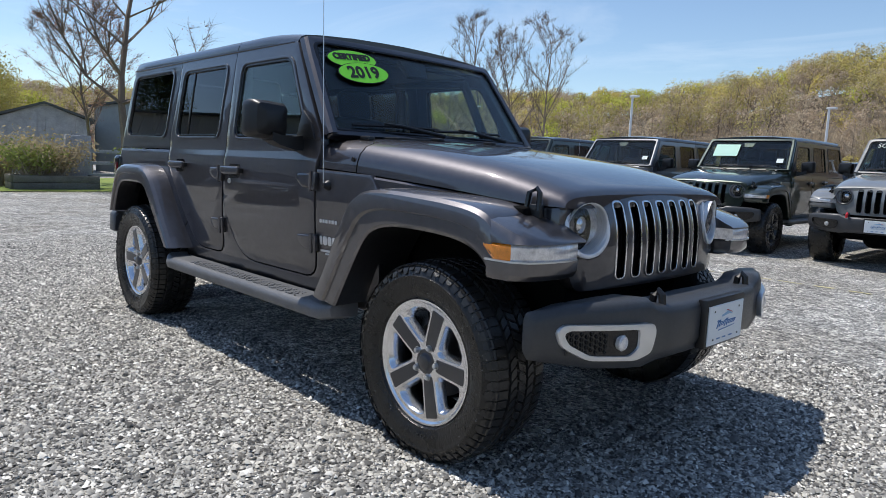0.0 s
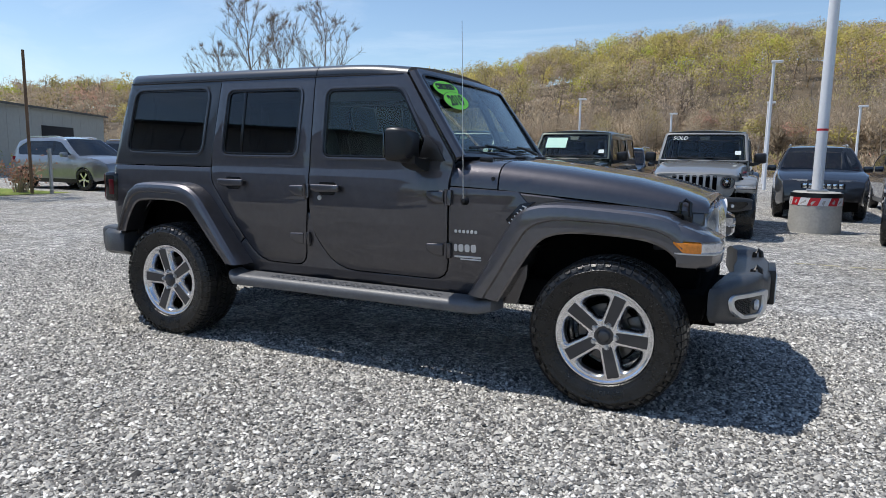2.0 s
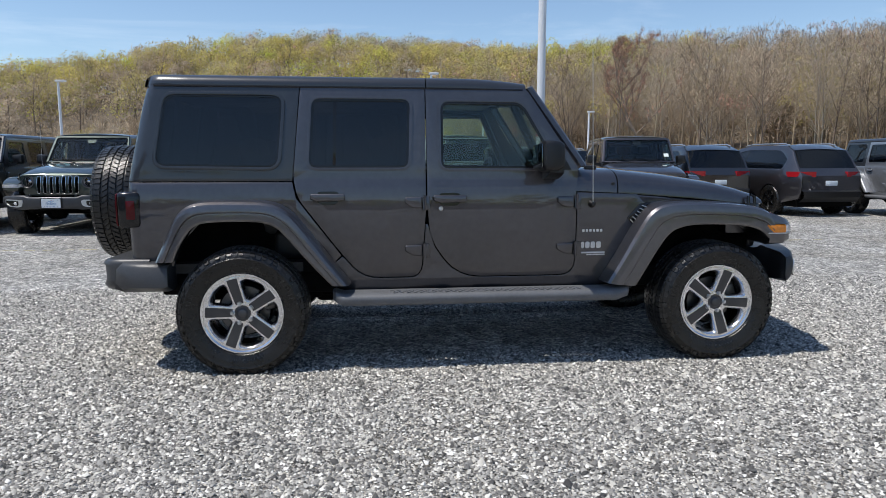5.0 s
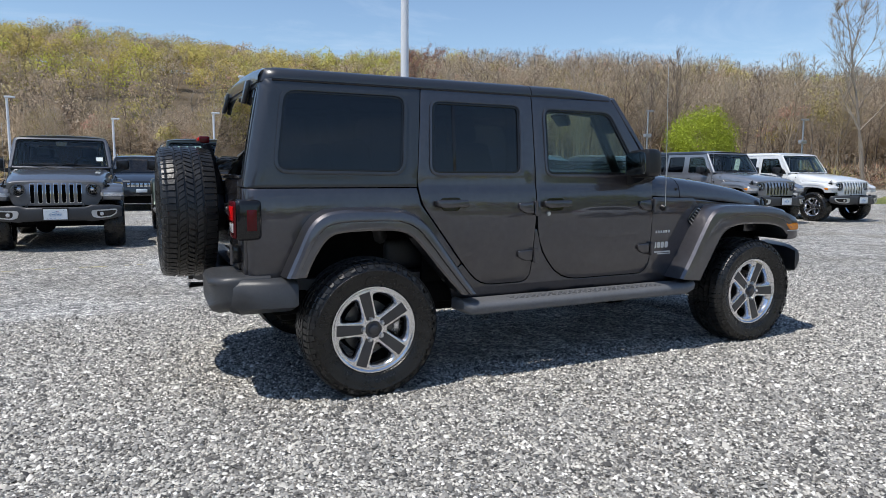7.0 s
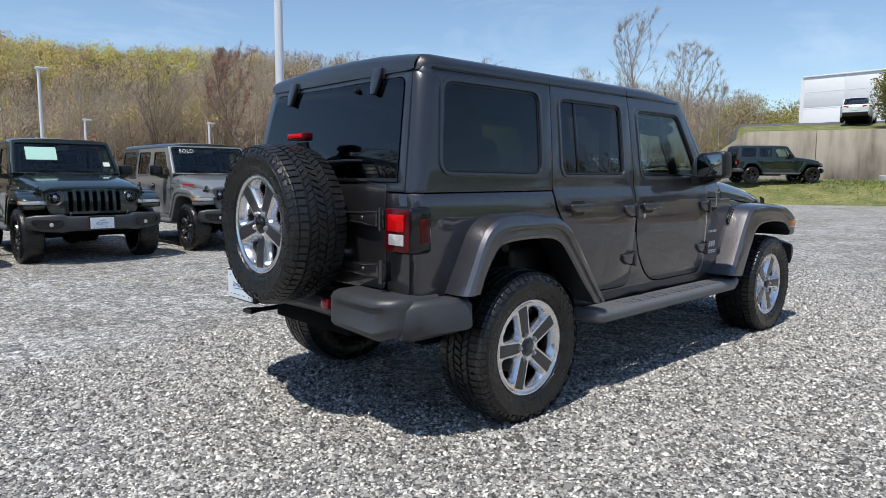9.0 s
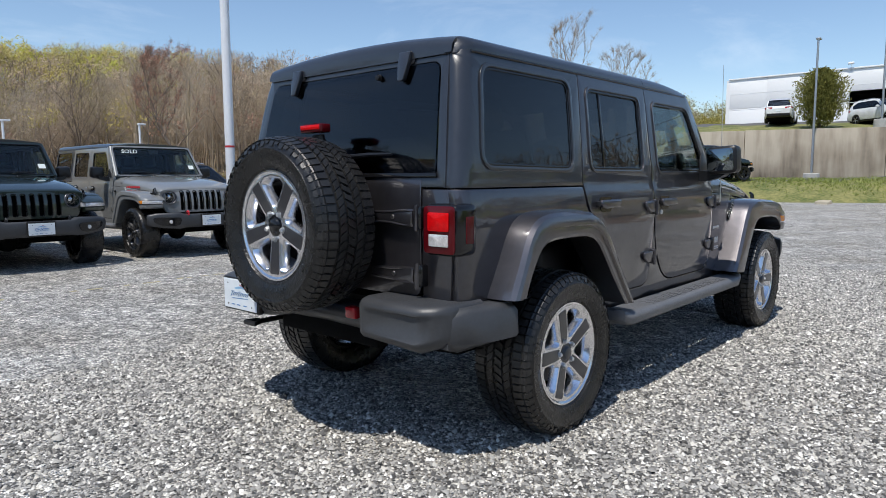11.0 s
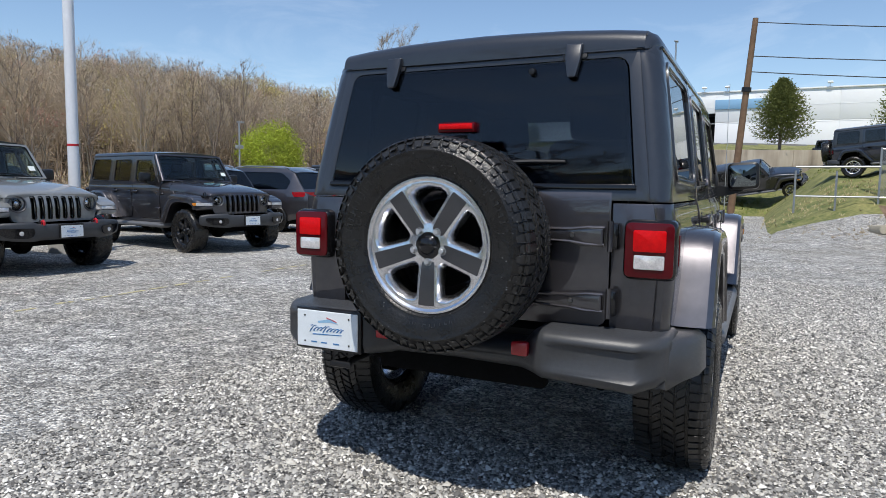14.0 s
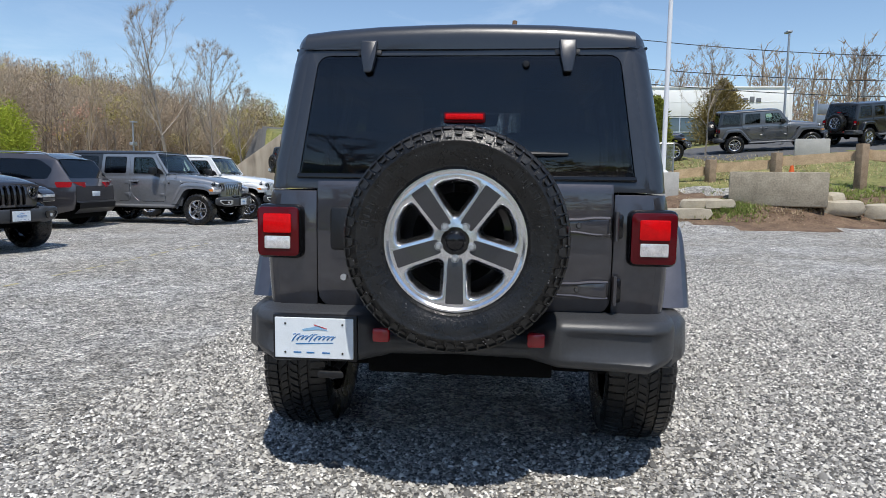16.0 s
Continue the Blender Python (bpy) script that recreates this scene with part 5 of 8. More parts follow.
    us = [-0.892, -0.882, -0.85, -0.78, -0.68, -0.58, -0.47, -0.43, -0.38, -0.2, 0, 0.2, 0.38, 0.43, 0.47, 0.58, 0.68, 0.78, 0.85, 0.882, 0.892]
    rings = []
    for u in us:
        a = abs(u)
        x = bumper_x(u)
        top = interp(a, (0, 0.38, 0.43, 0.47, 0.78, 0.882, 0.892), (0.672, 0.672, 0.684, 0.704, 0.694, 0.672, 0.650))
        low = interp(a, (0, 0.38, 0.47, 0.70, 0.882, 0.892), (0.470, 0.465, 0.452, 0.468, 0.505, 0.525))
        push = interp(a, (0, 0.38, 0.43, 0.47, 0.9), (0.0, 0.0, -0.015, -0.010, 0.0))
        back = interp(a, (0, 0.6, 0.9), (0.20, 0.16, 0.045))
        rings.append([(x - back, u, top - 0.01), (x - 0.03 + push, u, top), (x - 0.008 + push, u, top - 0.012), (x + push, u, top - 0.035), (x + push, u, low + 0.06), (x - 0.02 + push, u, low + 0.015), (x - 0.04, u, low), (x - back, u, low + 0.02)])
    fb = part("front_bumper", loft(rings), BUMPER, car, sharp=50)
    part("bumper_lower_valance", box(1.75, 2.06, -0.52, 0.52, 0.44, 0.52, 0.02), UNDER, fb)
    for s in (-1, 1):
        fbez = rounded([(0.485, 0.622), (0.812, 0.632), (0.832, 0.608), (0.816, 0.555), (0.735, 0.508), (0.56, 0.497), (0.490, 0.520), (0.470, 0.590)], 0.020, 3)
        fin = rounded([(0.548, 0.606), (0.795, 0.612), (0.812, 0.600), (0.798, 0.566), (0.728, 0.524), (0.585, 0.514), (0.548, 0.540)], 0.016, 3)
        on = lambda u, v, d: Vector((bumper_x(u) + 0.012 - d, s * u, v))
        cu = tuple(np.linspace(0.48, 0.85, 9))
        bz = part("fog_lamp_bezel", sheet(fbez, [fin], on, cu, (), 0.022, 0.006), SATIN if chrome else BLACK, fb)
        part("fog_lamp_recess", sheet(grown(fin, 0.004), [], lambda u, v, d: Vector((bumper_x(u) + 0.003 - d, s * u, v)), cu, (), 0.01, 0), GLOSSBLACK, bz)
        if full:
            bm = None
            for i in range(9):
                for j in range(4):
                    u, v = 0.672 + i * 0.016, 0.535 + j * 0.018 + (0.009 if i % 2 else 0)
                    bm = join(bm, moved(lathe([(0.004, 0.0), (0.0075, 0.0), (0.0075, 0.004), (0.004, 0.004)], "x", 6), Matrix.Translation((bumper_x(u) + 0.003, s * u, v))))
            tagged(part("fog_lamp_mesh", bm, BLACK, bz), kind="stuff")
        c = Vector((bumper_x(0.610) + 0.004, s * 0.612, 0.562))
        part("fog_lamp", moved(lathe([(0.026, -0.01), (0.028, 0.004), (0.022, 0.010), (0.0, 0.013)], "x", 24), Matrix.Translation(c)), CLEARLENS, bz)
        # tow hook
        part("tow_hook", tube([(2.155, s * 0.37, 0.66), (2.160, s * 0.37, 0.700), (2.176, s * 0.37, 0.716), (2.192, s * 0.37, 0.702), (2.196, s * 0.37, 0.660)], 0.014, 8), BLACK, fb)
    # plates
    pl = part("dealer_plate", box(2.272, 2.278, -0.155, 0.155, 0.492, 0.646, 0.002, 1), PLATEW, fb)
    plate_marks(pl, 2.2785, 0.0, 0.568, 1)
    part("plate_holder", box(2.235, 2.273, -0.17, 0.17, 0.482, 0.672, 0.006), BLACK, fb)
    # rear bumper
    rings = []
    ends = (0.27, 0.325, 0.37, 0.39, 0.42, 0.70, 0.73, 0.77, 0.80, 0.815)
    for u in [-q for q in reversed(ends)] + [0] + list(ends):
        a = abs(u)
        x = interp(a, (0, 0.27, 0.325, 0.37, 0.70, 0.77, 0.80, 0.815), (-2.255, -2.26, -2.30, -2.345, -2.355, -2.315, -2.275, -2.22))
        top = interp(a, (0, 0.27, 0.33, 0.37, 0.80, 0.815), (0.62, 0.625, 0.690, 0.705, 0.705, 0.690))
        low = interp(a, (0, 0.30, 0.70, 0.815), (0.525, 0.520, 0.505, 0.545))
        dip = interp(a, (0.39, 0.43, 0.72, 0.77), (0.0, 0.015, 0.015, 0.0))
        rings.append([(-2.05, u, top), (x + 0.05, u, top), (x + 0.015, u, top - 0.010), (x, u, top - 0.030), (x, u, top - 0.040), (x + dip, u, top - 0.050), (x + dip, u, low + 0.058), (x, u, low + 0.044), (x + 0.002, u, low + 0.034), (x + 0.02, u, low + 0.012), (x + 0.05, u, low), (-2.05, u, low + 0.01)])
    rb = part("rear_bumper", loft(rings), BUMPER, car, sharp=46)
    for s in (-1, 1):
        wing = [[(x, s * y, z) for y, z in ((0.70, 0.690 - d), (0.815 + o, 0.690 - d), (0.845 + o, 0.665 - d), (0.850 + o, 0.545 + d), (0.80, 0.505 + d), (0.70, 0.505 + d))] for x, o, d in ((-2.26, -0.05, 0.02), (-2.20, 0.0, 0.0), (-2.08, 0.045, 0.0), (-1.95, 0.06, 0.0), (-1.925, 0.055, 0.01))]
        part("bumper_end", loft(wing), BUMPER, rb, sharp=50)
        part("reflector", box(-2.335, -2.295, s * 0.258 if s > 0 else -0.325, s * 0.325 if s > 0 else -0.258, 0.596, 0.650, 0.010), REFLEXRED, rb)
    rp = part("dealer_plate", box(-2.368, -2.362, 0.388, 0.690, 0.535, 0.690, 0.002, 1), PLATEW, rb)
    plate_marks(rp, -2.3685, 0.539, 0.612, -1)
    part("plate_holder", box(-2.362, -2.33, 0.375, 0.70, 0.525, 0.70, 0.006), BLACK, rb)
    part("tow_hook", tube([(-2.05, 0.48, 0.47), (-2.28, 0.48, 0.47), (-2.35, 0.44, 0.47), (-2.35, 0.52, 0.47), (-2.28, 0.50, 0.47)], 0.014, 8), BLACK, rb)
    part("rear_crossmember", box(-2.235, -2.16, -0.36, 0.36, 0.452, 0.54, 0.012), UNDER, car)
    # brake lamp above the spare
    stop = part("high_stop_lamp", box(-2.31, -2.25, -0.088, 0.066, 1.418, 1.458, 0.008), REDDARK, car)
    part("stop_strip", box(-2.314, -2.30, -0.080, 0.058, 1.430, 1.452, 0.004), REDLENS, stop)
    part("stop_lamp_arm", tube([(-2.20, -0.01, 1.10), (-2.25, -0.01, 1.34), (-2.265, -0.01, 1.41)], [0.05, 0.035, 0.03], 10), BLACK, car)
    part("spare_carrier", moved(lathe([(0.0, 0.0), (0.12, 0.0), (0.14, 0.06), (0.12, 0.14), (0.0, 0.14)], "x", 24), Matrix.Translation((-2.32, 0.0, 1.004))), BLACK, car)
    # wheels
    tyre_z = HUB_Z
    for x, s, t in ((AXLE, -1, spokes[0]), (-AXLE, -1, spokes[1]), (AXLE, 1, 20), (-AXLE, 1, 50)):
        m = pose(x, s * TRACK, tyre_z, 0, 0, 0 if s < 0 else 180)
        wheel(car, "wheel", m, t, rims[0], rims[1], True if full else chunky, chunky)
    wheel(car, "spare_wheel", pose(-2.505, 0.0, 1.004, 0, 0, -90), -90, rims[0], rims[1], full or chunky, chunky)
    # cabin
    part("dashboard", box(0.28, 0.60, -0.66, 0.66, 0.95, 1.20, 0.05, 3), SEATM, car)
    for y in (-0.37, 0.37):
        for x, nm in ((-0.28, "front_seat"), (-1.10, "rear_seat")):
            bm = box(x - 0.25, x + 0.25, y - 0.25, y + 0.25, 0.66, 0.86, 0.05, 3)
            bm = join(bm, moved(box(-0.07, 0.07, -0.24, 0.24, 0.0, 0.66, 0.06, 3), pose(x - 0.24, y, 0.80, 0, -14, 0)))
            bm = join(bm, moved(box(-0.05, 0.05, -0.13, 0.13, 0.66, 0.86, 0.04, 3), pose(x - 0.24, y, 0.80, 0, -14, 0)))
            part(nm, bm, SEATM, car)
    ring = [(0.16 * math.cos(a) * 0.35, 0.19 * math.sin(a), 0.19 * math.cos(a)) for a in np.linspace(0, 2 * math.pi, 25)]
    part("steering_wheel", moved(tube(ring, 0.016, 8), pose(0.17, 0.38, 1.12)), SEATM, car)
    for s in (-1, 1):
        part("roll_bar", tube([(-0.46, s * 0.62, 0.9), (-0.46, s * 0.61, 1.62), (-0.50, s * 0.58, 1.70), (-1.9, s * 0.58, 1.68), (-2.0, s * 0.60, 1.1)], 0.035, 10), SEATM, car)
        part("roll_bar", tube([(0.42, s * 0.64, 1.2), (0.20, s * 0.59, 1.66), (-0.46, s * 0.58, 1.70)], 0.032, 10), SEATM, car)
    part("headliner", box(-2.0, 0.2, -0.60, 0.60, 1.70, 1.712, 0.0), SEATM, car)
    part("cargo_floor", box(-2.1, 0.5, -0.72, 0.72, 0.60, 0.66, 0.0), SEATM, car)
    # aerial
    ay = -(waist(0.684, 1.03))
    an = part("aerial_base", moved(lathe([(0.0, -0.030), (0.012, -0.028), (0.016, -0.016), (0.024, -0.006), (0.026, 0.004), (0.0, 0.006)], "y", 20), Matrix.Translation((0.684, ay, 1.018))), BLACK, car)
    part("aerial_mast", tube([(0.684, ay - 0.024, 1.02), (0.676, ay - 0.024, 1.30), (0.655, ay - 0.022, 1.98)], [0.0032, 0.0024, 0.0018], 6), SATIN, an)
    return car


def plate_marks(plate, x, y, z, s):
    """The dealer's sign on a plate, as plain strokes and bars."""
    at = lambda u, v, d: Vector((x + s * d, y + s * u, z + v))
    # the script as linked loops of a thin pen line
    pen = [(-0.085 + 0.165 * k / 60 + 0.008 * math.sin(k * 1.05), 0.002 + (0.016 if k < 10 or 24 < k < 34 else 0.008) * math.sin(k * 1.05 + 0.8)) for k in range(61)]
    part("blue_pen_script", tube([at(u + 0.35 * v, v, 0.0) for u, v in pen], 0.0017, 4), INKBLUE, plate)
    part("blue_underline", prism([(-0.07, -0.020), (0.075, -0.014), (0.075, -0.0165), (-0.07, -0.024)], at, 0.0, 0.0008, 0), INKBLUE, plate)
    part("pale_emblem", prism([(-0.045, 0.035), (0.02, 0.048), (0.055, 0.030), (0.02, 0.034), (-0.04, 0.028)], at, 0.0, 0.0008, 0), INKLIGHT, plate)
    part("red_stripe", prism([(0.0, 0.050), (0.05, 0.036), (0.05, 0.040), (0.0, 0.054)], at, 0.0, 0.0008, 0), INKRED, plate)
    for u in (-0.06, -0.01, 0.05):
        part("caption_bar", prism([(u - 0.018, -0.052), (u + 0.012, -0.052), (u + 0.012, -0.057), (u - 0.018, -0.057)], at, 0.0, 0.0008, 0), INKBLUE, plate)
    for u in (-0.11, 0.11):
        for v in (-0.055, 0.055):
            part("plate_screw", prism([(u + 0.004 * math.cos(a), v + 0.004 * math.sin(a)) for a in np.linspace(0, 5.5, 8)], at, 0.0, 0.002, 0), INKBLACK, plate)


subject = off_road_suv("dark grey metallic four-door off-road SUV with tinted windows on gravel", GREY, flare_mat=GREYFLARE)
# badges on the cowl side: plain bars in their places
def badge_bars(z, x0, widths, height, gap):
    x = x0
    for w in widths:
        part("badge", prism(rounded([(x, z + height / 2), (x + w, z + height / 2), (x + w, z - height / 2), (x, z - height / 2)], height * 0.25, 2), side_place(-1, 0.003), 0.0, 0.004, 0.001, 1), BADGE, subject)
        x += w + gap


badge_bars(0.846, 0.625, (0.016, 0.015, 0.017, 0.015, 0.017, 0.016), 0.018, 0.008)
badge_bars(0.752, 0.622, (0.020, 0.030, 0.030, 0.032), 0.044, 0.007)
badge_bars(0.702, 0.624, (0.16,), 0.011, 0.0)
badge_bars(0.688, 0.660, (0.125,), 0.008, 0.0)


# windscreen stickers
def screen_point(u, v, out=0.0):
    x, z = 0.640 - 0.345 * v, 1.262 + 0.505 * v
    return Vector((x + 0.045 * (1 - (u / 0.75) ** 2) + 0.004 + out * 0.82, u, z + out * 0.57))


def on_screen(u, v, roll=0.0, out=0.0):
    """A pose with x across the glass and y up it."""
    c = screen_point(u, v, out)
    right = (screen_point(u + 0.02, v, out) - screen_point(u - 0.02, v, out)).normalized()
    up = (screen_point(u, v + 0.02, out) - screen_point(u, v - 0.02, out)).normalized()
    nrm = right.cross(up).normalized()
    up = nrm.cross(right)
    return Matrix.Translation(c) @ Matrix((right, up, nrm)).transposed().to_4x4() @ pose(0, 0, 0, 0, 0, roll)


def oval_sticker(u, v, w, h, text, size, roll, out):
    disc = [(w * math.cos(a), h * math.sin(a)) for a in np.linspace(0, 2 * math.pi, 40, endpoint=False)]
    m = on_screen(u, v, roll, out)
    st = part("year_sticker", prism(disc, lambda a, b, d: m @ Vector((a, b, d)), 0.0, 0.001, 0), STICKER, subject, "lime green oval sticker with black writing")
    part("sticker_edge", prism([(p * 1.04, q * 1.05) for p, q in disc], lambda a, b, d: m @ Vector((a, b, d - 0.0008)), 0.0, 0.001, 0), INKBLACK, st)
    lettering(text, size, "sticker_writing", INKBLACK, st, m @ Matrix.Translation((0, 0.012 if len(text) > 4 else 0, 0.0018)), bold=0.0035)


oval_sticker(-0.458, 0.800, 0.150, 0.056, "CERTIFIED", 0.050, 4, 0.0012)
oval_sticker(-0.418, 0.660, 0.158, 0.064, "2019", 0.100, 6, 0.0032)

# ---- terrain: one sheet to the horizon ----
RIDGE_AZ = (-180, -90, -40, 0, 20, 30, 45, 60, 66, 70, 78, 84, 93, 100, 107, 114, 120, 130, 140, 150, 165, 180)
RIDGE_EL = (4.0, 5.0, 3.0, 0.5, 3.4, 6.4, 8.6, 9.4, 9.3, 9.1, 9.1, 9.5, 9.9, 9.5, 8.3, 6.7, 6.9, 6.6, 6.1, 5.4, 4.9, 4.6)
RIDGE_R = 230.0


def land(x, y):
    """The height of the ground sheet."""
    r = math.hypot(x, y)
    if r < 70:
        return 0.0
    el = interp(math.degrees(math.atan2(y, x)), RIDGE_AZ, RIDGE_EL)
    top = max(0.0, RIDGE_R * math.tan(radians(el)) - 9.0)
    f = min(1.0, (r - 70) / (RIDGE_R - 70))
    f = f * f * (3 - 2 * f)
    lump = 3.0 * noise.noise((x * 0.012, y * 0.012, 0.3)) * f
    far = 1.0 if r < RIDGE_R else max(0.0, 1 - (r - RIDGE_R) / 500)
    return (top * f + lump) * far


rings_r = [0, 4, 9, 16, 26, 40, 55, 62, 70, 80, 92, 105, 120, 135, 150, 165, 180, 195, 210, 222, 232, 245, 270, 320, 420, 600, 900, 1600]
verts, faces, N = [(0, 0, 0)], [], 144
for r in rings_r[1:]:
    for k in range(N):
        a = 2 * math.pi * k / N
        x, y = r * math.cos(a), r * math.sin(a)
        verts.append((x, y, land(x, y)))
for k in range(N):
    faces.append((0, 1 + k, 1 + (k + 1) % N))
for i in range(len(rings_r) - 2):
    a0, b0 = 1 + i * N, 1 + (i + 1) * N
    for k in range(N):
        faces.append((a0 + k, b0 + k, b0 + (k + 1) % N, a0 + (k + 1) % N))
ground = raw("ground", verts, faces, GRAVEL, smooth=True)
tagged(ground, "pale grey crushed gravel lot running out to wooded hills", "ground", kind="structure")

# ---- loose stones over the lot near the walk ----
rng = np.random.default_rng(5)
near = rng.uniform((-6.2, -6.0), (5.6, 2.0), (520000, 2))
under = (np.abs(near[:, 0]) < 1.7) & (np.abs(near[:, 1]) < 0.55)
reach = np.hypot(near[:, 0] * 0.86, near[:, 1] + 0.6)
keep = ~under & (reach < rng.uniform(2.6, 5.6, len(near)))
px, py = near[keep].T
STONES = len(px)
size = rng.gamma(3.6, 0.00128, STONES) + 0.0034
base = np.array([(1, 0, 0), (0, 1, 0), (-1, 0, 0), (0, -1, 0), (0, 0, 1)], float)
tri = np.array([(0, 1, 4), (1, 2, 4), (2, 3, 4), (3, 0, 4)])
shape = np.repeat(base[None], STONES, 0) * (1 + rng.uniform(-0.3, 0.3, (STONES, 5, 1)))
shape[:, 4, :2] += rng.uniform(-0.55, 0.55, (STONES, 2))
shape *= np.stack([size * rng.uniform(0.85, 1.35, STONES), size * rng.uniform(0.75, 1.1, STONES), size * rng.uniform(0.6, 1.1, STONES)], -1)[:, None]
spin, tip = rng.uniform(0, 2 * np.pi, STONES), rng.normal(0, 0.25, STONES)
cs, sn = np.cos(tip)[:, None], np.sin(tip)[:, None]
sx, sz = shape[..., 0] * cs - shape[..., 2] * sn, shape[..., 0] * sn + shape[..., 2] * cs
cs, sn = np.cos(spin)[:, None], np.sin(spin)[:, None]
gx, gy = sx * cs - shape[..., 1] * sn, sx * sn + shape[..., 1] * cs
co = np.stack([gx + px[:, None], gy + py[:, None], sz + (size * 0.30)[:, None]], -1).reshape(-1, 3)
tri_mesh("gravel_stones", co, (tri[None] + 5 * np.arange(STONES)[:, None, None]).reshape(-1, 3), LOOSE, "loose angular grey and white crushed stones", "gravel")


# ---- other parked vehicles ----
def repaint(car, swaps):
    """Gives a copied vehicle other materials, on its objects alone."""
    for o in car.children_recursive:
        if o.type == "MESH" and o.material_slots and o.material_slots[0].material in swaps:
            to = swaps[o.material_slots[0].material]
            o.material_slots[0].link = "OBJECT"
            o.material_slots[0].material = to
    return car


FINE[0] = False
model = off_road_suv("steel grey four-door off-road SUV with bright trim", STEELP, full=False)
FINE[0] = True
model.matrix_basis = pose(-3.64, 9.35, 0, 0, 0, -90)
for o in model.children_recursive:
    if o.type == "MESH" and len(o.data.polygons) > 60 and not any(w in o.name for w in ("door", "panel", "bonnet", "hardtop", "moulding", "pillar", "fender", "tailgate", "nose", "roof", "cowl")):
        bm = bmesh.new()
        bm.from_mesh(o.data)
        bmesh.ops.dissolve_limit(bm, angle_limit=radians(0.7), verts=bm.verts, edges=bm.edges)
        bm.to_mesh(o.data)
        bm.free()
repaint(model, {LAMPRING: LAMPDARK})
BLACKOUT = {ALLOY: BLACKRIM, ALLOYDARK: BLACKRIM, CHROME: GLOSSBLACK, SATIN: GLOSSBLACK}


def parked(label, x, y, z, turn, paint_to, black=False, soft=False, extra=None):
    car = copy_thing(model, pose(x, y, z, 0, 0, turn))
    swaps = {STEELP: paint_to, LAMPRING: LAMPDARK}
    if black:
        swaps |= BLACKOUT
    swaps |= extra or {}
    tagged(repaint(car, swaps), label)
    return car


row_green = parked("dark green off-road SUV with a white sheet behind the windscreen", -1.25, 9.35, 0, -90, GREEN, True)
row_sold = parked("pale grey off-road SUV with white writing on the windscreen", 1.16, 9.40, 0, -90, STING, True)
row_dark = parked("dark grey off-road SUV on black wheels", 5.10, 9.40, 0, -101, GREY, True)
parked("blackish green off-road SUV with bright trim", -6.12, 9.35, 0, -90, GREEN)
parked("black off-road SUV in the row", -8.45, 9.35, 0, -90, BLACKP)
parked("dark grey off-road SUV at the row's end", -10.75, 9.35, 0, -90, GREY)
parked("silver off-road SUV on bright wheels", 11.95, 8.85, 0, -94, SILVER)
parked("white off-road SUV beside a silver one", 14.6, 8.7, 0, -92, WHITE, extra={HARDTOP: WHITE})

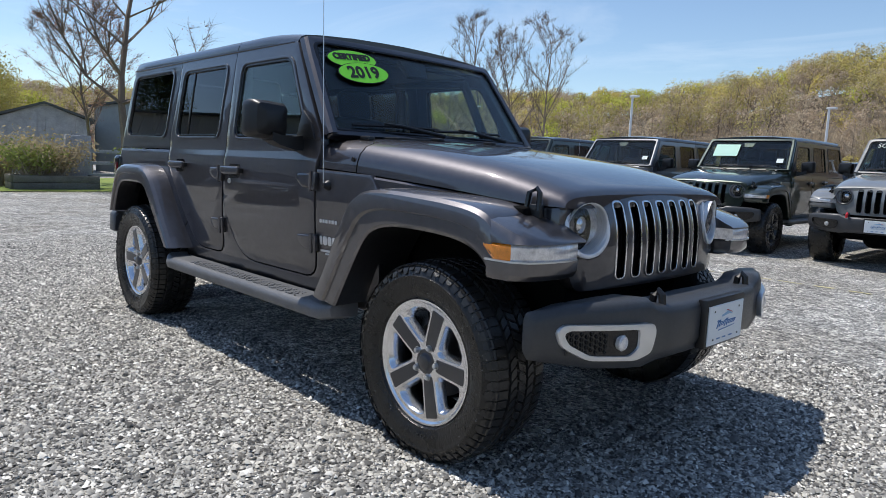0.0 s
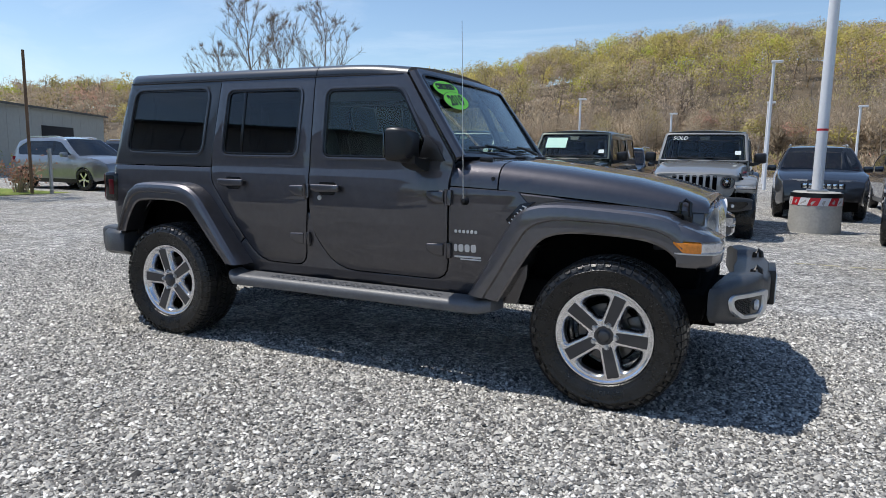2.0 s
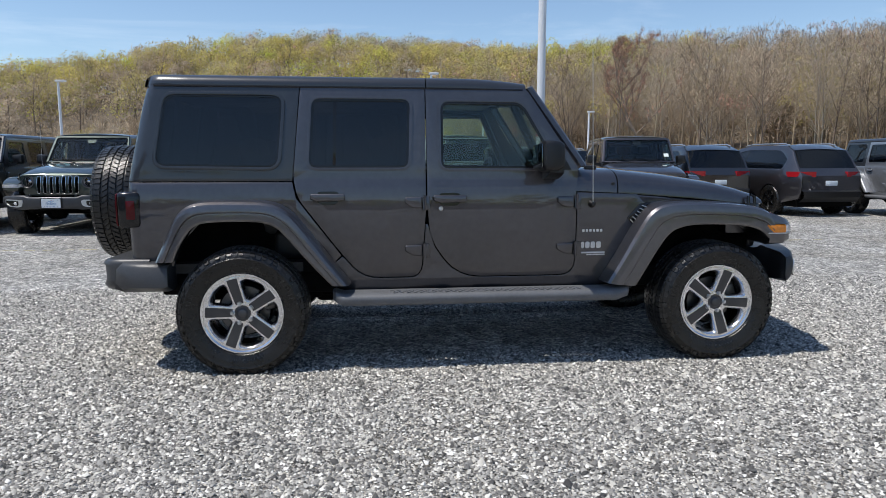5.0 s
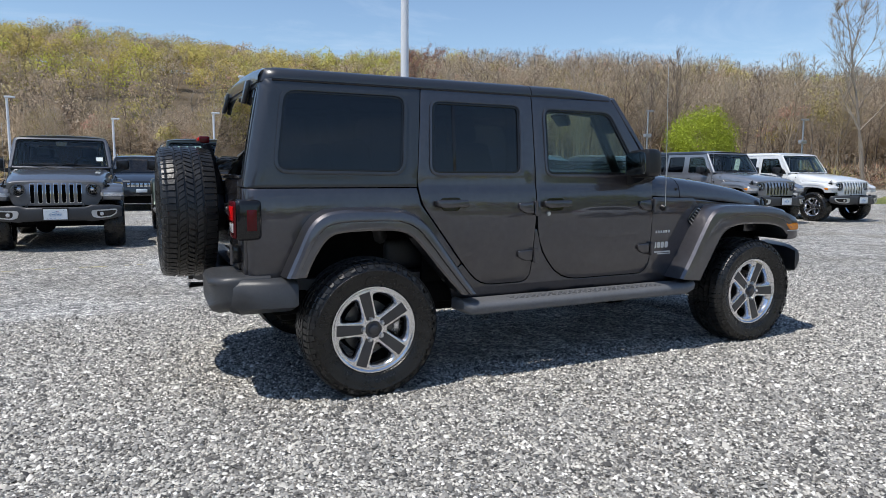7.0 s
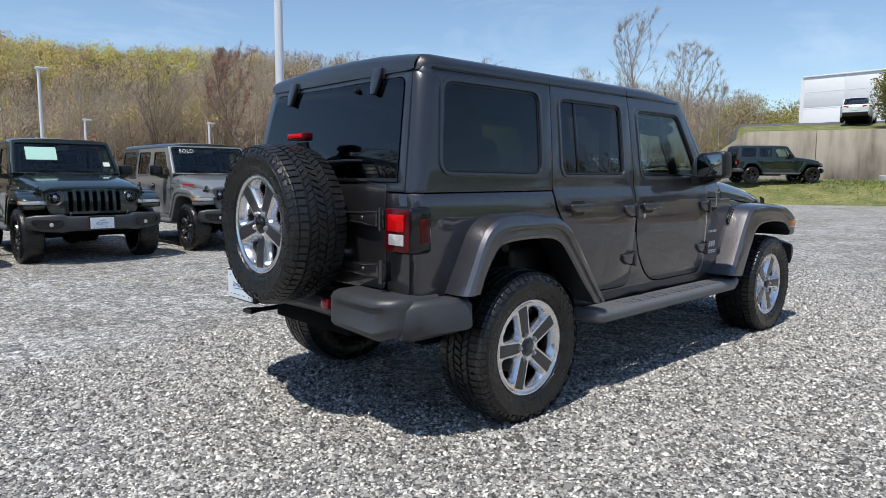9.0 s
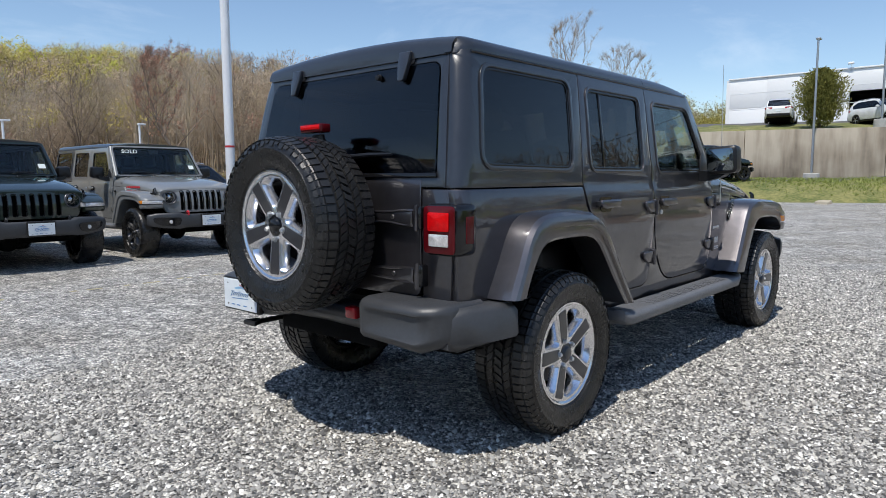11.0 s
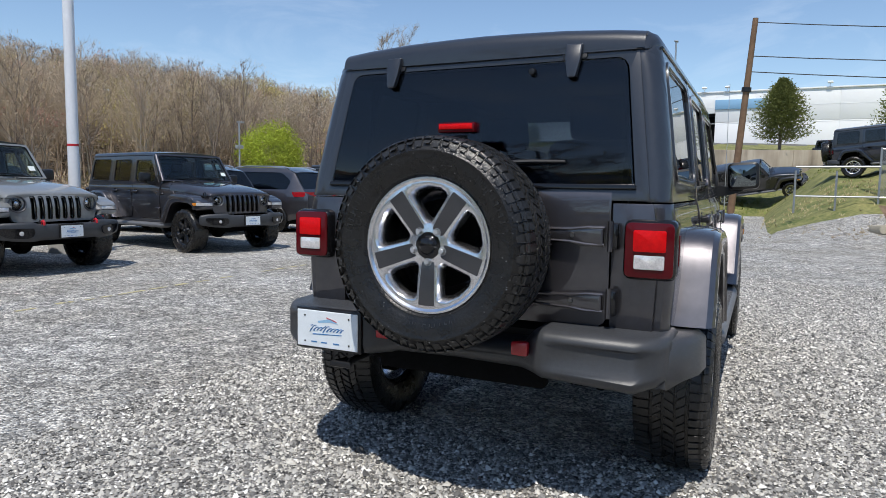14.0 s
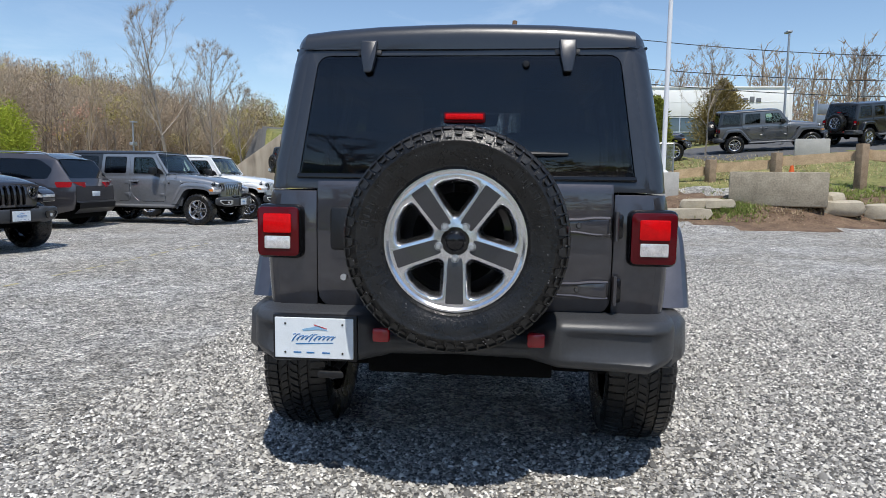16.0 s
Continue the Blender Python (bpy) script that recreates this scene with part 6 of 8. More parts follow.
# ---- crossovers ----
def crossover(label, body, at, group="parked crossovers"):
    """A rounded five-door crossover: x ahead, origin on the ground midway between the axles."""
    car = thing("crossover", label, "car", group, at=at)
    zs, ys = (0.25, 0.45, 0.70, 0.90, 1.00, 1.30, 1.55, 1.66), (0.86, 0.90, 0.925, 0.915, 0.89, 0.80, 0.70, 0.62)

    def half(x, z):
        y = interp(z, zs, ys)
        end = max(0.0, abs(x) - 1.75)
        return y - 0.45 * end**1.6

    side = lambda s, out=0.0: (lambda u, v, d: Vector((u, s * (half(u, v) + out - d), v)))
    arch = lambda c: [(c + 0.38 * math.cos(a), 0.36 + 0.38 * math.sin(a)) for a in np.linspace(math.pi, 0, 11)]
    outline = [(-2.22, 0.42)] + [(-1.74, 0.30)] + arch(-1.35) + [(-0.9, 0.26), (0.9, 0.26)] + arch(1.35) + [(1.80, 0.30), (2.24, 0.38), (2.28, 0.70), (2.20, 0.86), (1.95, 0.98), (1.10, 1.08), (0.30, 1.60), (-0.2, 1.67), (-1.55, 1.64), (-1.85, 1.52), (-2.15, 1.10), (-2.28, 0.95), (-2.28, 0.60)]
    windows = rounded([(0.78, 1.10), (0.20, 1.50), (-0.15, 1.555), (-1.45, 1.53), (-1.80, 1.32), (-1.70, 1.10)], [0.05, 0.1, 0.1, 0.12, 0.08, 0.05])
    cut = tuple(np.linspace(-2.2, 2.2, 12))
    zc = (0.45, 0.6, 0.75, 0.9, 1.0, 1.1, 1.3, 1.45, 1.55)
    for s in (-1, 1):
        sd = part("body_side", sheet(outline, [windows], side(s), cut, zc, 0.05, 0.012), body, car)
        part("side_glass", sheet(grown(windows, 0.01), [], side(s, -0.012), cut, zc, 0.004, 0), TINT, sd)
        part("window_pillar", sheet([(-0.20, 1.56), (-0.12, 1.56), (-0.10, 1.10), (-0.18, 1.10)], [], side(s, -0.006), (), (1.3,), 0.01, 0), GLOSSBLACK, sd)
        part("roof_rail", tube([(0.15, s * 0.60, 1.66), (-0.2, s * 0.61, 1.70), (-1.4, s * 0.60, 1.69), (-1.6, s * 0.59, 1.65)], 0.016, 8), SATIN, car)
        part("door_mirror", moved(box(-0.08, 0.08, -0.10, 0.10, -0.07, 0.07, 0.03), pose(0.62, s * 1.0, 1.12)), body, car)
        part("head_lamp", loft([[(x, s * y, z) for z in (0.80 + d, 0.90)] + [(x - 0.1, s * y, 0.90), (x - 0.1, s * y, 0.80 + d)] for x, y, d in ((2.25, 0.30, 0.03), (2.235, 0.50, 0.0), (2.13, 0.72, 0.0), (1.92, 0.88, 0.03))]), CLEARLENS, car)
        part("tail_lamp", loft([[(x, s * y, z) for z in (0.92, 1.04)] + [(x + 0.1, s * (y - 0.02), 1.04), (x + 0.1, s * (y - 0.02), 0.92)] for x, y in ((-2.29, 0.40), (-2.27, 0.60), (-2.20, 0.78), (-1.98, 0.885))]), REFLEXRED, car)
        part("cladding", sheet([(-0.95, 0.24), (0.95, 0.24), (0.95, 0.36), (-0.95, 0.36)], [], side(s, 0.012), cut, (), 0.03, 0.006), BLACK, car)
        for x in (-1.35, 1.35):
            w = thing("wheel", "", "")
            w.parent, w.matrix_basis = car, pose(x, s * 0.915, 0.36, 0, 0, 0 if s < 0 else 180)
            part("tyre", lathe([(0.23, 0.0), (0.28, -0.012), (0.335, -0.006), (0.365, 0.03), (0.368, 0.11), (0.365, 0.19), (0.33, 0.215), (0.23, 0.21)], "y", 36), RUBBER, w)
            part("rim", lathe([(0.235, 0.0), (0.215, 0.004), (0.21, 0.03), (0.05, 0.06), (0.0, 0.06)], "y", 36), UNDER, w)
            for k in range(5):
                part("spoke", moved(loft([[(r, y, -h), (r, y, h), (r, y + 0.03, h), (r, y + 0.03, -h)] for r, h, y in ((0.0, 0.03, 0.01), (0.12, 0.026, 0.0), (0.225, 0.04, -0.002))]), pose(0, 0, 0, 0, k * 72 + 18, 0)), ALLOY, w)
    # the skin across
    line = [(2.28, 0.42), (2.29, 0.70), (2.21, 0.86), (1.95, 0.985), (1.10, 1.085)]
    part("bonnet_and_nose", loft([[(x + 0.03 * (1 - (y / half(x, z)) ** 2), y, z + 0.03 * (1 - (y / half(x, z)) ** 2)) for y in np.linspace(-half(x, z) + 0.01, half(x, z) - 0.01, 9)] for x, z in line], closed=False), body, car)
    part("roof", loft([[(x, y, z + 0.03 * (1 - (y / half(x, z)) ** 2)) for y in np.linspace(-half(x, z) + 0.01, half(x, z) - 0.01, 9)] for x, z in ((0.28, 1.60), (-0.2, 1.67), (-0.9, 1.66), (-1.55, 1.64), (-1.86, 1.53))], closed=False), body, car)
    part("windscreen", loft([[(x + 0.05 * (1 - (y / half(x, z)) ** 2), y, z + 0.01) for y in np.linspace(-half(x, z) + 0.03, half(x, z) - 0.03, 9)] for x, z in ((1.06, 1.09), (0.68, 1.35), (0.29, 1.605))], closed=False), TINT, car)
    part("rear_glass", loft([[(x, y, z) for y in np.linspace(-half(x, z) + 0.05, half(x, z) - 0.05, 7)] for x, z in ((-1.86, 1.53), (-2.14, 1.12))], closed=False), TINT, car)
    part("tailgate", loft([[(x, y, z) for y in np.linspace(-half(x, z) + 0.01, half(x, z) - 0.01, 7)] for x, z in ((-2.14, 1.12), (-2.28, 0.95), (-2.28, 0.62))], closed=False), body, car)
    part("rear_bumper", loft([[(x, y, z) for y in np.linspace(-half(x, z), half(x, z), 9)] for x, z in ((-2.28, 0.62), (-2.34, 0.58), (-2.33, 0.45), (-2.22, 0.34))], closed=False), BLACK, car)
    gr = part("grille_surround", box(2.27, 2.315, -0.42, 0.42, 0.70, 0.83, 0.012), BLACK, car)
    for k in range(7):
        part("grille_slot", box(2.31, 2.322, (k - 3) * 0.115 - 0.045, (k - 3) * 0.115 + 0.045, 0.715, 0.815, 0.008), CHROME, gr)
    part("lower_intake", box(2.24, 2.30, -0.62, 0.62, 0.44, 0.54, 0.02), BLACK, car)
    part("number_plate", box(2.31, 2.32, -0.15, 0.15, 0.55, 0.65, 0.004), PLATEW, car)
    part("rear_number_plate", box(-2.30, -2.29, -0.15, 0.15, 0.72, 0.83, 0.004), PLATEW, car)
    part("underside", box(-2.1, 2.1, -0.72, 0.72, 0.22, 0.50, 0.03), UNDER, car)
    part("cabin_shadow_floor", box(-1.9, 1.0, -0.70, 0.70, 0.5, 0.95, 0.05), SEATM, car)
    return car


sv = crossover("silver crossover with roof rails on gravel", SILVER, pose(-18.4, 10.7, 0, 0, 0, 2))


def crossover_copy(label, body, m):
    return tagged(repaint(copy_thing(sv, m), {SILVER: body}), label)


crossover_copy("black crossover beside a silver one", BLACKP, pose(-19.0, 14.2, 0, 0, 0, 4))
crossover_copy("pale grey crossover behind a fence", SILVER, pose(-19.6, 17.6, 0, 0, 0, 4))
crossover_copy("black large crossover behind the lamp post", BLACKP, pose(3.35, 14.6, 0, 0, 0, -90))
crossover_copy("navy crossover in the second row", NAVY, pose(5.9, 17.2, 0, 0, 0, -90))
crossover_copy("black crossover in the second row, tail to the lot", BLACKP, pose(7.7, 12.6, 0, 0, 0, 90))
crossover_copy("dark grey crossover with roof rails, tail to the lot", GREY, pose(9.75, 11.6, 0, 0, 0, 92))
crossover_copy("dark blue crossover in the second row", NAVY, pose(0.6, 19.5, 0, 0, 0, -90))
crossover_copy("black crossover in the second row", BLACKP, pose(-2.2, 19.5, 0, 0, 0, -90))

# ---- the bank beside the lot: mulch, turf, drive, wall and upper lot ----
WALL_A, WALL_B = Vector((37.5, 14.6)), Vector((50.0, -13.0))
WALL_T = (WALL_B - WALL_A).normalized()
WALL_N = Vector((-WALL_T.y, WALL_T.x))


def past_wall(x, y):
    return (Vector((x, y)) - WALL_A).dot(WALL_N)


def bank(x, y):
    s1 = min(1.0, max(0.0, (-3.8 - y) / 1.2)) if x > 12 else 0.0
    edge = 13.2 + max(0.0, -8.0 - y) * 0.25 + max(0.0, y + 6.0) * 0.8
    a_low = interp(y, (-11, -8.5, -6), (1.0, 0.95, 0.85))
    a = interp(x - edge, (-1, 0, 0.7, 1.5, 4, 7, 10, 13, 16, 25), (-0.25, -0.03, 0.50, 0.82, 1.30, 1.80, 2.25, 2.55, 2.80, 3.3))
    a = (a * (1 + 0.035 * max(0.0, -9.0 - y)) if y > -30 else a * 1.73) * s1 * a_low - 0.2 * (1 - s1)
    d2 = x - (27.4 + (8.4 - y) * 0.45 if y > -1 else 31.6)
    b = interp(d2, (-1, 0, 1.2, 4.0, 6.0, 16), (-0.25, -0.03, 0.30, 0.90, 1.02, 1.10)) * interp(y, (-2, 5), (1.5, 1.0))
    b -= max(0.0, y - 13.0) * 0.5
    c = interp(x, (10, 12, 15.5, 17, 18, 25, 32, 40), (-0.25, -0.03, 0.42, 0.75, 1.0, 1.85, 2.2, 2.6)) if y < -1 else -0.3
    c = c * min(1.0, (-1 - y) / 2.5) if c > 0 else c
    z = max(a, b, c)
    p = past_wall(x, y)
    along = (Vector((x, y)) - WALL_A).dot(WALL_T)
    if along < -0.5 and x > 33:
        return -0.3
    if p > 1.6 and y > -16 and along > -0.5:
        z = max(z, 3.75 + min(1.5, p * 0.13))
    elif y <= -16:
        z = max(z, min(4.6, z + max(0.0, (x - 38)) * 0.14))
    return z + 0.05 * noise.noise((x * 0.7, y * 0.7, 0)) + 0.03 * noise.noise((x * 2.3, y * 2.3, 4))


xs, ys = np.concatenate([np.arange(11.5, 34, 0.5), np.arange(34, 90, 1.5)]), np.concatenate([np.arange(-60, -24, 2.0), np.arange(-24, 21, 0.5), np.arange(21, 34, 2.0)])
grid = [[(x, y, bank(x, y)) for x in xs] for y in ys]
zones = {"mulch": [], "turf": [], "paved": [], "drive": []}
for j in range(len(ys) - 1):
    for i in range(len(xs) - 1):
        q = [grid[j][i], grid[j][i + 1], grid[j + 1][i + 1], grid[j + 1][i]]
        if max(v[2] for v in q) < -0.12:
            continue
        cx, cy = (q[0][0] + q[2][0]) / 2, (q[0][1] + q[2][1]) / 2
        edge = 13.2 + max(0.0, -8.0 - cy) * 0.25 + max(0.0, cy + 6.0) * 0.8
        d2 = cx - (27.4 + (8.4 - cy) * 0.45 if cy > -1 else 31.6)
        if cx < edge + 2.6 + 0.8 * noise.noise((cx * 0.5, cy * 0.5, 2)) and cx > edge - 0.6 and cy < -4.1:
            zones["mulch"].append(q)
        elif cx < 16.6 + 0.5 * noise.noise((cx * 0.6, cy * 0.6, 9)) and cy < 1:
            zones["drive"].append(q)
        elif (past_wall(cx, cy) < 0 and d2 > 4.6 and cy > -3) or (cx - edge > 9.5 and cx - edge < 18.5 and cy < -8) or past_wall(cx, cy) > 9:
            zones["paved"].append(q)
        else:
            zones["turf"].append(q)
for nm, mt, lab in (("mulch", MULCH, "brown mulch bank at the gravel's edge"), ("turf", GRASS, "sparse spring turf on the slope"), ("paved", ASPHALT, "faded grey paved drive on the slope"), ("drive", GRAVEL, "pale gravel drive rising from the lot")):
    vs, fs, seen = [], [], {}
    for q in zones[nm]:
        f = []
        for v in q:
            k = (round(v[0], 3), round(v[1], 3))
            if k not in seen:
                seen[k] = len(vs)
                vs.append(v)
            f.append(seen[k])
        fs.append(f)
    tagged(raw({"mulch": "mulch_bank", "turf": "grass_slope", "paved": "upper_drive", "drive": "gravel_drive"}[nm], vs, fs, mt, smooth=True), lab, "ground", kind="structure")

# retaining wall
wl_ob = thing("retaining_wall", "stained tan concrete retaining wall", "wall", kind="structure")
length = (WALL_B - WALL_A).length
count = 8
for k in range(count):
    a, b = WALL_A + WALL_T * (length * k / count + 0.012), WALL_A + WALL_T * (length * (k + 1) / count - 0.012)
    mid = (a + b) / 2
    ang = math.degrees(math.atan2(WALL_T.y, WALL_T.x))
    h = 3.95 + 0.02 * (k % 3)
    bm = moved(box(-(b - a).length / 2, (b - a).length / 2, -0.2, 0.2, 0.2, h, 0.03), pose(mid.x, mid.y, 0, 0, 0, ang))
    part("wall_panel", bm, STAINED, wl_ob)
ramp_end = WALL_A - WALL_T * 4
bm = prism([(0, 0.0), (4.0, 0.0), (4.0, 3.9), (0, 0.9)], lambda u, v, d: Vector((ramp_end.x + WALL_T.x * u + WALL_N.x * d, ramp_end.y + WALL_T.y * u + WALL_N.y * d, v)), -0.2, 0.2, 0.02)
part("sloping_wall_end", bm, STAINED, wl_ob)

# white building on the upper lot
hall = thing("white_hall", "long white metal-clad dealership hall on the upper lot", "building")
HX, HB, HT = 57.0, 4.9, 9.5
for k in range(14):
    y1 = 18.2 - k * 3.05
    if k in (3, 4):
        part("wall_panel", box(HX, HX + 0.3, y1 - 3.046, y1, HB + 2.9, HT, 0.003), WALLW, hall)
    else:
        part("wall_panel", box(HX, HX + 0.3, y1 - 3.046, y1, HB + 2.12, HT, 0.01), WALLW, hall)
        if k < 9:
            part("wall_panel", box(HX, HX + 0.3, y1 - 3.046, y1, HB - 1.0, HB + 2.10, 0.01), WALLW, hall)
        else:
            part("shop_window", box(HX + 0.1, HX + 0.2, y1 - 3.0, y1 - 0.04, HB, HB + 2.1, 0.01), BLUEGLASS, hall)
            part("window_mullion", box(HX + 0.05, HX + 0.25, y1 - 3.05, y1 - 2.95, HB - 1, HB + 2.11, 0.01), SATIN, hall)
            part("window_transom", box(HX + 0.05, HX + 0.25, y1 - 3.0, y1, HB + 0.7, HB + 0.78, 0.005), SATIN, hall)
for z in (HT - 1.25, HT - 2.6):
    part("cladding_rail", box(HX - 0.012, HX, -24.4, 18.2, z, z + 0.04), WALLW, hall)
part("parapet_cap", box(HX - 0.1, HX + 0.4, -24.5, 18.3, HT, HT + 0.12, 0.02), WALLW, hall)
for y in (9.0, 6.0, 3.9, 2.1, -5.4):
    stalk = part("roof_lamp_stalk", tube([(HX + 0.15, y, HT + 0.1), (HX + 0.12, y, HT + 0.34), (HX - 0.02, y, HT + 0.42)], 0.03, 8), WALLW, hall)
    part("roof_lamp_head", moved(box(-0.20, 0.12, -0.20, 0.20, -0.07, 0.09, 0.04, 2), pose(HX - 0.12, y, HT + 0.44, 0, -18, 0)), WALLW, stalk)
part("side_wall", box(HX, HX + 30, 18.2, 18.5, HB - 1, HT), WALLW, hall)
part("side_wall", box(HX, HX + 30, -24.8, -24.5, HB - 1, HT), WALLW, hall)
part("rear_wall", box(HX + 30, HX + 30.3, -24.8, 18.5, HB - 1, HT), WALLW, hall)
part("roof", box(HX + 0.5, HX + 29.5, -24.8, 18.5, HT - 0.3, HT - 0.1), ROOFM, hall)
part("workshop_interior", box(HX + 6, HX + 6.2, 2, 12, HB - 1, HB + 3.2), DARKIN, hall)
part("workshop_floor", box(HX, HX + 6, 2, 12, HB - 0.6, HB - 0.5), DARKIN, hall)
for k in range(8):
    part("fascia_letter_block", box(HX - 0.06, HX, -18.2 - k * 0.56, -17.8 - k * 0.56, HB + 3.35, HB + 3.85 - 0.12 * (k % 2), 0.02), SIGNGREY, hall)
part("fascia_sign", box(HX - 0.1, HX, -1.0, 3.0, HB + 3.2, HB + 4.0, 0.02), INKLIGHT, hall)

# long grey-green shed-like building and the weathered shed, far beyond the lot's other edge
def gabled(name, label, mat, x, y, w, d, h, rise, turn, door=True):
    b = thing(name, label, "building", at=pose(x, y, 0, 0, 0, turn))
    n = max(4, int(w / 1.2))
    for k in range(n):
        x0 = -w / 2 + w * k / n
        part("cladding_sheet", box(x0 + 0.01, x0 + w / n - 0.01, -d / 2, -d / 2 + 0.12, 0, h, 0.01, 1), mat, b)
    part("rear_wall", box(-w / 2, w / 2, d / 2 - 0.12, d / 2, 0, h), mat, b)
    gable = [(-d / 2, 0), (d / 2, 0), (d / 2, h), (0, h + rise), (-d / 2, h)]
    for s in (-1, 1):
        part("gable_wall", prism(gable, lambda u, v, q: Vector((s * (w / 2 - q), u, v)), 0.0, 0.12), mat, b)
        part("roof_slope", loft([[(xx, s * (d / 2 + 0.25), h - 0.05), (xx, s * (d / 2 + 0.25), h + 0.07), (xx, 0, h + rise + 0.10), (xx, 0, h + rise)] for xx in (-w / 2 - 0.2, w / 2 + 0.2)]), ROOFM, b)
    if door:
        part("roller_door", box(-w * 0.05, w * 0.05 + 2.4, -d / 2 - 0.03, -d / 2, 0, 2.6, 0.02), DARKIN, b)
    return b


gabled("metal_building", "long low grey-green metal building with a dark door", WALLGREY, -37.5, 18.2, 16, 8, 3.5, 0.5, 122)
shed = gabled("weathered_shed", "small grey weathered board shed", OLDWOOD, -35.2, 6.5, 8, 3.6, 2.45, 0.68, -12.6, False)
for k in range(12):
    u = -1.65 + k * 0.30
    part("shed_board", box(4.0, 4.025, u - 0.142, u + 0.142, 0.02, 2.40 + 0.68 * (1 - abs(u) / 1.8)), OLDWOOD, shed)
part("dark_wall_vent", box(4.026, 4.06, 0.95, 1.55, 1.1, 1.8, 0.01), DARKIN, shed)
gabled("warehouse", "long dull grey warehouse behind the walk", WALLDULL, -21.6, -12.5, 26, 6, 5.0, 0.7, 168)


# ---- trees ----
def limbs(rnd, base, height, spread, levels, forks, thin=0.5, lean=0.0, girth=0.020):
    """Tapered limbs from the ground up: a list of (start, end, radius, radius)."""
    out, tips = [], []

    def grow(p, d, length, r, level):
        n = 3 if level == 0 else 2
        for i in range(n):
            e = p + d * (length / n)
            d2 = (d + Vector((rnd.gauss(0, 0.10), rnd.gauss(0, 0.10), 0.05 if level else 0.0))).normalized()
            r2 = r * (0.86 if level == 0 else 0.75)
            out.append((p, e, r, r2))
            if level and i == 0 and level < levels and rnd.random() < 0.8:
                side = (d + Vector((rnd.gauss(0, 1), rnd.gauss(0, 1), rnd.gauss(0.2, 0.4))).normalized() * spread).normalized()
                grow(e, side, length * 0.62, r2 * 0.55, level + 1)
            p, d, r = e, d2, r2
        if level < levels:
            for _ in range(forks if level else forks + 1):
                side = (d + Vector((rnd.gauss(0, 1), rnd.gauss(0, 1), rnd.gauss(0.15, 0.35))).normalized() * spread).normalized()
                grow(p, side, length * rnd.uniform(0.58, 0.82), r * thin * rnd.uniform(0.9, 1.25), level + 1)
        else:
            tips.append(p)

    grow(Vector(base), Vector((rnd.gauss(lean, 0.05), rnd.gauss(0, 0.05), 1)).normalized(), height * 0.34, height * girth, 0)
    return out, tips


def limb_mesh(segments, n=4):
    vs, fs = [], []
    for a, b, r, q in segments:
        d = (b - a).normalized()
        side = d.cross(Vector((0, 0, 1)) if abs(d.z) < 0.9 else Vector((1, 0, 0))).normalized()
        up = side.cross(d)
        k0 = len(vs)
        for p, rr in ((a, r), (b, q)):
            for k in range(n):
                t = 2 * math.pi * k / n
                vs.append(p + (side * math.cos(t) + up * math.sin(t)) * rr)
        for k in range(n):
            j = (k + 1) % n
            fs.append((k0 + k, k0 + j, k0 + n + j, k0 + n + k))
    return vs, fs


def leaf_mesh(rnd, points, count, spread, size, vs, fs):
    """Small leaf clumps of two crossed, folded blades round the points."""
    for p in points:
        for _ in range(count):
            c = p + Vector((rnd.gauss(0, spread), rnd.gauss(0, spread), rnd.gauss(0, spread)))
            u = Vector((rnd.gauss(0, 1), rnd.gauss(0, 1), rnd.gauss(0, 1))).normalized()
            w = u.cross(Vector((rnd.gauss(0, 1), rnd.gauss(0, 1), rnd.gauss(0, 1)))).normalized()
            s = size * rnd.uniform(0.6, 1.4)
            k = len(vs)
            vs.extend((c - u * s, c + w * s * 0.5, c + u * s, c - w * s * 0.5))
            fs.append((k, k + 1, k + 2, k + 3))


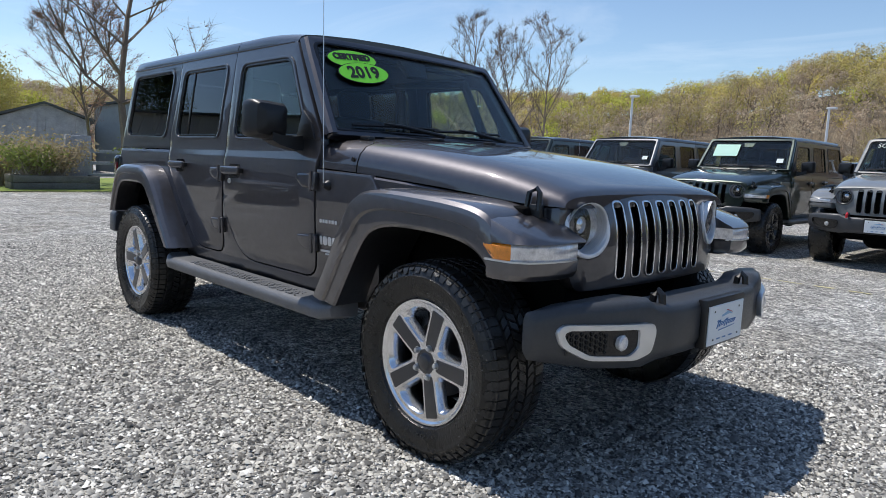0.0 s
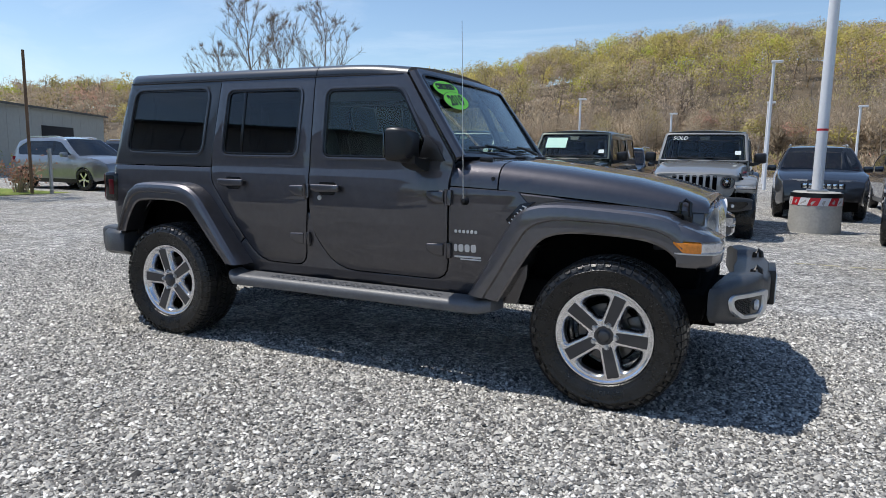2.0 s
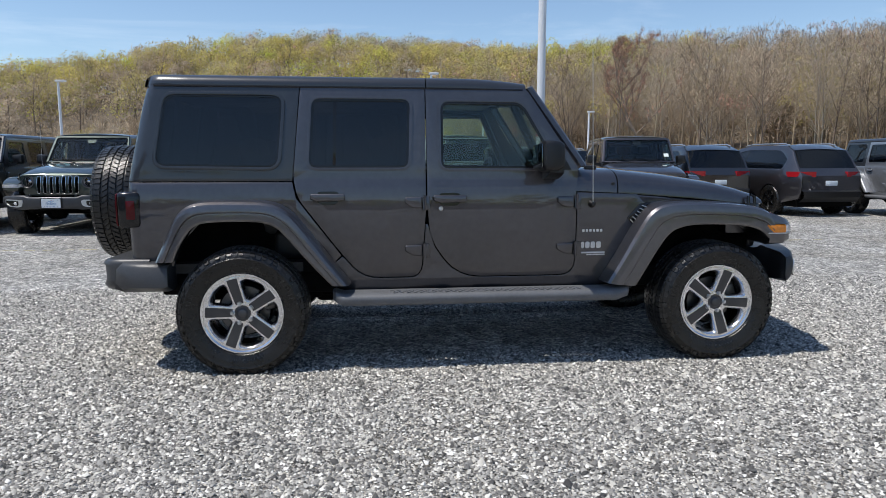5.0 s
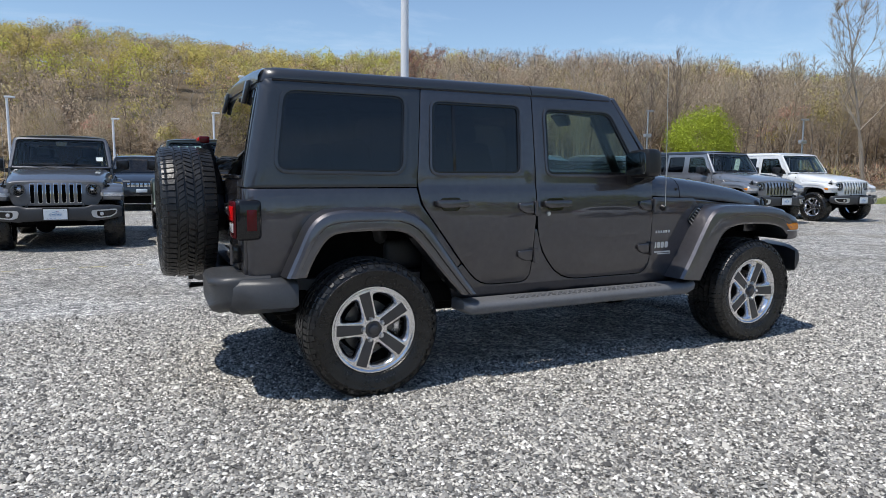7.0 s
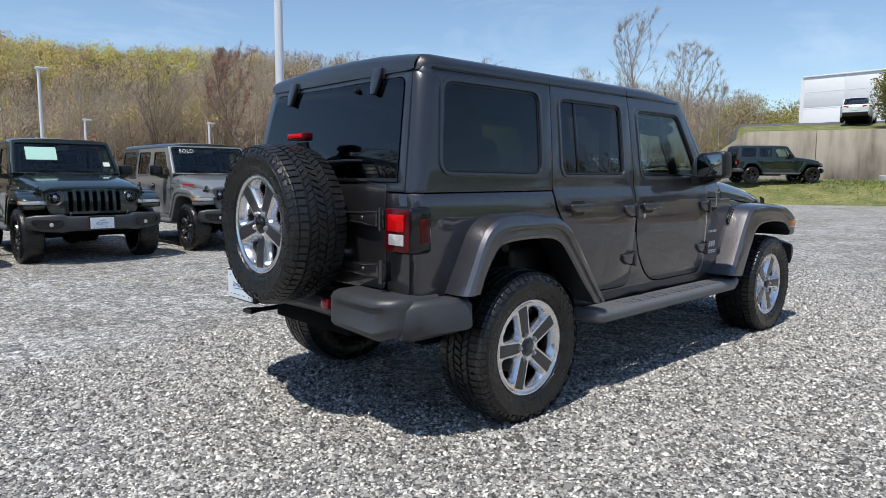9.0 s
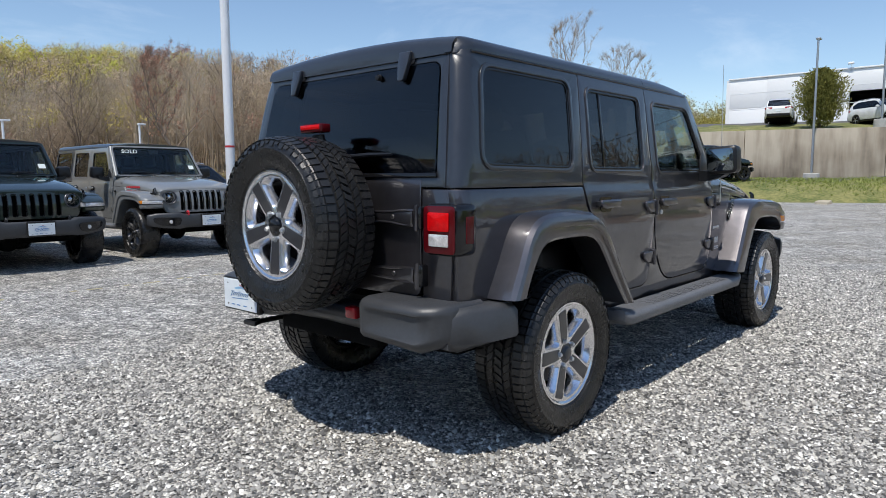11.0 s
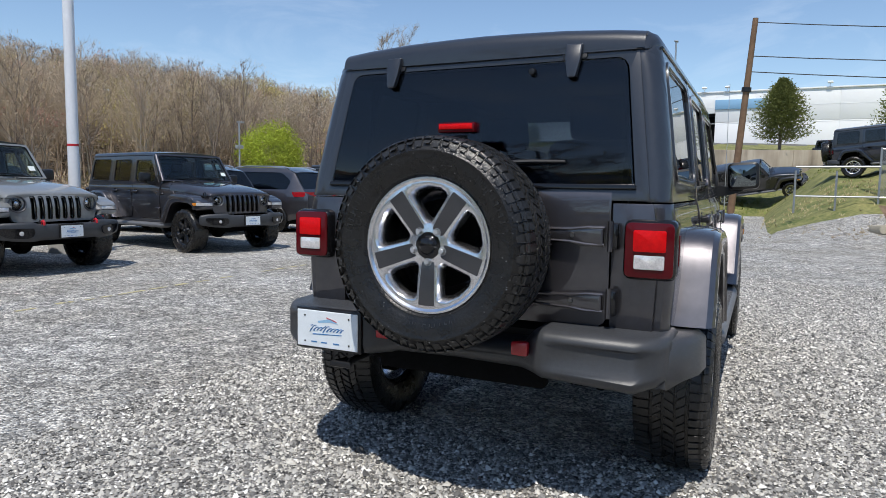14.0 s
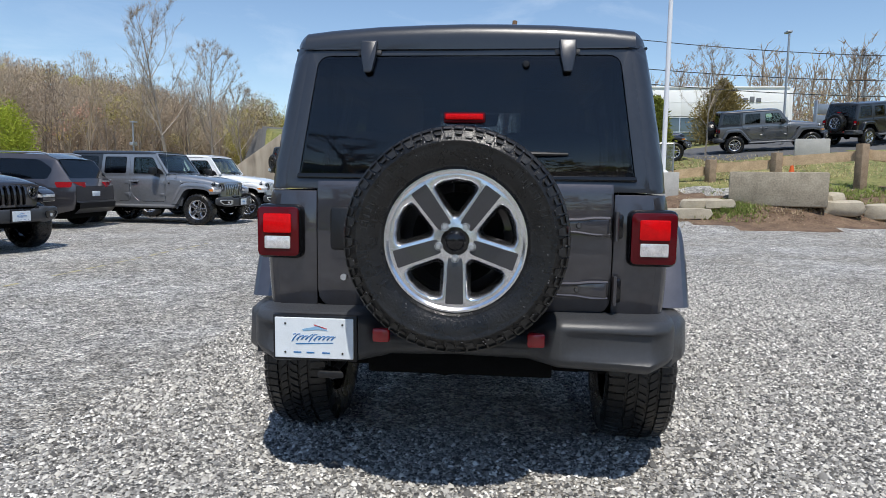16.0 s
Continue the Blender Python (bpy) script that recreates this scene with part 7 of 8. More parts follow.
def branching(rnd, nodes=7, first=2, subs=4, twigs=10, lean=0.10, reach=0.30, flat=0.55):
    """A bare tree of unit height: limb segments, and fine twigs as (base, tip) pairs."""
    segs, fine = [], []

    def twig_fan(p, d, count, length):
        for _ in range(count):
            w = (d + Vector((rnd.gauss(0, 0.55), rnd.gauss(0, 0.55), rnd.gauss(0.30, 0.40)))).normalized()
            fine.append((p + d * rnd.uniform(-0.03, 0.03), w * length * rnd.uniform(0.6, 1.4)))

    def limb(p, d, length, r, level):
        n = 3 if level == 1 else 2
        for i in range(n):
            d = (d + Vector((rnd.gauss(0, 0.13), rnd.gauss(0, 0.13), 0.16))).normalized()
            e = p + d * (length / n)
            segs.append((p, e, r, r * 0.68))
            p, r = e, r * 0.68
            if level == 1:
                for _ in range(subs // 3 + (rnd.random() < (subs % 3) / 3)):
                    side = (d + Vector((rnd.gauss(0, 0.6), rnd.gauss(0, 0.6), rnd.gauss(0.25, 0.3)))).normalized()
                    limb(p, side, length * rnd.uniform(0.42, 0.62), r * 0.7, 2)
                twig_fan(p, d, max(1, twigs // 5), 0.055)
            else:
                twig_fan(p, d, twigs // 2, 0.060)

    p, d, r = Vector((0, 0, 0)), Vector((rnd.gauss(0, lean * 0.5), rnd.gauss(0, lean * 0.5), 1)).normalized(), 0.0105
    turn = rnd.uniform(0, 6.28)
    for i in range(nodes):
        d = (d + Vector((rnd.gauss(0, lean), rnd.gauss(0, lean), 0.25))).normalized()
        e = p + d * (0.80 / nodes)
        segs.append((p, e, r, r * 0.86))
        p, r = e, r * 0.86
        if i >= first:
            f = (i - first) / max(1, nodes - first)
            for _ in range(2):
                turn += 2.4 + rnd.gauss(0, 0.4)
                out = Vector((math.cos(turn), math.sin(turn), rnd.uniform(flat, flat + 0.8))).normalized()
                limb(p, out, reach * rnd.uniform(0.75, 1.2) * (1 - 0.35 * f), r * 0.6, 1)
    limb(p, d, 0.2, r * 0.8, 1)
    return segs, fine


def tree_arrays(segs, fine, thick=1.0, least=0.0010, hair=0.0013, haze=0, seed=0):
    """Limbs as three-sided tapered bars and twigs as slim triangles, drawn into a rounded crown of unit height."""
    rnd = random.Random(seed)
    heart, wide, tall = Vector((0, 0, 0.66)), rnd.uniform(0.19, 0.25), 0.34

    def drawn_in(p):
        d = p - heart
        e = (d.x**2 + d.y**2) / wide**2 + (d.z / tall) ** 2
        return heart + d / e**0.42 if e > 1 and p.z > 0.4 else p

    segs = [(drawn_in(a), drawn_in(b), r, q) for a, b, r, q in segs]
    v, f = limb_mesh([(a, b, max(r * thick, least), max(q * thick, least)) for a, b, r, q in segs], 3)
    tris = [t for a, b, c, d in f for t in ((a, b, c), (a, c, d))]
    tips = [b for a, b, r, q in segs if b.z > 0.42]
    for _ in range(haze):
        p = rnd.choice(tips)
        fine.append((p, (Vector((p.x, p.y, (p.z - 0.45) * 0.8)).normalized() + Vector((rnd.gauss(0, 0.6), rnd.gauss(0, 0.6), rnd.gauss(0.2, 0.5)))).normalized() * rnd.uniform(0.02, 0.055)))
    for p, w in fine:
        a = drawn_in(p)
        e = a + w * 0.75
        side = (e - a).cross(Vector((rnd.gauss(0, 1), rnd.gauss(0, 1), rnd.gauss(0, 1)))).normalized() * hair
        k = len(v)
        v.extend((a - side, a + side, e))
        tris.append((k, k + 1, k + 2))
    v = np.array([tuple(q) for q in v])
    return v / v[:, 2].max(), np.array(tris)


def single_tree(name, label, x, y, z, height, seed, bark=BARK, leaf=None, buds=2, spread=0.75, leaf_size=0.06, girth=0.020, twig=0.006, first=2, lean=0.10):
    """A tree that stands alone: trunk, limbs, twigs, and buds on the twigs' ends."""
    rnd = random.Random(seed)
    t = thing(name, label, "tree", at=pose(x, y, z))
    segs, fine = branching(rnd, 8, first, 7, 26, lean, 0.26 + 0.10 * spread, 1.15 - 0.8 * spread)
    v, f = tree_arrays(segs, fine, girth / 0.0105 * 0.8, twig / height, 0.65 * twig / height, 3000, seed)
    v = v * height
    v[:, :2] *= 0.75 + 0.65 * spread
    v[:, 2] -= 0.1
    raw("trunk", v.tolist(), f.tolist(), bark, t)
    if leaf:
        vs, fs = [], []
        tips = [Vector(p) for p in v[-3 * len(fine)::3][::max(1, len(fine) // 1100)]]
        leaf_mesh(rnd, tips, buds, 0.12, leaf_size, vs, fs)
        raw("crown", vs, fs, leaf, t)
    return t


single_tree("bare_tree", "large budding tree with a spreading crown", -19.6, 5.2, 0, 9.8, 3, leaf=LEAFRED, buds=3, spread=0.95, leaf_size=0.026, girth=0.020, twig=0.007)
single_tree("bare_tree", "slender budding tree beside a shed", -21.8, 4.7, 0, 6.6, 12, leaf=LEAFRED, buds=4, spread=0.85, leaf_size=0.026, girth=0.014, twig=0.007)
for i, (az, r, h) in enumerate(((131.6, 52, 13.6), (129.0, 55, 13.0), (126.6, 53, 13.4), (134.8, 60, 11.0))):
    single_tree("bare_tree", "tall bare tree with forked limbs", r * math.cos(radians(az)) + 2, r * math.sin(radians(az)) - 3, 0, h, 20 + i, spread=0.55, twig=0.009, girth=0.014, lean=0.06)
for i, (az, r, h) in enumerate(((28.9, 62, 16.5), (25.9, 60, 13.0), (23.6, 58, 9.0))):
    single_tree("bare_tree", "tall bare tree with a pale crown", r * math.cos(radians(az)) - 4.5, r * math.sin(radians(az)) - 1.5, 0, h, 40 + i, bark=BARKPALE, spread=0.50, twig=0.009, girth=0.014, lean=0.05)
single_tree("bare_tree", "gnarled budding tree at the wood's edge", 22.0, 49.0, 0, 12.8, 51, leaf=LEAFRED, buds=3, spread=0.72, leaf_size=0.07, girth=0.014, twig=0.008)
single_tree("bare_tree", "young bare street tree on the slope", 26.0, -8.9, 2.2, 5.4, 61, bark=BARKPALE, spread=0.55, girth=0.012, twig=0.003)
single_tree("bare_tree", "bare tree behind the upper lot", 49.3, -26.2, 3.6, 8.2, 63, spread=0.6, girth=0.013, twig=0.007)


def conifer(label, x, y, z, height, width, seed, mat=CONIFER, pointed=0.0, rise=0.35):
    rnd = random.Random(seed)
    t = thing("conifer", label, "tree", at=pose(x, y, z))
    raw("trunk", *limb_mesh([(Vector((0, 0, -0.2)), Vector((0, 0, height * 0.95)), 0.12, 0.02)], 6), BARK, t, True)
    vs, fs = [], []
    for _ in range(2600):
        f = rnd.random() ** 0.8
        zc = height * (0.06 + 0.92 * f)
        reach = width * 0.82 * ((1 - pointed) * min(1.0, (1 - f) * 1.9 + 0.06) ** 0.8 + pointed * (1 - f) ** 0.9) * rnd.uniform(0.45, 1.15) + 0.06
        a = rnd.uniform(0, 2 * math.pi)
        out = Vector((math.cos(a), math.sin(a), rise))
        for k in range(6):
            c = Vector((0, 0, zc)) + out * reach * (0.35 + 0.65 * k / 5) + Vector((rnd.gauss(0, 0.08), rnd.gauss(0, 0.08), rnd.gauss(0, 0.08)))
            u = (out + Vector((rnd.gauss(0, 0.5), rnd.gauss(0, 0.5), rnd.gauss(0.2, 0.5)))).normalized() * rnd.uniform(0.06, 0.13)
            w = u.cross(Vector((rnd.gauss(0, 1), rnd.gauss(0, 1), rnd.gauss(0, 1)))).normalized() * 0.034
            n = len(vs)
            vs.extend((c - u, c + w, c + u, c - w))
            fs.append((n, n + 1, n + 2, n + 3))
    raw("foliage", vs, fs, mat, t)
    return t


conifer("bushy yellowish evergreen on the upper lot", 44.6, 8.3, 3.8, 4.1, 1.75, 1, YELLOWCONIFER, 0.0, 0.75)
conifer("bushy yellowish evergreen above the wall", 46.3, -1.9, 4.1, 4.7, 2.5, 2, CONIFER, 0.6)
conifer("ragged evergreen above the wall", 44.5, -8.9, 3.8, 5.8, 2.6, 3, CONIFER, 0.9)
conifer("narrow clipped yellow-green evergreen by the fence", 19.1, -5.2, 1.0, 3.0, 0.58, 4, LEAFCLIP, 0.25)
conifer("low spreading evergreen behind a grey vehicle", 35.4, -12.3, 2.6, 4.4, 2.3, 5, OLIVECONIFER, 0.6)


# ---- woods: one object for each look ----
def woods():
    rnd = random.Random(77)
    gen = np.random.default_rng(77)
    heap = {k: [[], [], 0, []] for k in ("lime", "yellow", "olive", "brown", "red", "twig", "greytwig", "limbs")}

    def drop(kind, v, f, lean=None):
        h = heap[kind]
        h[0].append(v), h[1].append(f + h[2])
        h[3].append(np.zeros_like(v) if lean is None else lean)
        h[2] += len(v)

    def leafy(kind, c, w, h, lobes, cards, size):
        """A crown of leaf sprays gathered in lobes; each spray leans out of its lobe."""
        lobe_at = np.stack([gen.normal(0, 0.42, lobes) * w, gen.normal(0, 0.42, lobes) * w, gen.uniform(-0.5, 0.55, lobes) * h], -1)
        lobe_at[:, :2] *= (1.1 - 0.5 * np.clip(lobe_at[:, 2:] / h, -0.5, 1))
        lobe_r = gen.uniform(0.34, 0.58, lobes)
        pick = gen.integers(0, lobes, cards)
        d = gen.normal(0, 1, (cards, 3))
        d[:, 2] = np.abs(d[:, 2]) * 1.2 - 0.35
        d /= np.linalg.norm(d, axis=1, keepdims=True)
        p = c + lobe_at[pick] + d * lobe_r[pick][:, None] * np.array([w, w, h]) * gen.uniform(0.72, 1.12, (cards, 1))
        lean = d + gen.normal(0, 0.33, (cards, 3))
        lean /= np.linalg.norm(lean, axis=1, keepdims=True)
        u = np.cross(lean, gen.normal(0, 1, (cards, 3)))
        u /= np.linalg.norm(u, axis=1, keepdims=True) + 1e-6
        k = np.cross(lean, u) * size * gen.uniform(0.8, 1.5, (cards, 1))
        u = u * size * gen.uniform(0.7, 1.3, (cards, 1))
        v = np.stack([p - u, p + u, p + k], 1).reshape(-1, 3)
        drop(kind, v, np.arange(cards * 3).reshape(-1, 3), np.repeat(d * 0.75 + (0, 0, 0.45), 3, 0))

    def haze(kind, c, w, h, count, length, width):
        """A see-through crown of fine twigs that fan up and outward."""
        d = gen.normal(0, 1, (count, 3))
        d *= (gen.random((count, 1)) ** 0.45) / np.linalg.norm(d, axis=1, keepdims=True)
        p = c + d * np.array([w, w, h])
        go = d * np.array([0.8, 0.8, 0.6]) + gen.normal(0, 0.35, (count, 3)) + (0, 0, 0.45)
        go *= length * gen.uniform(0.6, 1.4, (count, 1)) / np.linalg.norm(go, axis=1, keepdims=True)
        side = np.cross(go, gen.normal(0, 1, (count, 3)))
        side *= width / (np.linalg.norm(side, axis=1, keepdims=True) + 1e-6)
        drop(kind, np.stack([p - side, p + side, p + go], 1).reshape(-1, 3), np.arange(count * 3).reshape(-1, 3), np.repeat(d * 0.6 + (0, 0, 0.6), 3, 0))

    far_trees = [tree_arrays(*branching(random.Random(300 + i), 5, 1, 1, 3, 0.10, 0.30, 0.7), 1.0, 0.0018, 0.0022, 130, i) for i in range(8)]
    edge_trees = [tree_arrays(*branching(random.Random(400 + i), 7, 2, 4, 8, 0.06, 0.29, 0.9), 1.0, 0.0009, 0.0007, 620, i) for i in range(10)]

    def bare(forms, kind, p, h, wide=1.0):
        v, f = forms[rnd.randrange(len(forms))]
        a = rnd.uniform(0, 2 * math.pi)
        c, s = math.cos(a) * h * wide, math.sin(a) * h * wide
        drop(kind, np.stack([v[:, 0] * c - v[:, 1] * s + p.x, v[:, 0] * s + v[:, 1] * c + p.y, v[:, 2] * h + p.z], -1), f)

    # the hill: leafing crowns above, bare ones below
    for _ in range(2300):
        az, r = rnd.uniform(-8, 178), 86 + 142 * math.sqrt(rnd.random())
        if az < 22 and r < 130 or az > 117 and r < 90:
            continue
        x, y = r * math.cos(radians(az)), r * math.sin(radians(az))
        z = land(x, y)
        h = rnd.uniform(7.0, 12.0) * (0.75 if az > 117 else 1.0)
        lush = noise.noise((x * 0.016, y * 0.016, 1.0)) * 0.55 + min(0.75, z / 26.0) - 0.10
        if az < 70:
            lush -= 0.55 * min(1.0, (70 - az) / 10)
        elif az > 100:
            lush += 0.20
        p = Vector((x, y, z - 0.3))
        if rnd.random() < lush:
            kind = rnd.choice(("yellow", "yellow", "olive", "lime", "olive", "brown") if az < 100 else ("olive", "olive", "yellow", "lime", "olive", "brown"))
            w = h * rnd.uniform(0.34, 0.46)
            leafy(kind, np.array((x, y, z + h * 0.62)), w, h * 0.40, 9, 520, 0.20 if r < 160 else 0.25)
            if rnd.random() < 0.25:
                bare(far_trees, "limbs", p, h * 1.02)
        else:
            bare(far_trees, rnd.choice(("twig", "greytwig", "limbs", "limbs")), p, h * 1.05, 1.25)
            kind = rnd.choice(("brown", "brown", "brown", "olive")) if rnd.random() > 0.07 else "red"
            if rnd.random() < 0.65:
                leafy(kind, np.array((x, y, z + h * 0.60)), h * 0.38, h * 0.40, 9, 340, 0.19)
            else:
                haze(kind, np.array((x, y, z + h * 0.62)), h * 0.36, h * 0.40, 260, 0.7, 0.05)
            haze("brown", np.array((x, y, z + h * 0.25)), h * 0.30, h * 0.22, 80, 0.7, 0.06)
    # thickets under the ridge's crowns
    for _ in range(480):
        az, r = rnd.uniform(-8, 178), rnd.uniform(192, 232)
        x, y = r * math.cos(radians(az)), r * math.sin(radians(az))
        leafy(rnd.choice(("brown", "brown", "olive")), np.array((x, y, land(x, y) + 2.2)), 4.5, 3.2, 5, 90, 0.5)
    # bare woods along the lot's edge
    for _ in range(620):
        az = rnd.uniform(20, 178)
        if az > 80 and rnd.random() < 0.62:
            continue
        r = rnd.uniform(60, 96) if az < 112 else rnd.uniform(75, 100)
        tall = interp(az, (20, 30, 45, 60, 75, 85, 100, 115, 125, 178), (9.6, 12.0, 13.8, 14.0, 12.2, 9.2, 7.5, 5.5, 4.0, 4.0)) * rnd.uniform(0.70, 1.06)
        x, y = r * math.cos(radians(az)), r * math.sin(radians(az))
        p = Vector((x, y, land(x, y) - 0.3))
        bare(edge_trees, rnd.choice(("twig", "greytwig", "twig", "limbs")), p, tall, rnd.uniform(0.85, 1.2))
        haze(rnd.choice(("brown", "twig", "olive", "greytwig", "twig")), np.array((x, y, p.z + tall * 0.70)), tall * 0.19, tall * 0.27, 800, 0.34, 0.014)
        if rnd.random() < 0.09:
            leafy(rnd.choice(("yellow", "red", "olive", "yellow")), np.array((x, y, p.z + tall * 0.62)), tall * 0.20, tall * 0.22, 8, 420, 0.13)
    # a darker stand of twigs behind them, that closes the view between the trunks
    for _ in range(420):
        az, r = rnd.uniform(20, 112), rnd.uniform(90, 112)
        x, y = r * math.cos(radians(az)), r * math.sin(radians(az))
        tall = interp(az, (20, 30, 45, 60, 75, 85, 112), (7.0, 9.5, 12.5, 12.8, 9.5, 6.0, 5.0)) * rnd.uniform(0.7, 1.0)
        haze("brown", np.array((x, y, land(x, y) + tall * 0.55)), tall * 0.24, tall * 0.42, 220, 1.0, 0.06)
        bare(far_trees, "twig", Vector((x, y, land(x, y) - 0.3)), tall * 1.12, 1.1)
    # behind the walk, seen only in glass
    for _ in range(240):
        az, r = rnd.uniform(185, 322), rnd.uniform(60, 120)
        x, y = r * math.cos(radians(az)), r * math.sin(radians(az))
        h = rnd.uniform(7, 12)
        leafy(rnd.choice(("olive", "brown", "lime")), np.array((x, y, land(x, y) + h * 0.5)), h * 0.33, h * 0.45, 5, 60, 0.6)
    # beyond the slope and the hall
    for _ in range(90):
        az, r = rnd.uniform(-38, -13), rnd.uniform(96, 124)
        x, y = r * math.cos(radians(az)), r * math.sin(radians(az))
        h = rnd.uniform(12, 16.5)
        bare(far_trees, "twig", Vector((x, y, 3.0)), h * 1.1, 1.2)
        leafy(rnd.choice(("red", "brown", "brown", "olive")), np.array((x, y, 3.2 + h * 0.36)), h * 0.34, h * 0.34, 6, 160, 0.2)
    # undergrowth
    for _ in range(520):
        az, r = rnd.uniform(18, 178), rnd.uniform(58, 84)
        x, y = r * math.cos(radians(az)), r * math.sin(radians(az))
        haze(rnd.choice(("brown", "brown", "olive", "brown", "red")), np.array((x, y, land(x, y) + 0.7)), 1.8, 1.3, 110, 0.5, 0.05)
    for nm, mt, lab in (("lime", HILLLIME, "young lime-green crowns on the hill"), ("yellow", HILLYELLOW, "yellow-green budding crowns on the hill"), ("olive", HILLOLIVE, "olive budding crowns on the hill"),
                        ("brown", HILLBROWN, "bare brown twig crowns of the woods"), ("red", HILLRED, "reddish budding crowns of the woods"), ("twig", LEAFTWIG, "pale brown bare trees of the woods"),
                        ("greytwig", GREYTWIG, "grey bare trees of the woods"), ("limbs", BARK, "dark trunks and limbs of the woods")):
        if heap[nm][0]:
            tri_mesh("woods", np.concatenate(heap[nm][0]), np.concatenate(heap[nm][1]), mt, lab, "woods", np.concatenate(heap[nm][3]))


woods()


def leafy_tree(label, x, y, z, h, w, seed, mat):
    rnd = random.Random(seed)
    t = thing("leafy_tree", label, "tree", at=pose(x, y, z))
    segs, tips = limbs(rnd, (0, 0, 0), h * 0.9, 0.8, 4, 3, 0.6)
    raw("trunk", *limb_mesh(segs, 4), BARK, t, True)
    vs, fs = [], []
    pts = []
    for _ in range(260):
        d = Vector((rnd.gauss(0, 1), rnd.gauss(0, 1), rnd.gauss(0, 1))).normalized() * rnd.uniform(0.6, 1.0)
        pts.append(Vector((d.x * w, d.y * w, h * 0.55 + d.z * h * 0.42)))
    leaf_mesh(rnd, pts, 90, 0.40, 0.085, vs, fs)
    raw("crown", vs, fs, mat, t)


leafy_tree("round bright lime-green tree at the wood's edge", 46.0, 41.5, 0, 7.2, 3.0, 9, LEAFLIME)
leafy_tree("yellow-green budding tree beyond the shed", -56.5, 6.4, 0, 8.6, 3.6, 15, LEAFYELLOW)
leafy_tree("yellow budding tree near the white hall", 66.0, 27.0, 0, 9.6, 3.6, 16, LEAFYELLOW)
leafy_tree("yellow budding tree beside the white hall", 67.0, 22.5, 0, 8.8, 3.0, 17, LEAFYELLOW)

# ---- poles, fences, stones ----
def lot_pole(x, y, z, height, radius=0.085, base=True, head=True, mat=POLEW, label="white lamp post on the lot"):
    p = thing("lamp_post", label, "lamp post", "lamp posts", at=pose(x, y, z))
    part("shaft", tube([(0, 0, 0.1 if not base else 0.7), (0, 0, height)], [radius, radius * 0.8], 12), mat, p)
    if base:
        part("plinth", lathe([(0.0, 0.0), (0.44, 0.0), (0.42, 0.70), (0.38, 0.74), (0.0, 0.74)], "z", 28), CONCRETE2, p)
    if head:
        part("lamp_head", box(-0.10, 0.34, -0.12, 0.12, height - 0.04, height + 0.05, 0.02), mat, p)
    return p


main_pole = lot_pole(3.08, 9.75, 0, 11.5, 0.095, True, False, label="tall white post on a round concrete plinth with striped tape")
for k in range(16):
    a0, a1 = 2 * math.pi * k / 16, 2 * math.pi * (k + 1) / 16
    ring = lambda a, z: Vector((0.434 * math.cos(a), 0.434 * math.sin(a), z))
    bm = bmesh.new()
    bm.faces.new([bm.verts.new(p) for p in (ring(a0, 0.50), ring(a1, 0.50), ring(a1 + 0.12, 0.64), ring(a0 + 0.12, 0.64))])
    part("tape_stripe", bm, STRIPERED if k % 2 else STRIPEWHITE, main_pole)
part("plinth_band", lathe([(0.40, 0.64), (0.428, 0.64), (0.424, 0.72), (0.40, 0.72)], "z", 28), BLACK, main_pole)
part("base_plate", box(-0.17, 0.17, -0.17, 0.17, 0.74, 0.78, 0.01), GALV, main_pole)
part("red_tag", lathe([(0.088, 1.83), (0.095, 1.83), (0.095, 1.87), (0.088, 1.87)], "z", 12), STRIPERED, main_pole)
for x, y, h in ((2.24, 26.7, 5.3), (2.17, 36.0, 4.4), (-7.5, 34.0, 4.6), (-3.0, 38.0, 4.0), (6.5, 37.0, 4.2), (-27.5, 30.0, 5.0), (-14.8, 28.0, 4.9), (13.0, 36.0, 4.3)):
    lot_pole(x, y, 0, h, 0.07, False, True)
for x, y, h in ((27.0, 28.0, 5.0), (34.0, 22.5, 4.4)):
    p = lot_pole(x, y, 0, h, 0.06, False, True, GALV, "slim grey lamp post with a floodlight")
    part("floodlight", box(-0.25, 0.25, -0.12, 0.12, h * 0.68, h * 0.68 + 0.2, 0.03), GALV, p)
lot_pole(38.2, 7.15, 0.6, 8.2, 0.07, True, True, GALV, "grey lamp post on a concrete plinth beside the drive")
lot_pole(44.7, 4.9, 3.9, 7.6, 0.07, True, True, GALV, "grey lamp post on the upper lot")
lot_pole(28.8, -13.2, 2.6, 5.7, 0.06, False, True, GALV, "grey lamp post on the slope")
flag = thing("flag_pole", "white flag pole on a square concrete block", "flag pole", at=pose(16.3, -4.9, 0.84))
part("shaft", tube([(0, 0, 0.66), (0, 0, 10.0)], [0.075, 0.06], 12), POLEW, flag)
part("shoe", lathe([(0.0, 0.66), (0.16, 0.66), (0.13, 0.70), (0.08, 0.74), (0.0, 0.74)], "z", 16), POLEW, flag)
part("block", box(-0.40, 0.40, -0.40, 0.40, -0.4, 0.66, 0.02), CONCRETE2, flag)

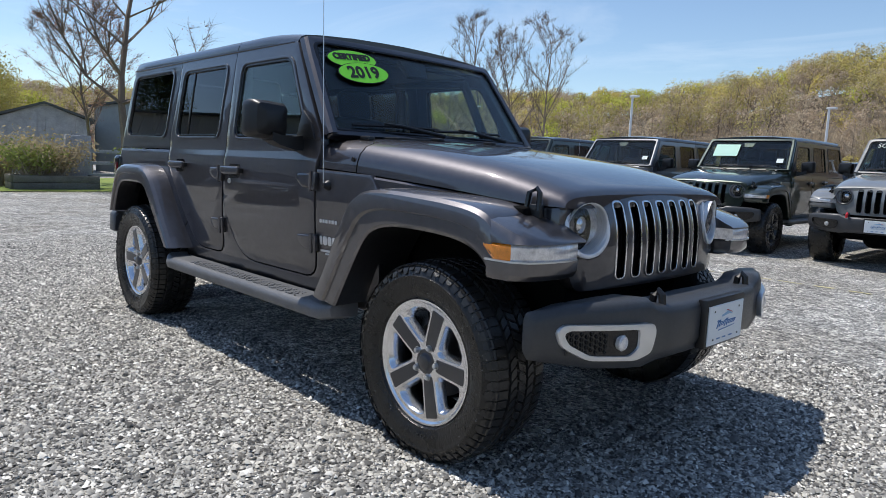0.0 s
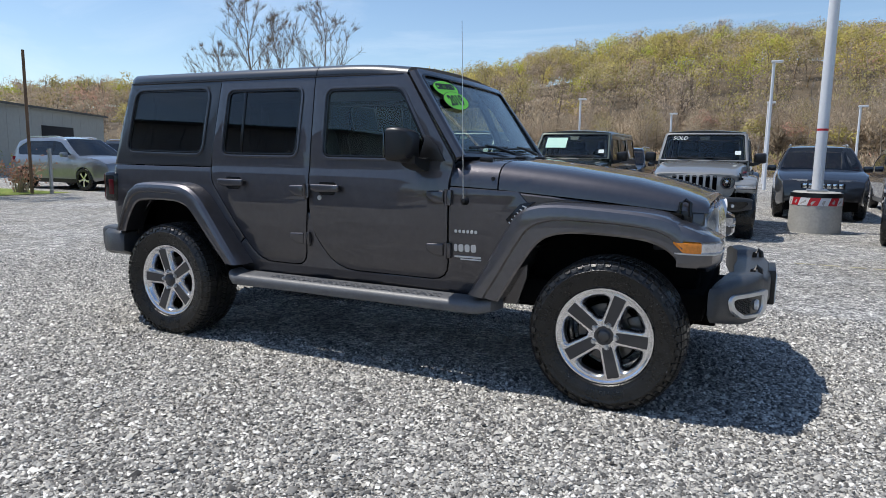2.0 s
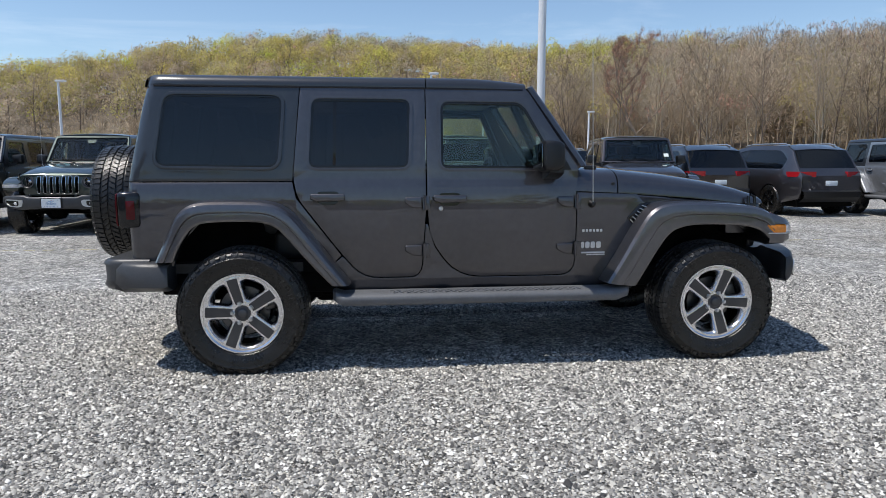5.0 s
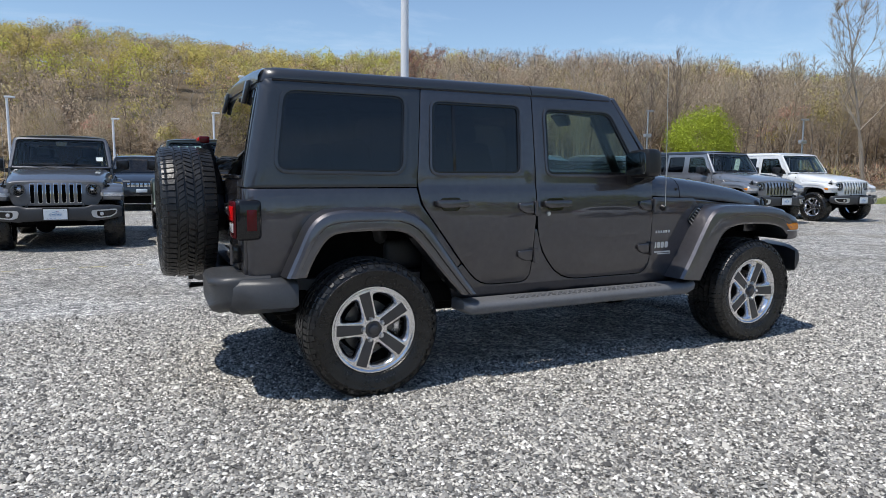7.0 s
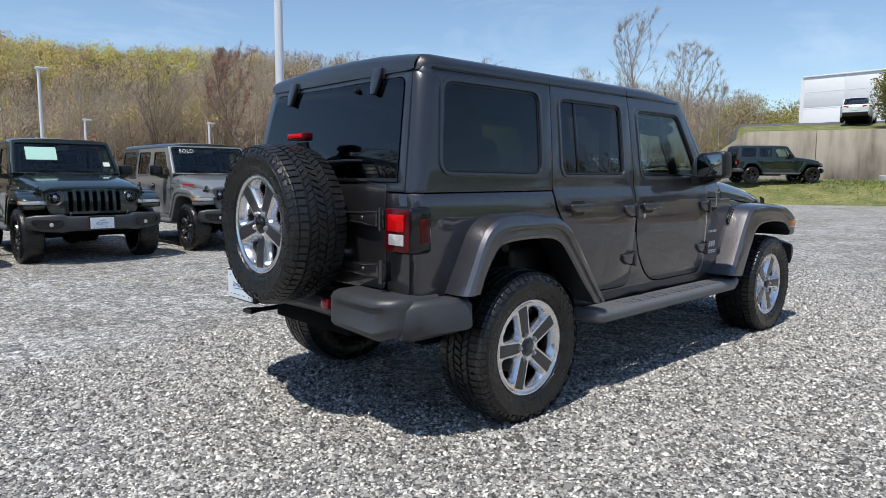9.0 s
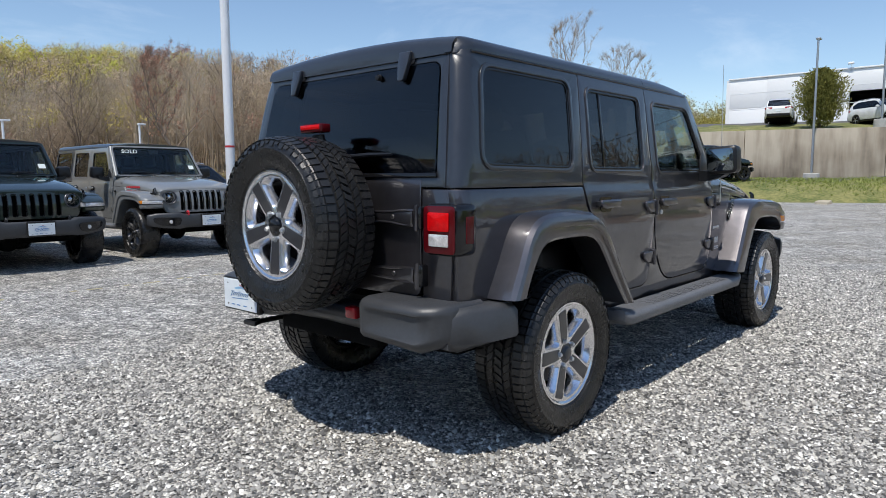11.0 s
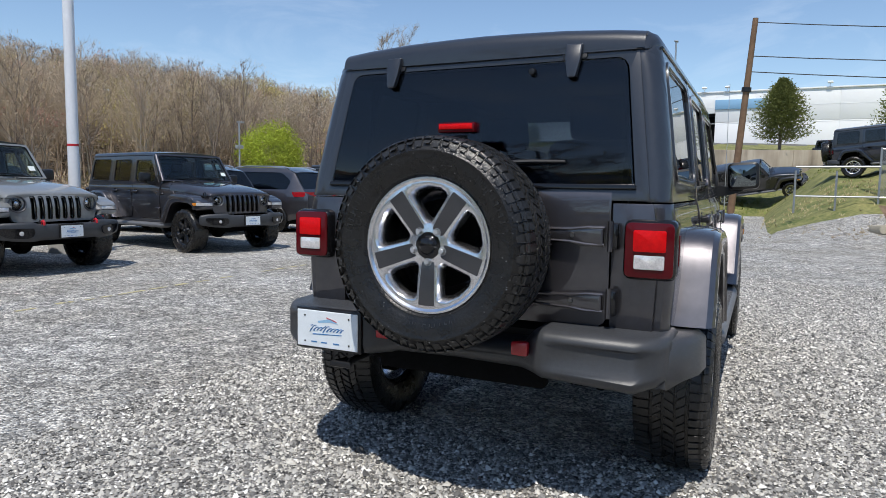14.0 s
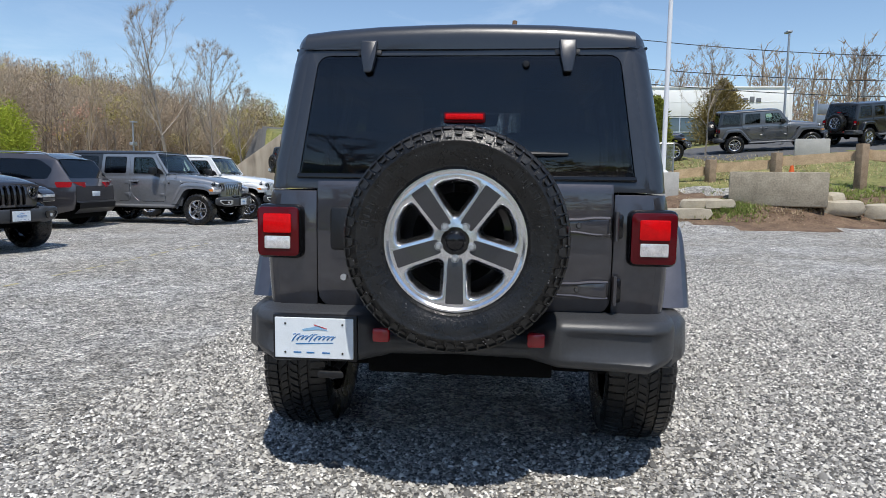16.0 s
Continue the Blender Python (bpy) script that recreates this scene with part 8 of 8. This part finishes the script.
# utility pole and cables
up = thing("utility_pole", "leaning brown wooden utility pole with cables", "utility pole", at=pose(29.5, 0.3, -0.1, 4.0, 0, 0))
part("shaft", tube([(0, 0, 0), (0, 0, 9.2)], [0.17, 0.12], 12), TRUNKWOOD, up)
part("collar", lathe([(0.13, 5.9), (0.21, 5.9), (0.21, 6.1), (0.13, 6.1)], "z", 14), BLACK, up)
for dz, tgt, sag in ((8.9, (40.0, -40.0, 9.6), 1.0), (7.4, (40.0, -40.0, 8.2), 0.9), (6.7, (40.0, -40.0, 7.2), 0.9)):
    a, b = Vector((29.5, 0.3 - 0.07 * dz, dz)), Vector(tgt)
    pts = [a.lerp(b, f) - Vector((0, 0, sag * 4 * f * (1 - f))) for f in np.linspace(0, 1, 18)]
    bm = tube(pts, 0.022, 5)
    moved(bm, up.matrix_basis.inverted())
    part("cable", bm, CABLEM, up)
up2 = thing("utility_pole", "wooden utility pole with a cross-arm", "utility pole", at=pose(60.5, -32.4, 4.0))
part("shaft", tube([(0, 0, 0), (0, 0, 7.4)], [0.13, 0.10], 10), TRUNKWOOD, up2)
part("cross_arm", box(-0.06, 0.06, -0.9, 0.9, 6.6, 6.72, 0.01), TRUNKWOOD, up2)
part("transformer", lathe([(0.0, 5.1), (0.20, 5.1), (0.22, 5.8), (0.0, 5.85)], "z", 16), GALV, up2)
post = thing("dark_post", "thin dark steel post at the lot's edge", "post", at=pose(-16.6, 7.9, 0))
part("shaft", tube([(0, 0, 0), (0, 0, 4.0)], [0.045, 0.04], 8), TRUNKWOOD, post)
part("stub", tube([(0.35, 0.35, 0), (0.35, 0.35, 1.3)], 0.05, 8), GALV, post)

# concrete block, boulders, timber guard rail
blk = thing("concrete_block", "large rough concrete block on the mulch", "concrete block", at=pose(14.5, -7.6, 0.58, 0, 0, 69))
bm = box(-1.22, 1.22, -0.35, 0.35, 0, 0.94, 0.05, 2)
part("block", bm, OLDBLOCK, blk)
blk2 = thing("concrete_block", "pale concrete block on the slope", "concrete block", at=pose(22.6, -11.9, bank(22.6, -11.9) - 0.1, 0, 0, 70))
part("block", box(-0.6, 0.6, -0.3, 0.3, 0, 0.8, 0.04, 2), CONCRETE2, blk2)


def boulder(x, y, sx, sy, sz, seed, turn=0.0):
    rnd = random.Random(seed)
    bm = bmesh.new()
    bmesh.ops.create_icosphere(bm, subdivisions=2, radius=1.0)
    for v in bm.verts:
        k = 1 + 0.30 * noise.noise(v.co * 1.7 + Vector((seed * 3.1, 0, 0))) + 0.12 * noise.noise(v.co * 4 + Vector((0, seed, 0)))
        c = v.co * k
        v.co = Vector((math.copysign(abs(c.x) ** 0.45, c.x) * sx, math.copysign(abs(c.y) ** 0.45, c.y) * sy, math.copysign(abs(c.z) ** 0.4, c.z) * sz))
    ob = part("landscape_stone", bm, STONE)
    ob.matrix_basis = pose(x, y, bank(x, y) + sz * 0.55, rnd.uniform(-4, 4), rnd.uniform(-4, 4), turn)
    tagged(ob, "flat tan landscaping stone set in mulch", "stone", "landscaping stones")


for i, (x, y, sx, sy, sz, tn) in enumerate(((14.1, -5.0, 0.75, 0.35, 0.17, 75), (14.5, -5.6, 0.6, 0.3, 0.15, 75), (14.2, -6.0, 0.4, 0.25, 0.13, 75), (14.15, -9.2, 0.50, 0.3, 0.22, 75), (14.5, -9.0, 0.33, 0.3, 0.26, 20), (14.2, -10.2, 0.42, 0.3, 0.24, 60), (14.4, -10.9, 0.3, 0.3, 0.24, 10), (14.6, -11.7, 0.5, 0.3, 0.2, 80),
                                       (14.3, -3.7, 0.32, 0.22, 0.12, 20), (27.6, 4.2, 0.38, 0.30, 0.24, 0), (26.0, 10.6, 0.2, 0.15, 0.12, 0))):
    boulder(x, y, sx, sy, sz, i, tn)
rail_line = ((18.0, -4.9, 1.62), (17.8, -6.75, 1.95), (17.3, -8.6, 2.17), (16.4, -10.7, 2.42), (16.0, -11.5, 2.36), (15.8, -13.6, 2.5))
for i, (x, y, top) in enumerate(rail_line):
    if i:
        ps = thing("rail_post", "weathered timber guard-rail post", "fence post", "guard-rail posts", at=pose(x, y, bank(x, y) - 0.15, 0, 0, 20))
        part("post", box(-0.13, 0.13, -0.13, 0.13, 0, top - bank(x, y) + 0.15, 0.018), POSTWOOD, ps)
    if i < 5:
        x2, y2, top2 = rail_line[i + 1]
        ends = ((x + 0.15, y - 0.01, top - 0.13), (x2 + 0.15, y2 + 0.01, top2 - 0.20))
        tim = part("guard_timber", loft([[(ex, ey, ez - 0.30), (ex + 0.15, ey, ez - 0.30), (ex + 0.15, ey, ez), (ex, ey, ez)] for ex, ey, ez in ends]), TIMBER)
        tagged(tim, "horizontal weathered guard-rail timber on posts", "guard rail", "guard-rail timbers")
cone = thing("traffic_cone", "small orange cone by the timbers", "cone", at=pose(18.6, -9.6, bank(18.6, -9.6)))
part("cone", lathe([(0.18, 0.0), (0.18, 0.03), (0.11, 0.04), (0.03, 0.42), (0.0, 0.42)], "z", 16), ORANGE, cone)

# chain-link panel and pipe rail
fence = thing("chain_link_fence", "galvanised chain-link fence panel with pipe rails", "fence", at=pose(17.6, -4.0, 1.0, 0, 0, -90))
for x in (0.0, 1.5):
    part("post", tube([(x, 0, -0.3), (x, 0, 1.5)], 0.028, 8), GALV, fence)
for z in (0.1, 1.45):
    part("rail", tube([(0, 0, z), (1.5, 0, z)], 0.022, 6), GALV, fence)
bm = None
for k in range(47):
    low, high = -0.84 + k * 0.05, k * 0.05
    a, b = max(low, 0.0), min(high, 1.5)
    if b - a > 0.04:
        for flip in (False, True):
            bm = tube([(1.5 - x if flip else x, 0, 0.1 + (x - low) * 1.607) for x in (a, b)], 0.005, 3, bm)
part("mesh", bm, GALV, fence)
for z in (0.0, 0.86):
    part("pipe_rail", tube([(-2.1, 0, z + 0.1), (0, 0, z + 0.1)], 0.03, 8), GALV, fence)
for x in (-2.1, -1.05):
    part("rail_post", tube([(x, 0, -0.4), (x, 0, 0.85)], 0.03, 8), GALV, fence)

# vehicles on the slope and the upper lot
def on_slope(label, x, y, turn, body, black=False):
    a = radians(turn)
    f, l = (math.cos(a), math.sin(a)), (-math.sin(a), math.cos(a))
    zf, zr = bank(x + 1.5 * f[0], y + 1.5 * f[1]), bank(x - 1.5 * f[0], y - 1.5 * f[1])
    zl, zt = bank(x + 0.8 * l[0], y + 0.8 * l[1]), bank(x - 0.8 * l[0], y - 0.8 * l[1])
    car = parked(label, 0, 0, 0, 0, body, black)
    car.matrix_basis = pose(x, y, (zf + zr) / 2 + 0.01, math.degrees(math.atan2(zl - zt, 1.6)), -math.degrees(math.atan2(zf - zr, 3.0)), turn)
    return car


parked("dark green off-road SUV before the concrete wall", 31.0, 10.4, bank(31.0, 10.4), -42, GREEN, True)
on_slope("navy off-road SUV on the slope", 24.8, -5.65, -99, NAVY)
on_slope("black off-road SUV before the retaining wall", 33.2, -0.9, -95, BLACKP)
on_slope("grey off-road SUV on the paved slope", 26.2, -11.6, -99, STEELP)
on_slope("black off-road SUV on the paved slope", 27.1, -16.4, -62, BLACKP)
parked("black off-road SUV on the upper lot", 46.0, -6.2, bank(46.0, -6.2) + 0.03, -120, BLACKP)
crossover_copy("white crossover on the upper lot by the hall", WHITE, pose(48.0, 11.5, bank(48, 11.5) + 0.03, 0, 0, 10))
crossover_copy("white crossover before the workshop door", WHITE, pose(48.5, 5.4, bank(48.5, 5.4) + 0.03, 0, 0, -130))
crossover_copy("white crossover parked across the gravel lot", WHITE, pose(13.0, -14.5, 0, 0, 0, 40))
crossover_copy("white crossover parked across the gravel lot", WHITE, pose(16.5, -18.0, 0, 0, 0, 40))
leafy_tree("broad leafy tree at the edge of the gravel lot", 20.0, -25.0, 0, 6.5, 4.5, 31, LEAFLIME)
leafy_tree("broad leafy tree at the edge of the gravel lot", 27.0, -29.0, 0, 7.0, 5.0, 32, LEAFOLIVE)
single_tree("bare_tree", "bare tree behind the walk", -24.0, -6.0, 0, 9.0, 71, spread=0.75)
conifer("dark evergreen behind the warehouse", -36.0, -12.5, 0, 10.5, 3.2, 72, DARKCONIFER)
crossover_copy("black crossover parked behind the walk", BLACKP, pose(-10.5, -6.8, 0, 0, 0, 20))
sign = thing("lot_sign", "grey slatted sign panel on the slope", "sign", at=pose(30.5, -15.75, 2.8, 0, 0, -65))
for k in range(4):
    part("sign_slat", box(-0.5, 0.5, -0.06, 0.06, 0.2 + k * 0.55, 0.70 + k * 0.55, 0.02), GALV, sign)
for s in (-1, 1):
    part("sign_post", box(s * 0.55 - 0.05, s * 0.55 + 0.05, -0.08, 0.08, -0.2, 2.5, 0.01), GALV, sign)


# planter, bushes and turf at the lot's far edge
def bush(label, x, y, z, h, w, seed, mat, stems=26, leaves=9):
    rnd = random.Random(seed)
    t = thing("bush", label, "bush", at=pose(x, y, z))
    segs, tips = [], []
    for _ in range(stems):
        a, q = rnd.uniform(0, 2 * math.pi), rnd.random() ** 0.6
        p0 = Vector((rnd.gauss(0, 0.12 * w), rnd.gauss(0, 0.12 * w), 0))
        p1 = p0 + Vector((math.cos(a) * w * q * 0.5, math.sin(a) * w * q * 0.5, h * rnd.uniform(0.4, 0.65)))
        p2 = p1 + Vector((math.cos(a) * w * q * 0.5, math.sin(a) * w * q * 0.5, h * rnd.uniform(0.15, 0.4)))
        segs += [(p0, p1, 0.014, 0.008), (p1, p2, 0.008, 0.003)]
        tips += [p1.lerp(p2, 0.3), p2, p1]
    raw("branchwork", *limb_mesh(segs, 3), BARKPALE, t)
    vs, fs = [], []
    leaf_mesh(rnd, tips, leaves, 0.16 * w, 0.05, vs, fs)
    raw("foliage", vs, fs, mat, t)


planter = thing("timber_planter", "low weathered timber planter box at the gravel's edge", "planter", at=pose(-17.9, 2.6, 0, 0, 0, 88))
for k in range(2):
    for d in (-0.5, 0.5):
        part("planter_board", box(-1.05, 1.05, d - 0.05, d + 0.05, 0.20 * k, 0.20 * k + 0.19, 0.012), PLANTERM, planter)
    for d in (-1.05, 1.05):
        part("planter_end", box(d - 0.05, d + 0.05, -0.44, 0.44, 0.20 * k, 0.20 * k + 0.19, 0.012), PLANTERM, planter)
part("soil", box(-1.0, 1.0, -0.45, 0.45, 0.0, 0.33), MULCH, planter)
bush("dry straw-coloured shrub in a timber planter", -17.9, 2.6, 0.3, 1.05, 1.0, 1, STRAW, 150, 5)
bush("straggling pale shrub in a timber planter", -17.7, 2.0, 0.3, 0.9, 0.8, 8, BUSHLEAF, 90, 6)
bush("thin leafing shrub at the gravel's edge", -17.0, 5.0, 0, 1.35, 1.1, 2, BUSHLEAF, 40, 9)
bush("thin leafing shrub beside the post", -17.2, 6.4, 0, 1.3, 1.0, 3, BUSHLEAF, 40, 9)
bush("dry brown shrub beside a silver crossover", -17.6, 8.2, 0, 0.9, 0.9, 4, LEAFRED, 34, 4)
bush("dry brushy shrub by the shed", -19.5, 1.6, 0, 1.5, 1.2, 5, STRAW, 130, 6)
bush("leafing hedge shrub by the fence", -19.2, 6.5, 0, 1.2, 1.3, 6, BUSHLEAF, 36, 8)
tile = [[(x, y, 0.012 + 0.02 * max(0, noise.noise((x, y, 3)))) for x in np.arange(-26, -16.4, 0.6)] for y in np.arange(-3.0, 9.6, 0.6)]
rows, cols = len(tile), len(tile[0])
strip = raw("grass_strip", [v for row in tile for v in row], [(j * cols + i, j * cols + i + 1, (j + 1) * cols + i + 1, (j + 1) * cols + i) for j in range(rows - 1) for i in range(cols - 1)], LAWN, smooth=True)
tagged(strip, "fresh green turf strip beyond the gravel", "grass", kind="structure")
cabinet = thing("pale_gate_post", "pale weathered panel post by the shrubs", "post", at=pose(-18.4, 3.4, 0))
part("panel", box(-0.10, 0.10, -0.34, 0.34, 0, 1.55, 0.03), OLDWOOD, cabinet)
for k in range(3):
    part("rail", box(-0.05, 0.05, 0.3, 2.4, 0.35 + k * 0.35, 0.45 + k * 0.35, 0.01), OLDWOOD, cabinet)

# ---- small things on the parked vehicles ----
def screen_sheet(car, u, v, w, h, mat, name, label):
    m = car.matrix_basis @ on_screen(u, v, 0, 0.010)
    ob = part(name, prism([(-w, -h), (w, -h), (w, h), (-w, h)], lambda a, b, d: m @ Vector((a, b, d)), 0.0, 0.001, 0), mat)
    tagged(ob, label)
    ob.parent = car
    ob.matrix_parent_inverse = car.matrix_basis.inverted()


screen_sheet(row_green, -0.33, 0.60, 0.21, 0.12, PAPERG, "price_sheet", "pale green price sheet inside a windscreen")
for c in (row_green, row_sold, row_dark, model):
    screen_sheet(c, 0.58, 0.28, 0.05, 0.04, PAPERW, "inspection_slip", "small white slip inside a windscreen")
sold = on_screen(-0.42, 0.80, 0, 0.006)
txt = lettering("SOLD", 0.105, "windscreen_writing", PAPERW, row_sold, sold, 0.0008, 0.15)
tagged(txt, "white painted word on the windscreen")

# faint yellow bay lines on the gravel
for i, (x0, x1) in enumerate(((-6.0, -2.2), (-1.6, 1.9), (2.6, 6.8))):
    bm = bmesh.new()
    rnd = random.Random(i)
    x = x0
    while x < x1:
        w = rnd.uniform(0.05, 0.25)
        y = 5.15 + rnd.uniform(-0.02, 0.02)
        bm.faces.new([bm.verts.new(p) for p in ((x, y, 0.006), (x + w, y, 0.006), (x + w, y + rnd.uniform(0.03, 0.09), 0.006), (x, y + 0.06, 0.006))])
        x += w + rnd.uniform(0.02, 0.3)
    tagged(part("bay_line", bm, FADEDLINE), "worn yellow line sprayed on gravel", "marking", kind="structure")

# low weeds on the mulch and the slope
def weed_patch(label, x, y, wide, deep, count, size, mat, seed):
    rnd = random.Random(seed)
    vs, fs = [], []
    for _ in range(count):
        px0, py0 = x + rnd.gauss(0, deep), y + rnd.gauss(0, wide)
        z = bank(px0, py0)
        for _ in range(5):
            a, h = rnd.uniform(0, 6.28), size * rnd.uniform(0.5, 1.3)
            d = Vector((math.cos(a), math.sin(a), 0))
            c = Vector((px0, py0, z - 0.01)) + d * 0.02
            k = len(vs)
            vs.extend((c - d.cross(Vector((0, 0, 1))) * 0.012, c + d.cross(Vector((0, 0, 1))) * 0.012, c + d * h * 0.7 + Vector((0, 0, h))))
            fs.append((k, k + 1, k + 2))
    tagged(raw("weeds", vs, fs, mat), label, "weeds", kind="stuff")


weed_patch("green weeds on the mulch beside a concrete block", 14.1, -6.1, 0.45, 0.25, 500, 0.12, BUSHLEAF, 1)
weed_patch("sparse grass tufts behind the stones", 15.8, -9.8, 1.3, 0.6, 700, 0.12, BUSHLEAF, 2)
weed_patch("dry litter on the mulch bank", 14.4, -7.2, 2.0, 0.5, 1400, 0.06, LEAFBROWN, 3)
weed_patch("uneven dry grass tufts on the slope", 20.5, -8.0, 3.5, 1.8, 1800, 0.10, STRAW, 4)
weed_patch("uneven grass tufts below the wall", 33.0, 6.0, 4.5, 1.2, 2600, 0.12, BUSHLEAF, 5)

# red bars along the pale vehicle's bonnet, and its red tow hooks
for side in (-1, 1):
    for k in range(7):
        x0 = 1.02 + k * 0.058
        bar = part("hood_mark", prism([(x0, 1.098), (x0 + 0.042, 1.094), (x0 + 0.042, 1.064), (x0, 1.068)], lambda u, v, d: Vector((u, side * (hood_ring(u)[0][0] + 0.003 + d), v)), 0.0, 0.002), STRIPERED, row_sold)
    hook = part("recovery_hook", tube([(2.20, side * 0.37, 0.66), (2.215, side * 0.37, 0.705), (2.24, side * 0.37, 0.716), (2.262, side * 0.37, 0.70), (2.262, side * 0.37, 0.66)], 0.016, 8), STRIPERED, row_sold)
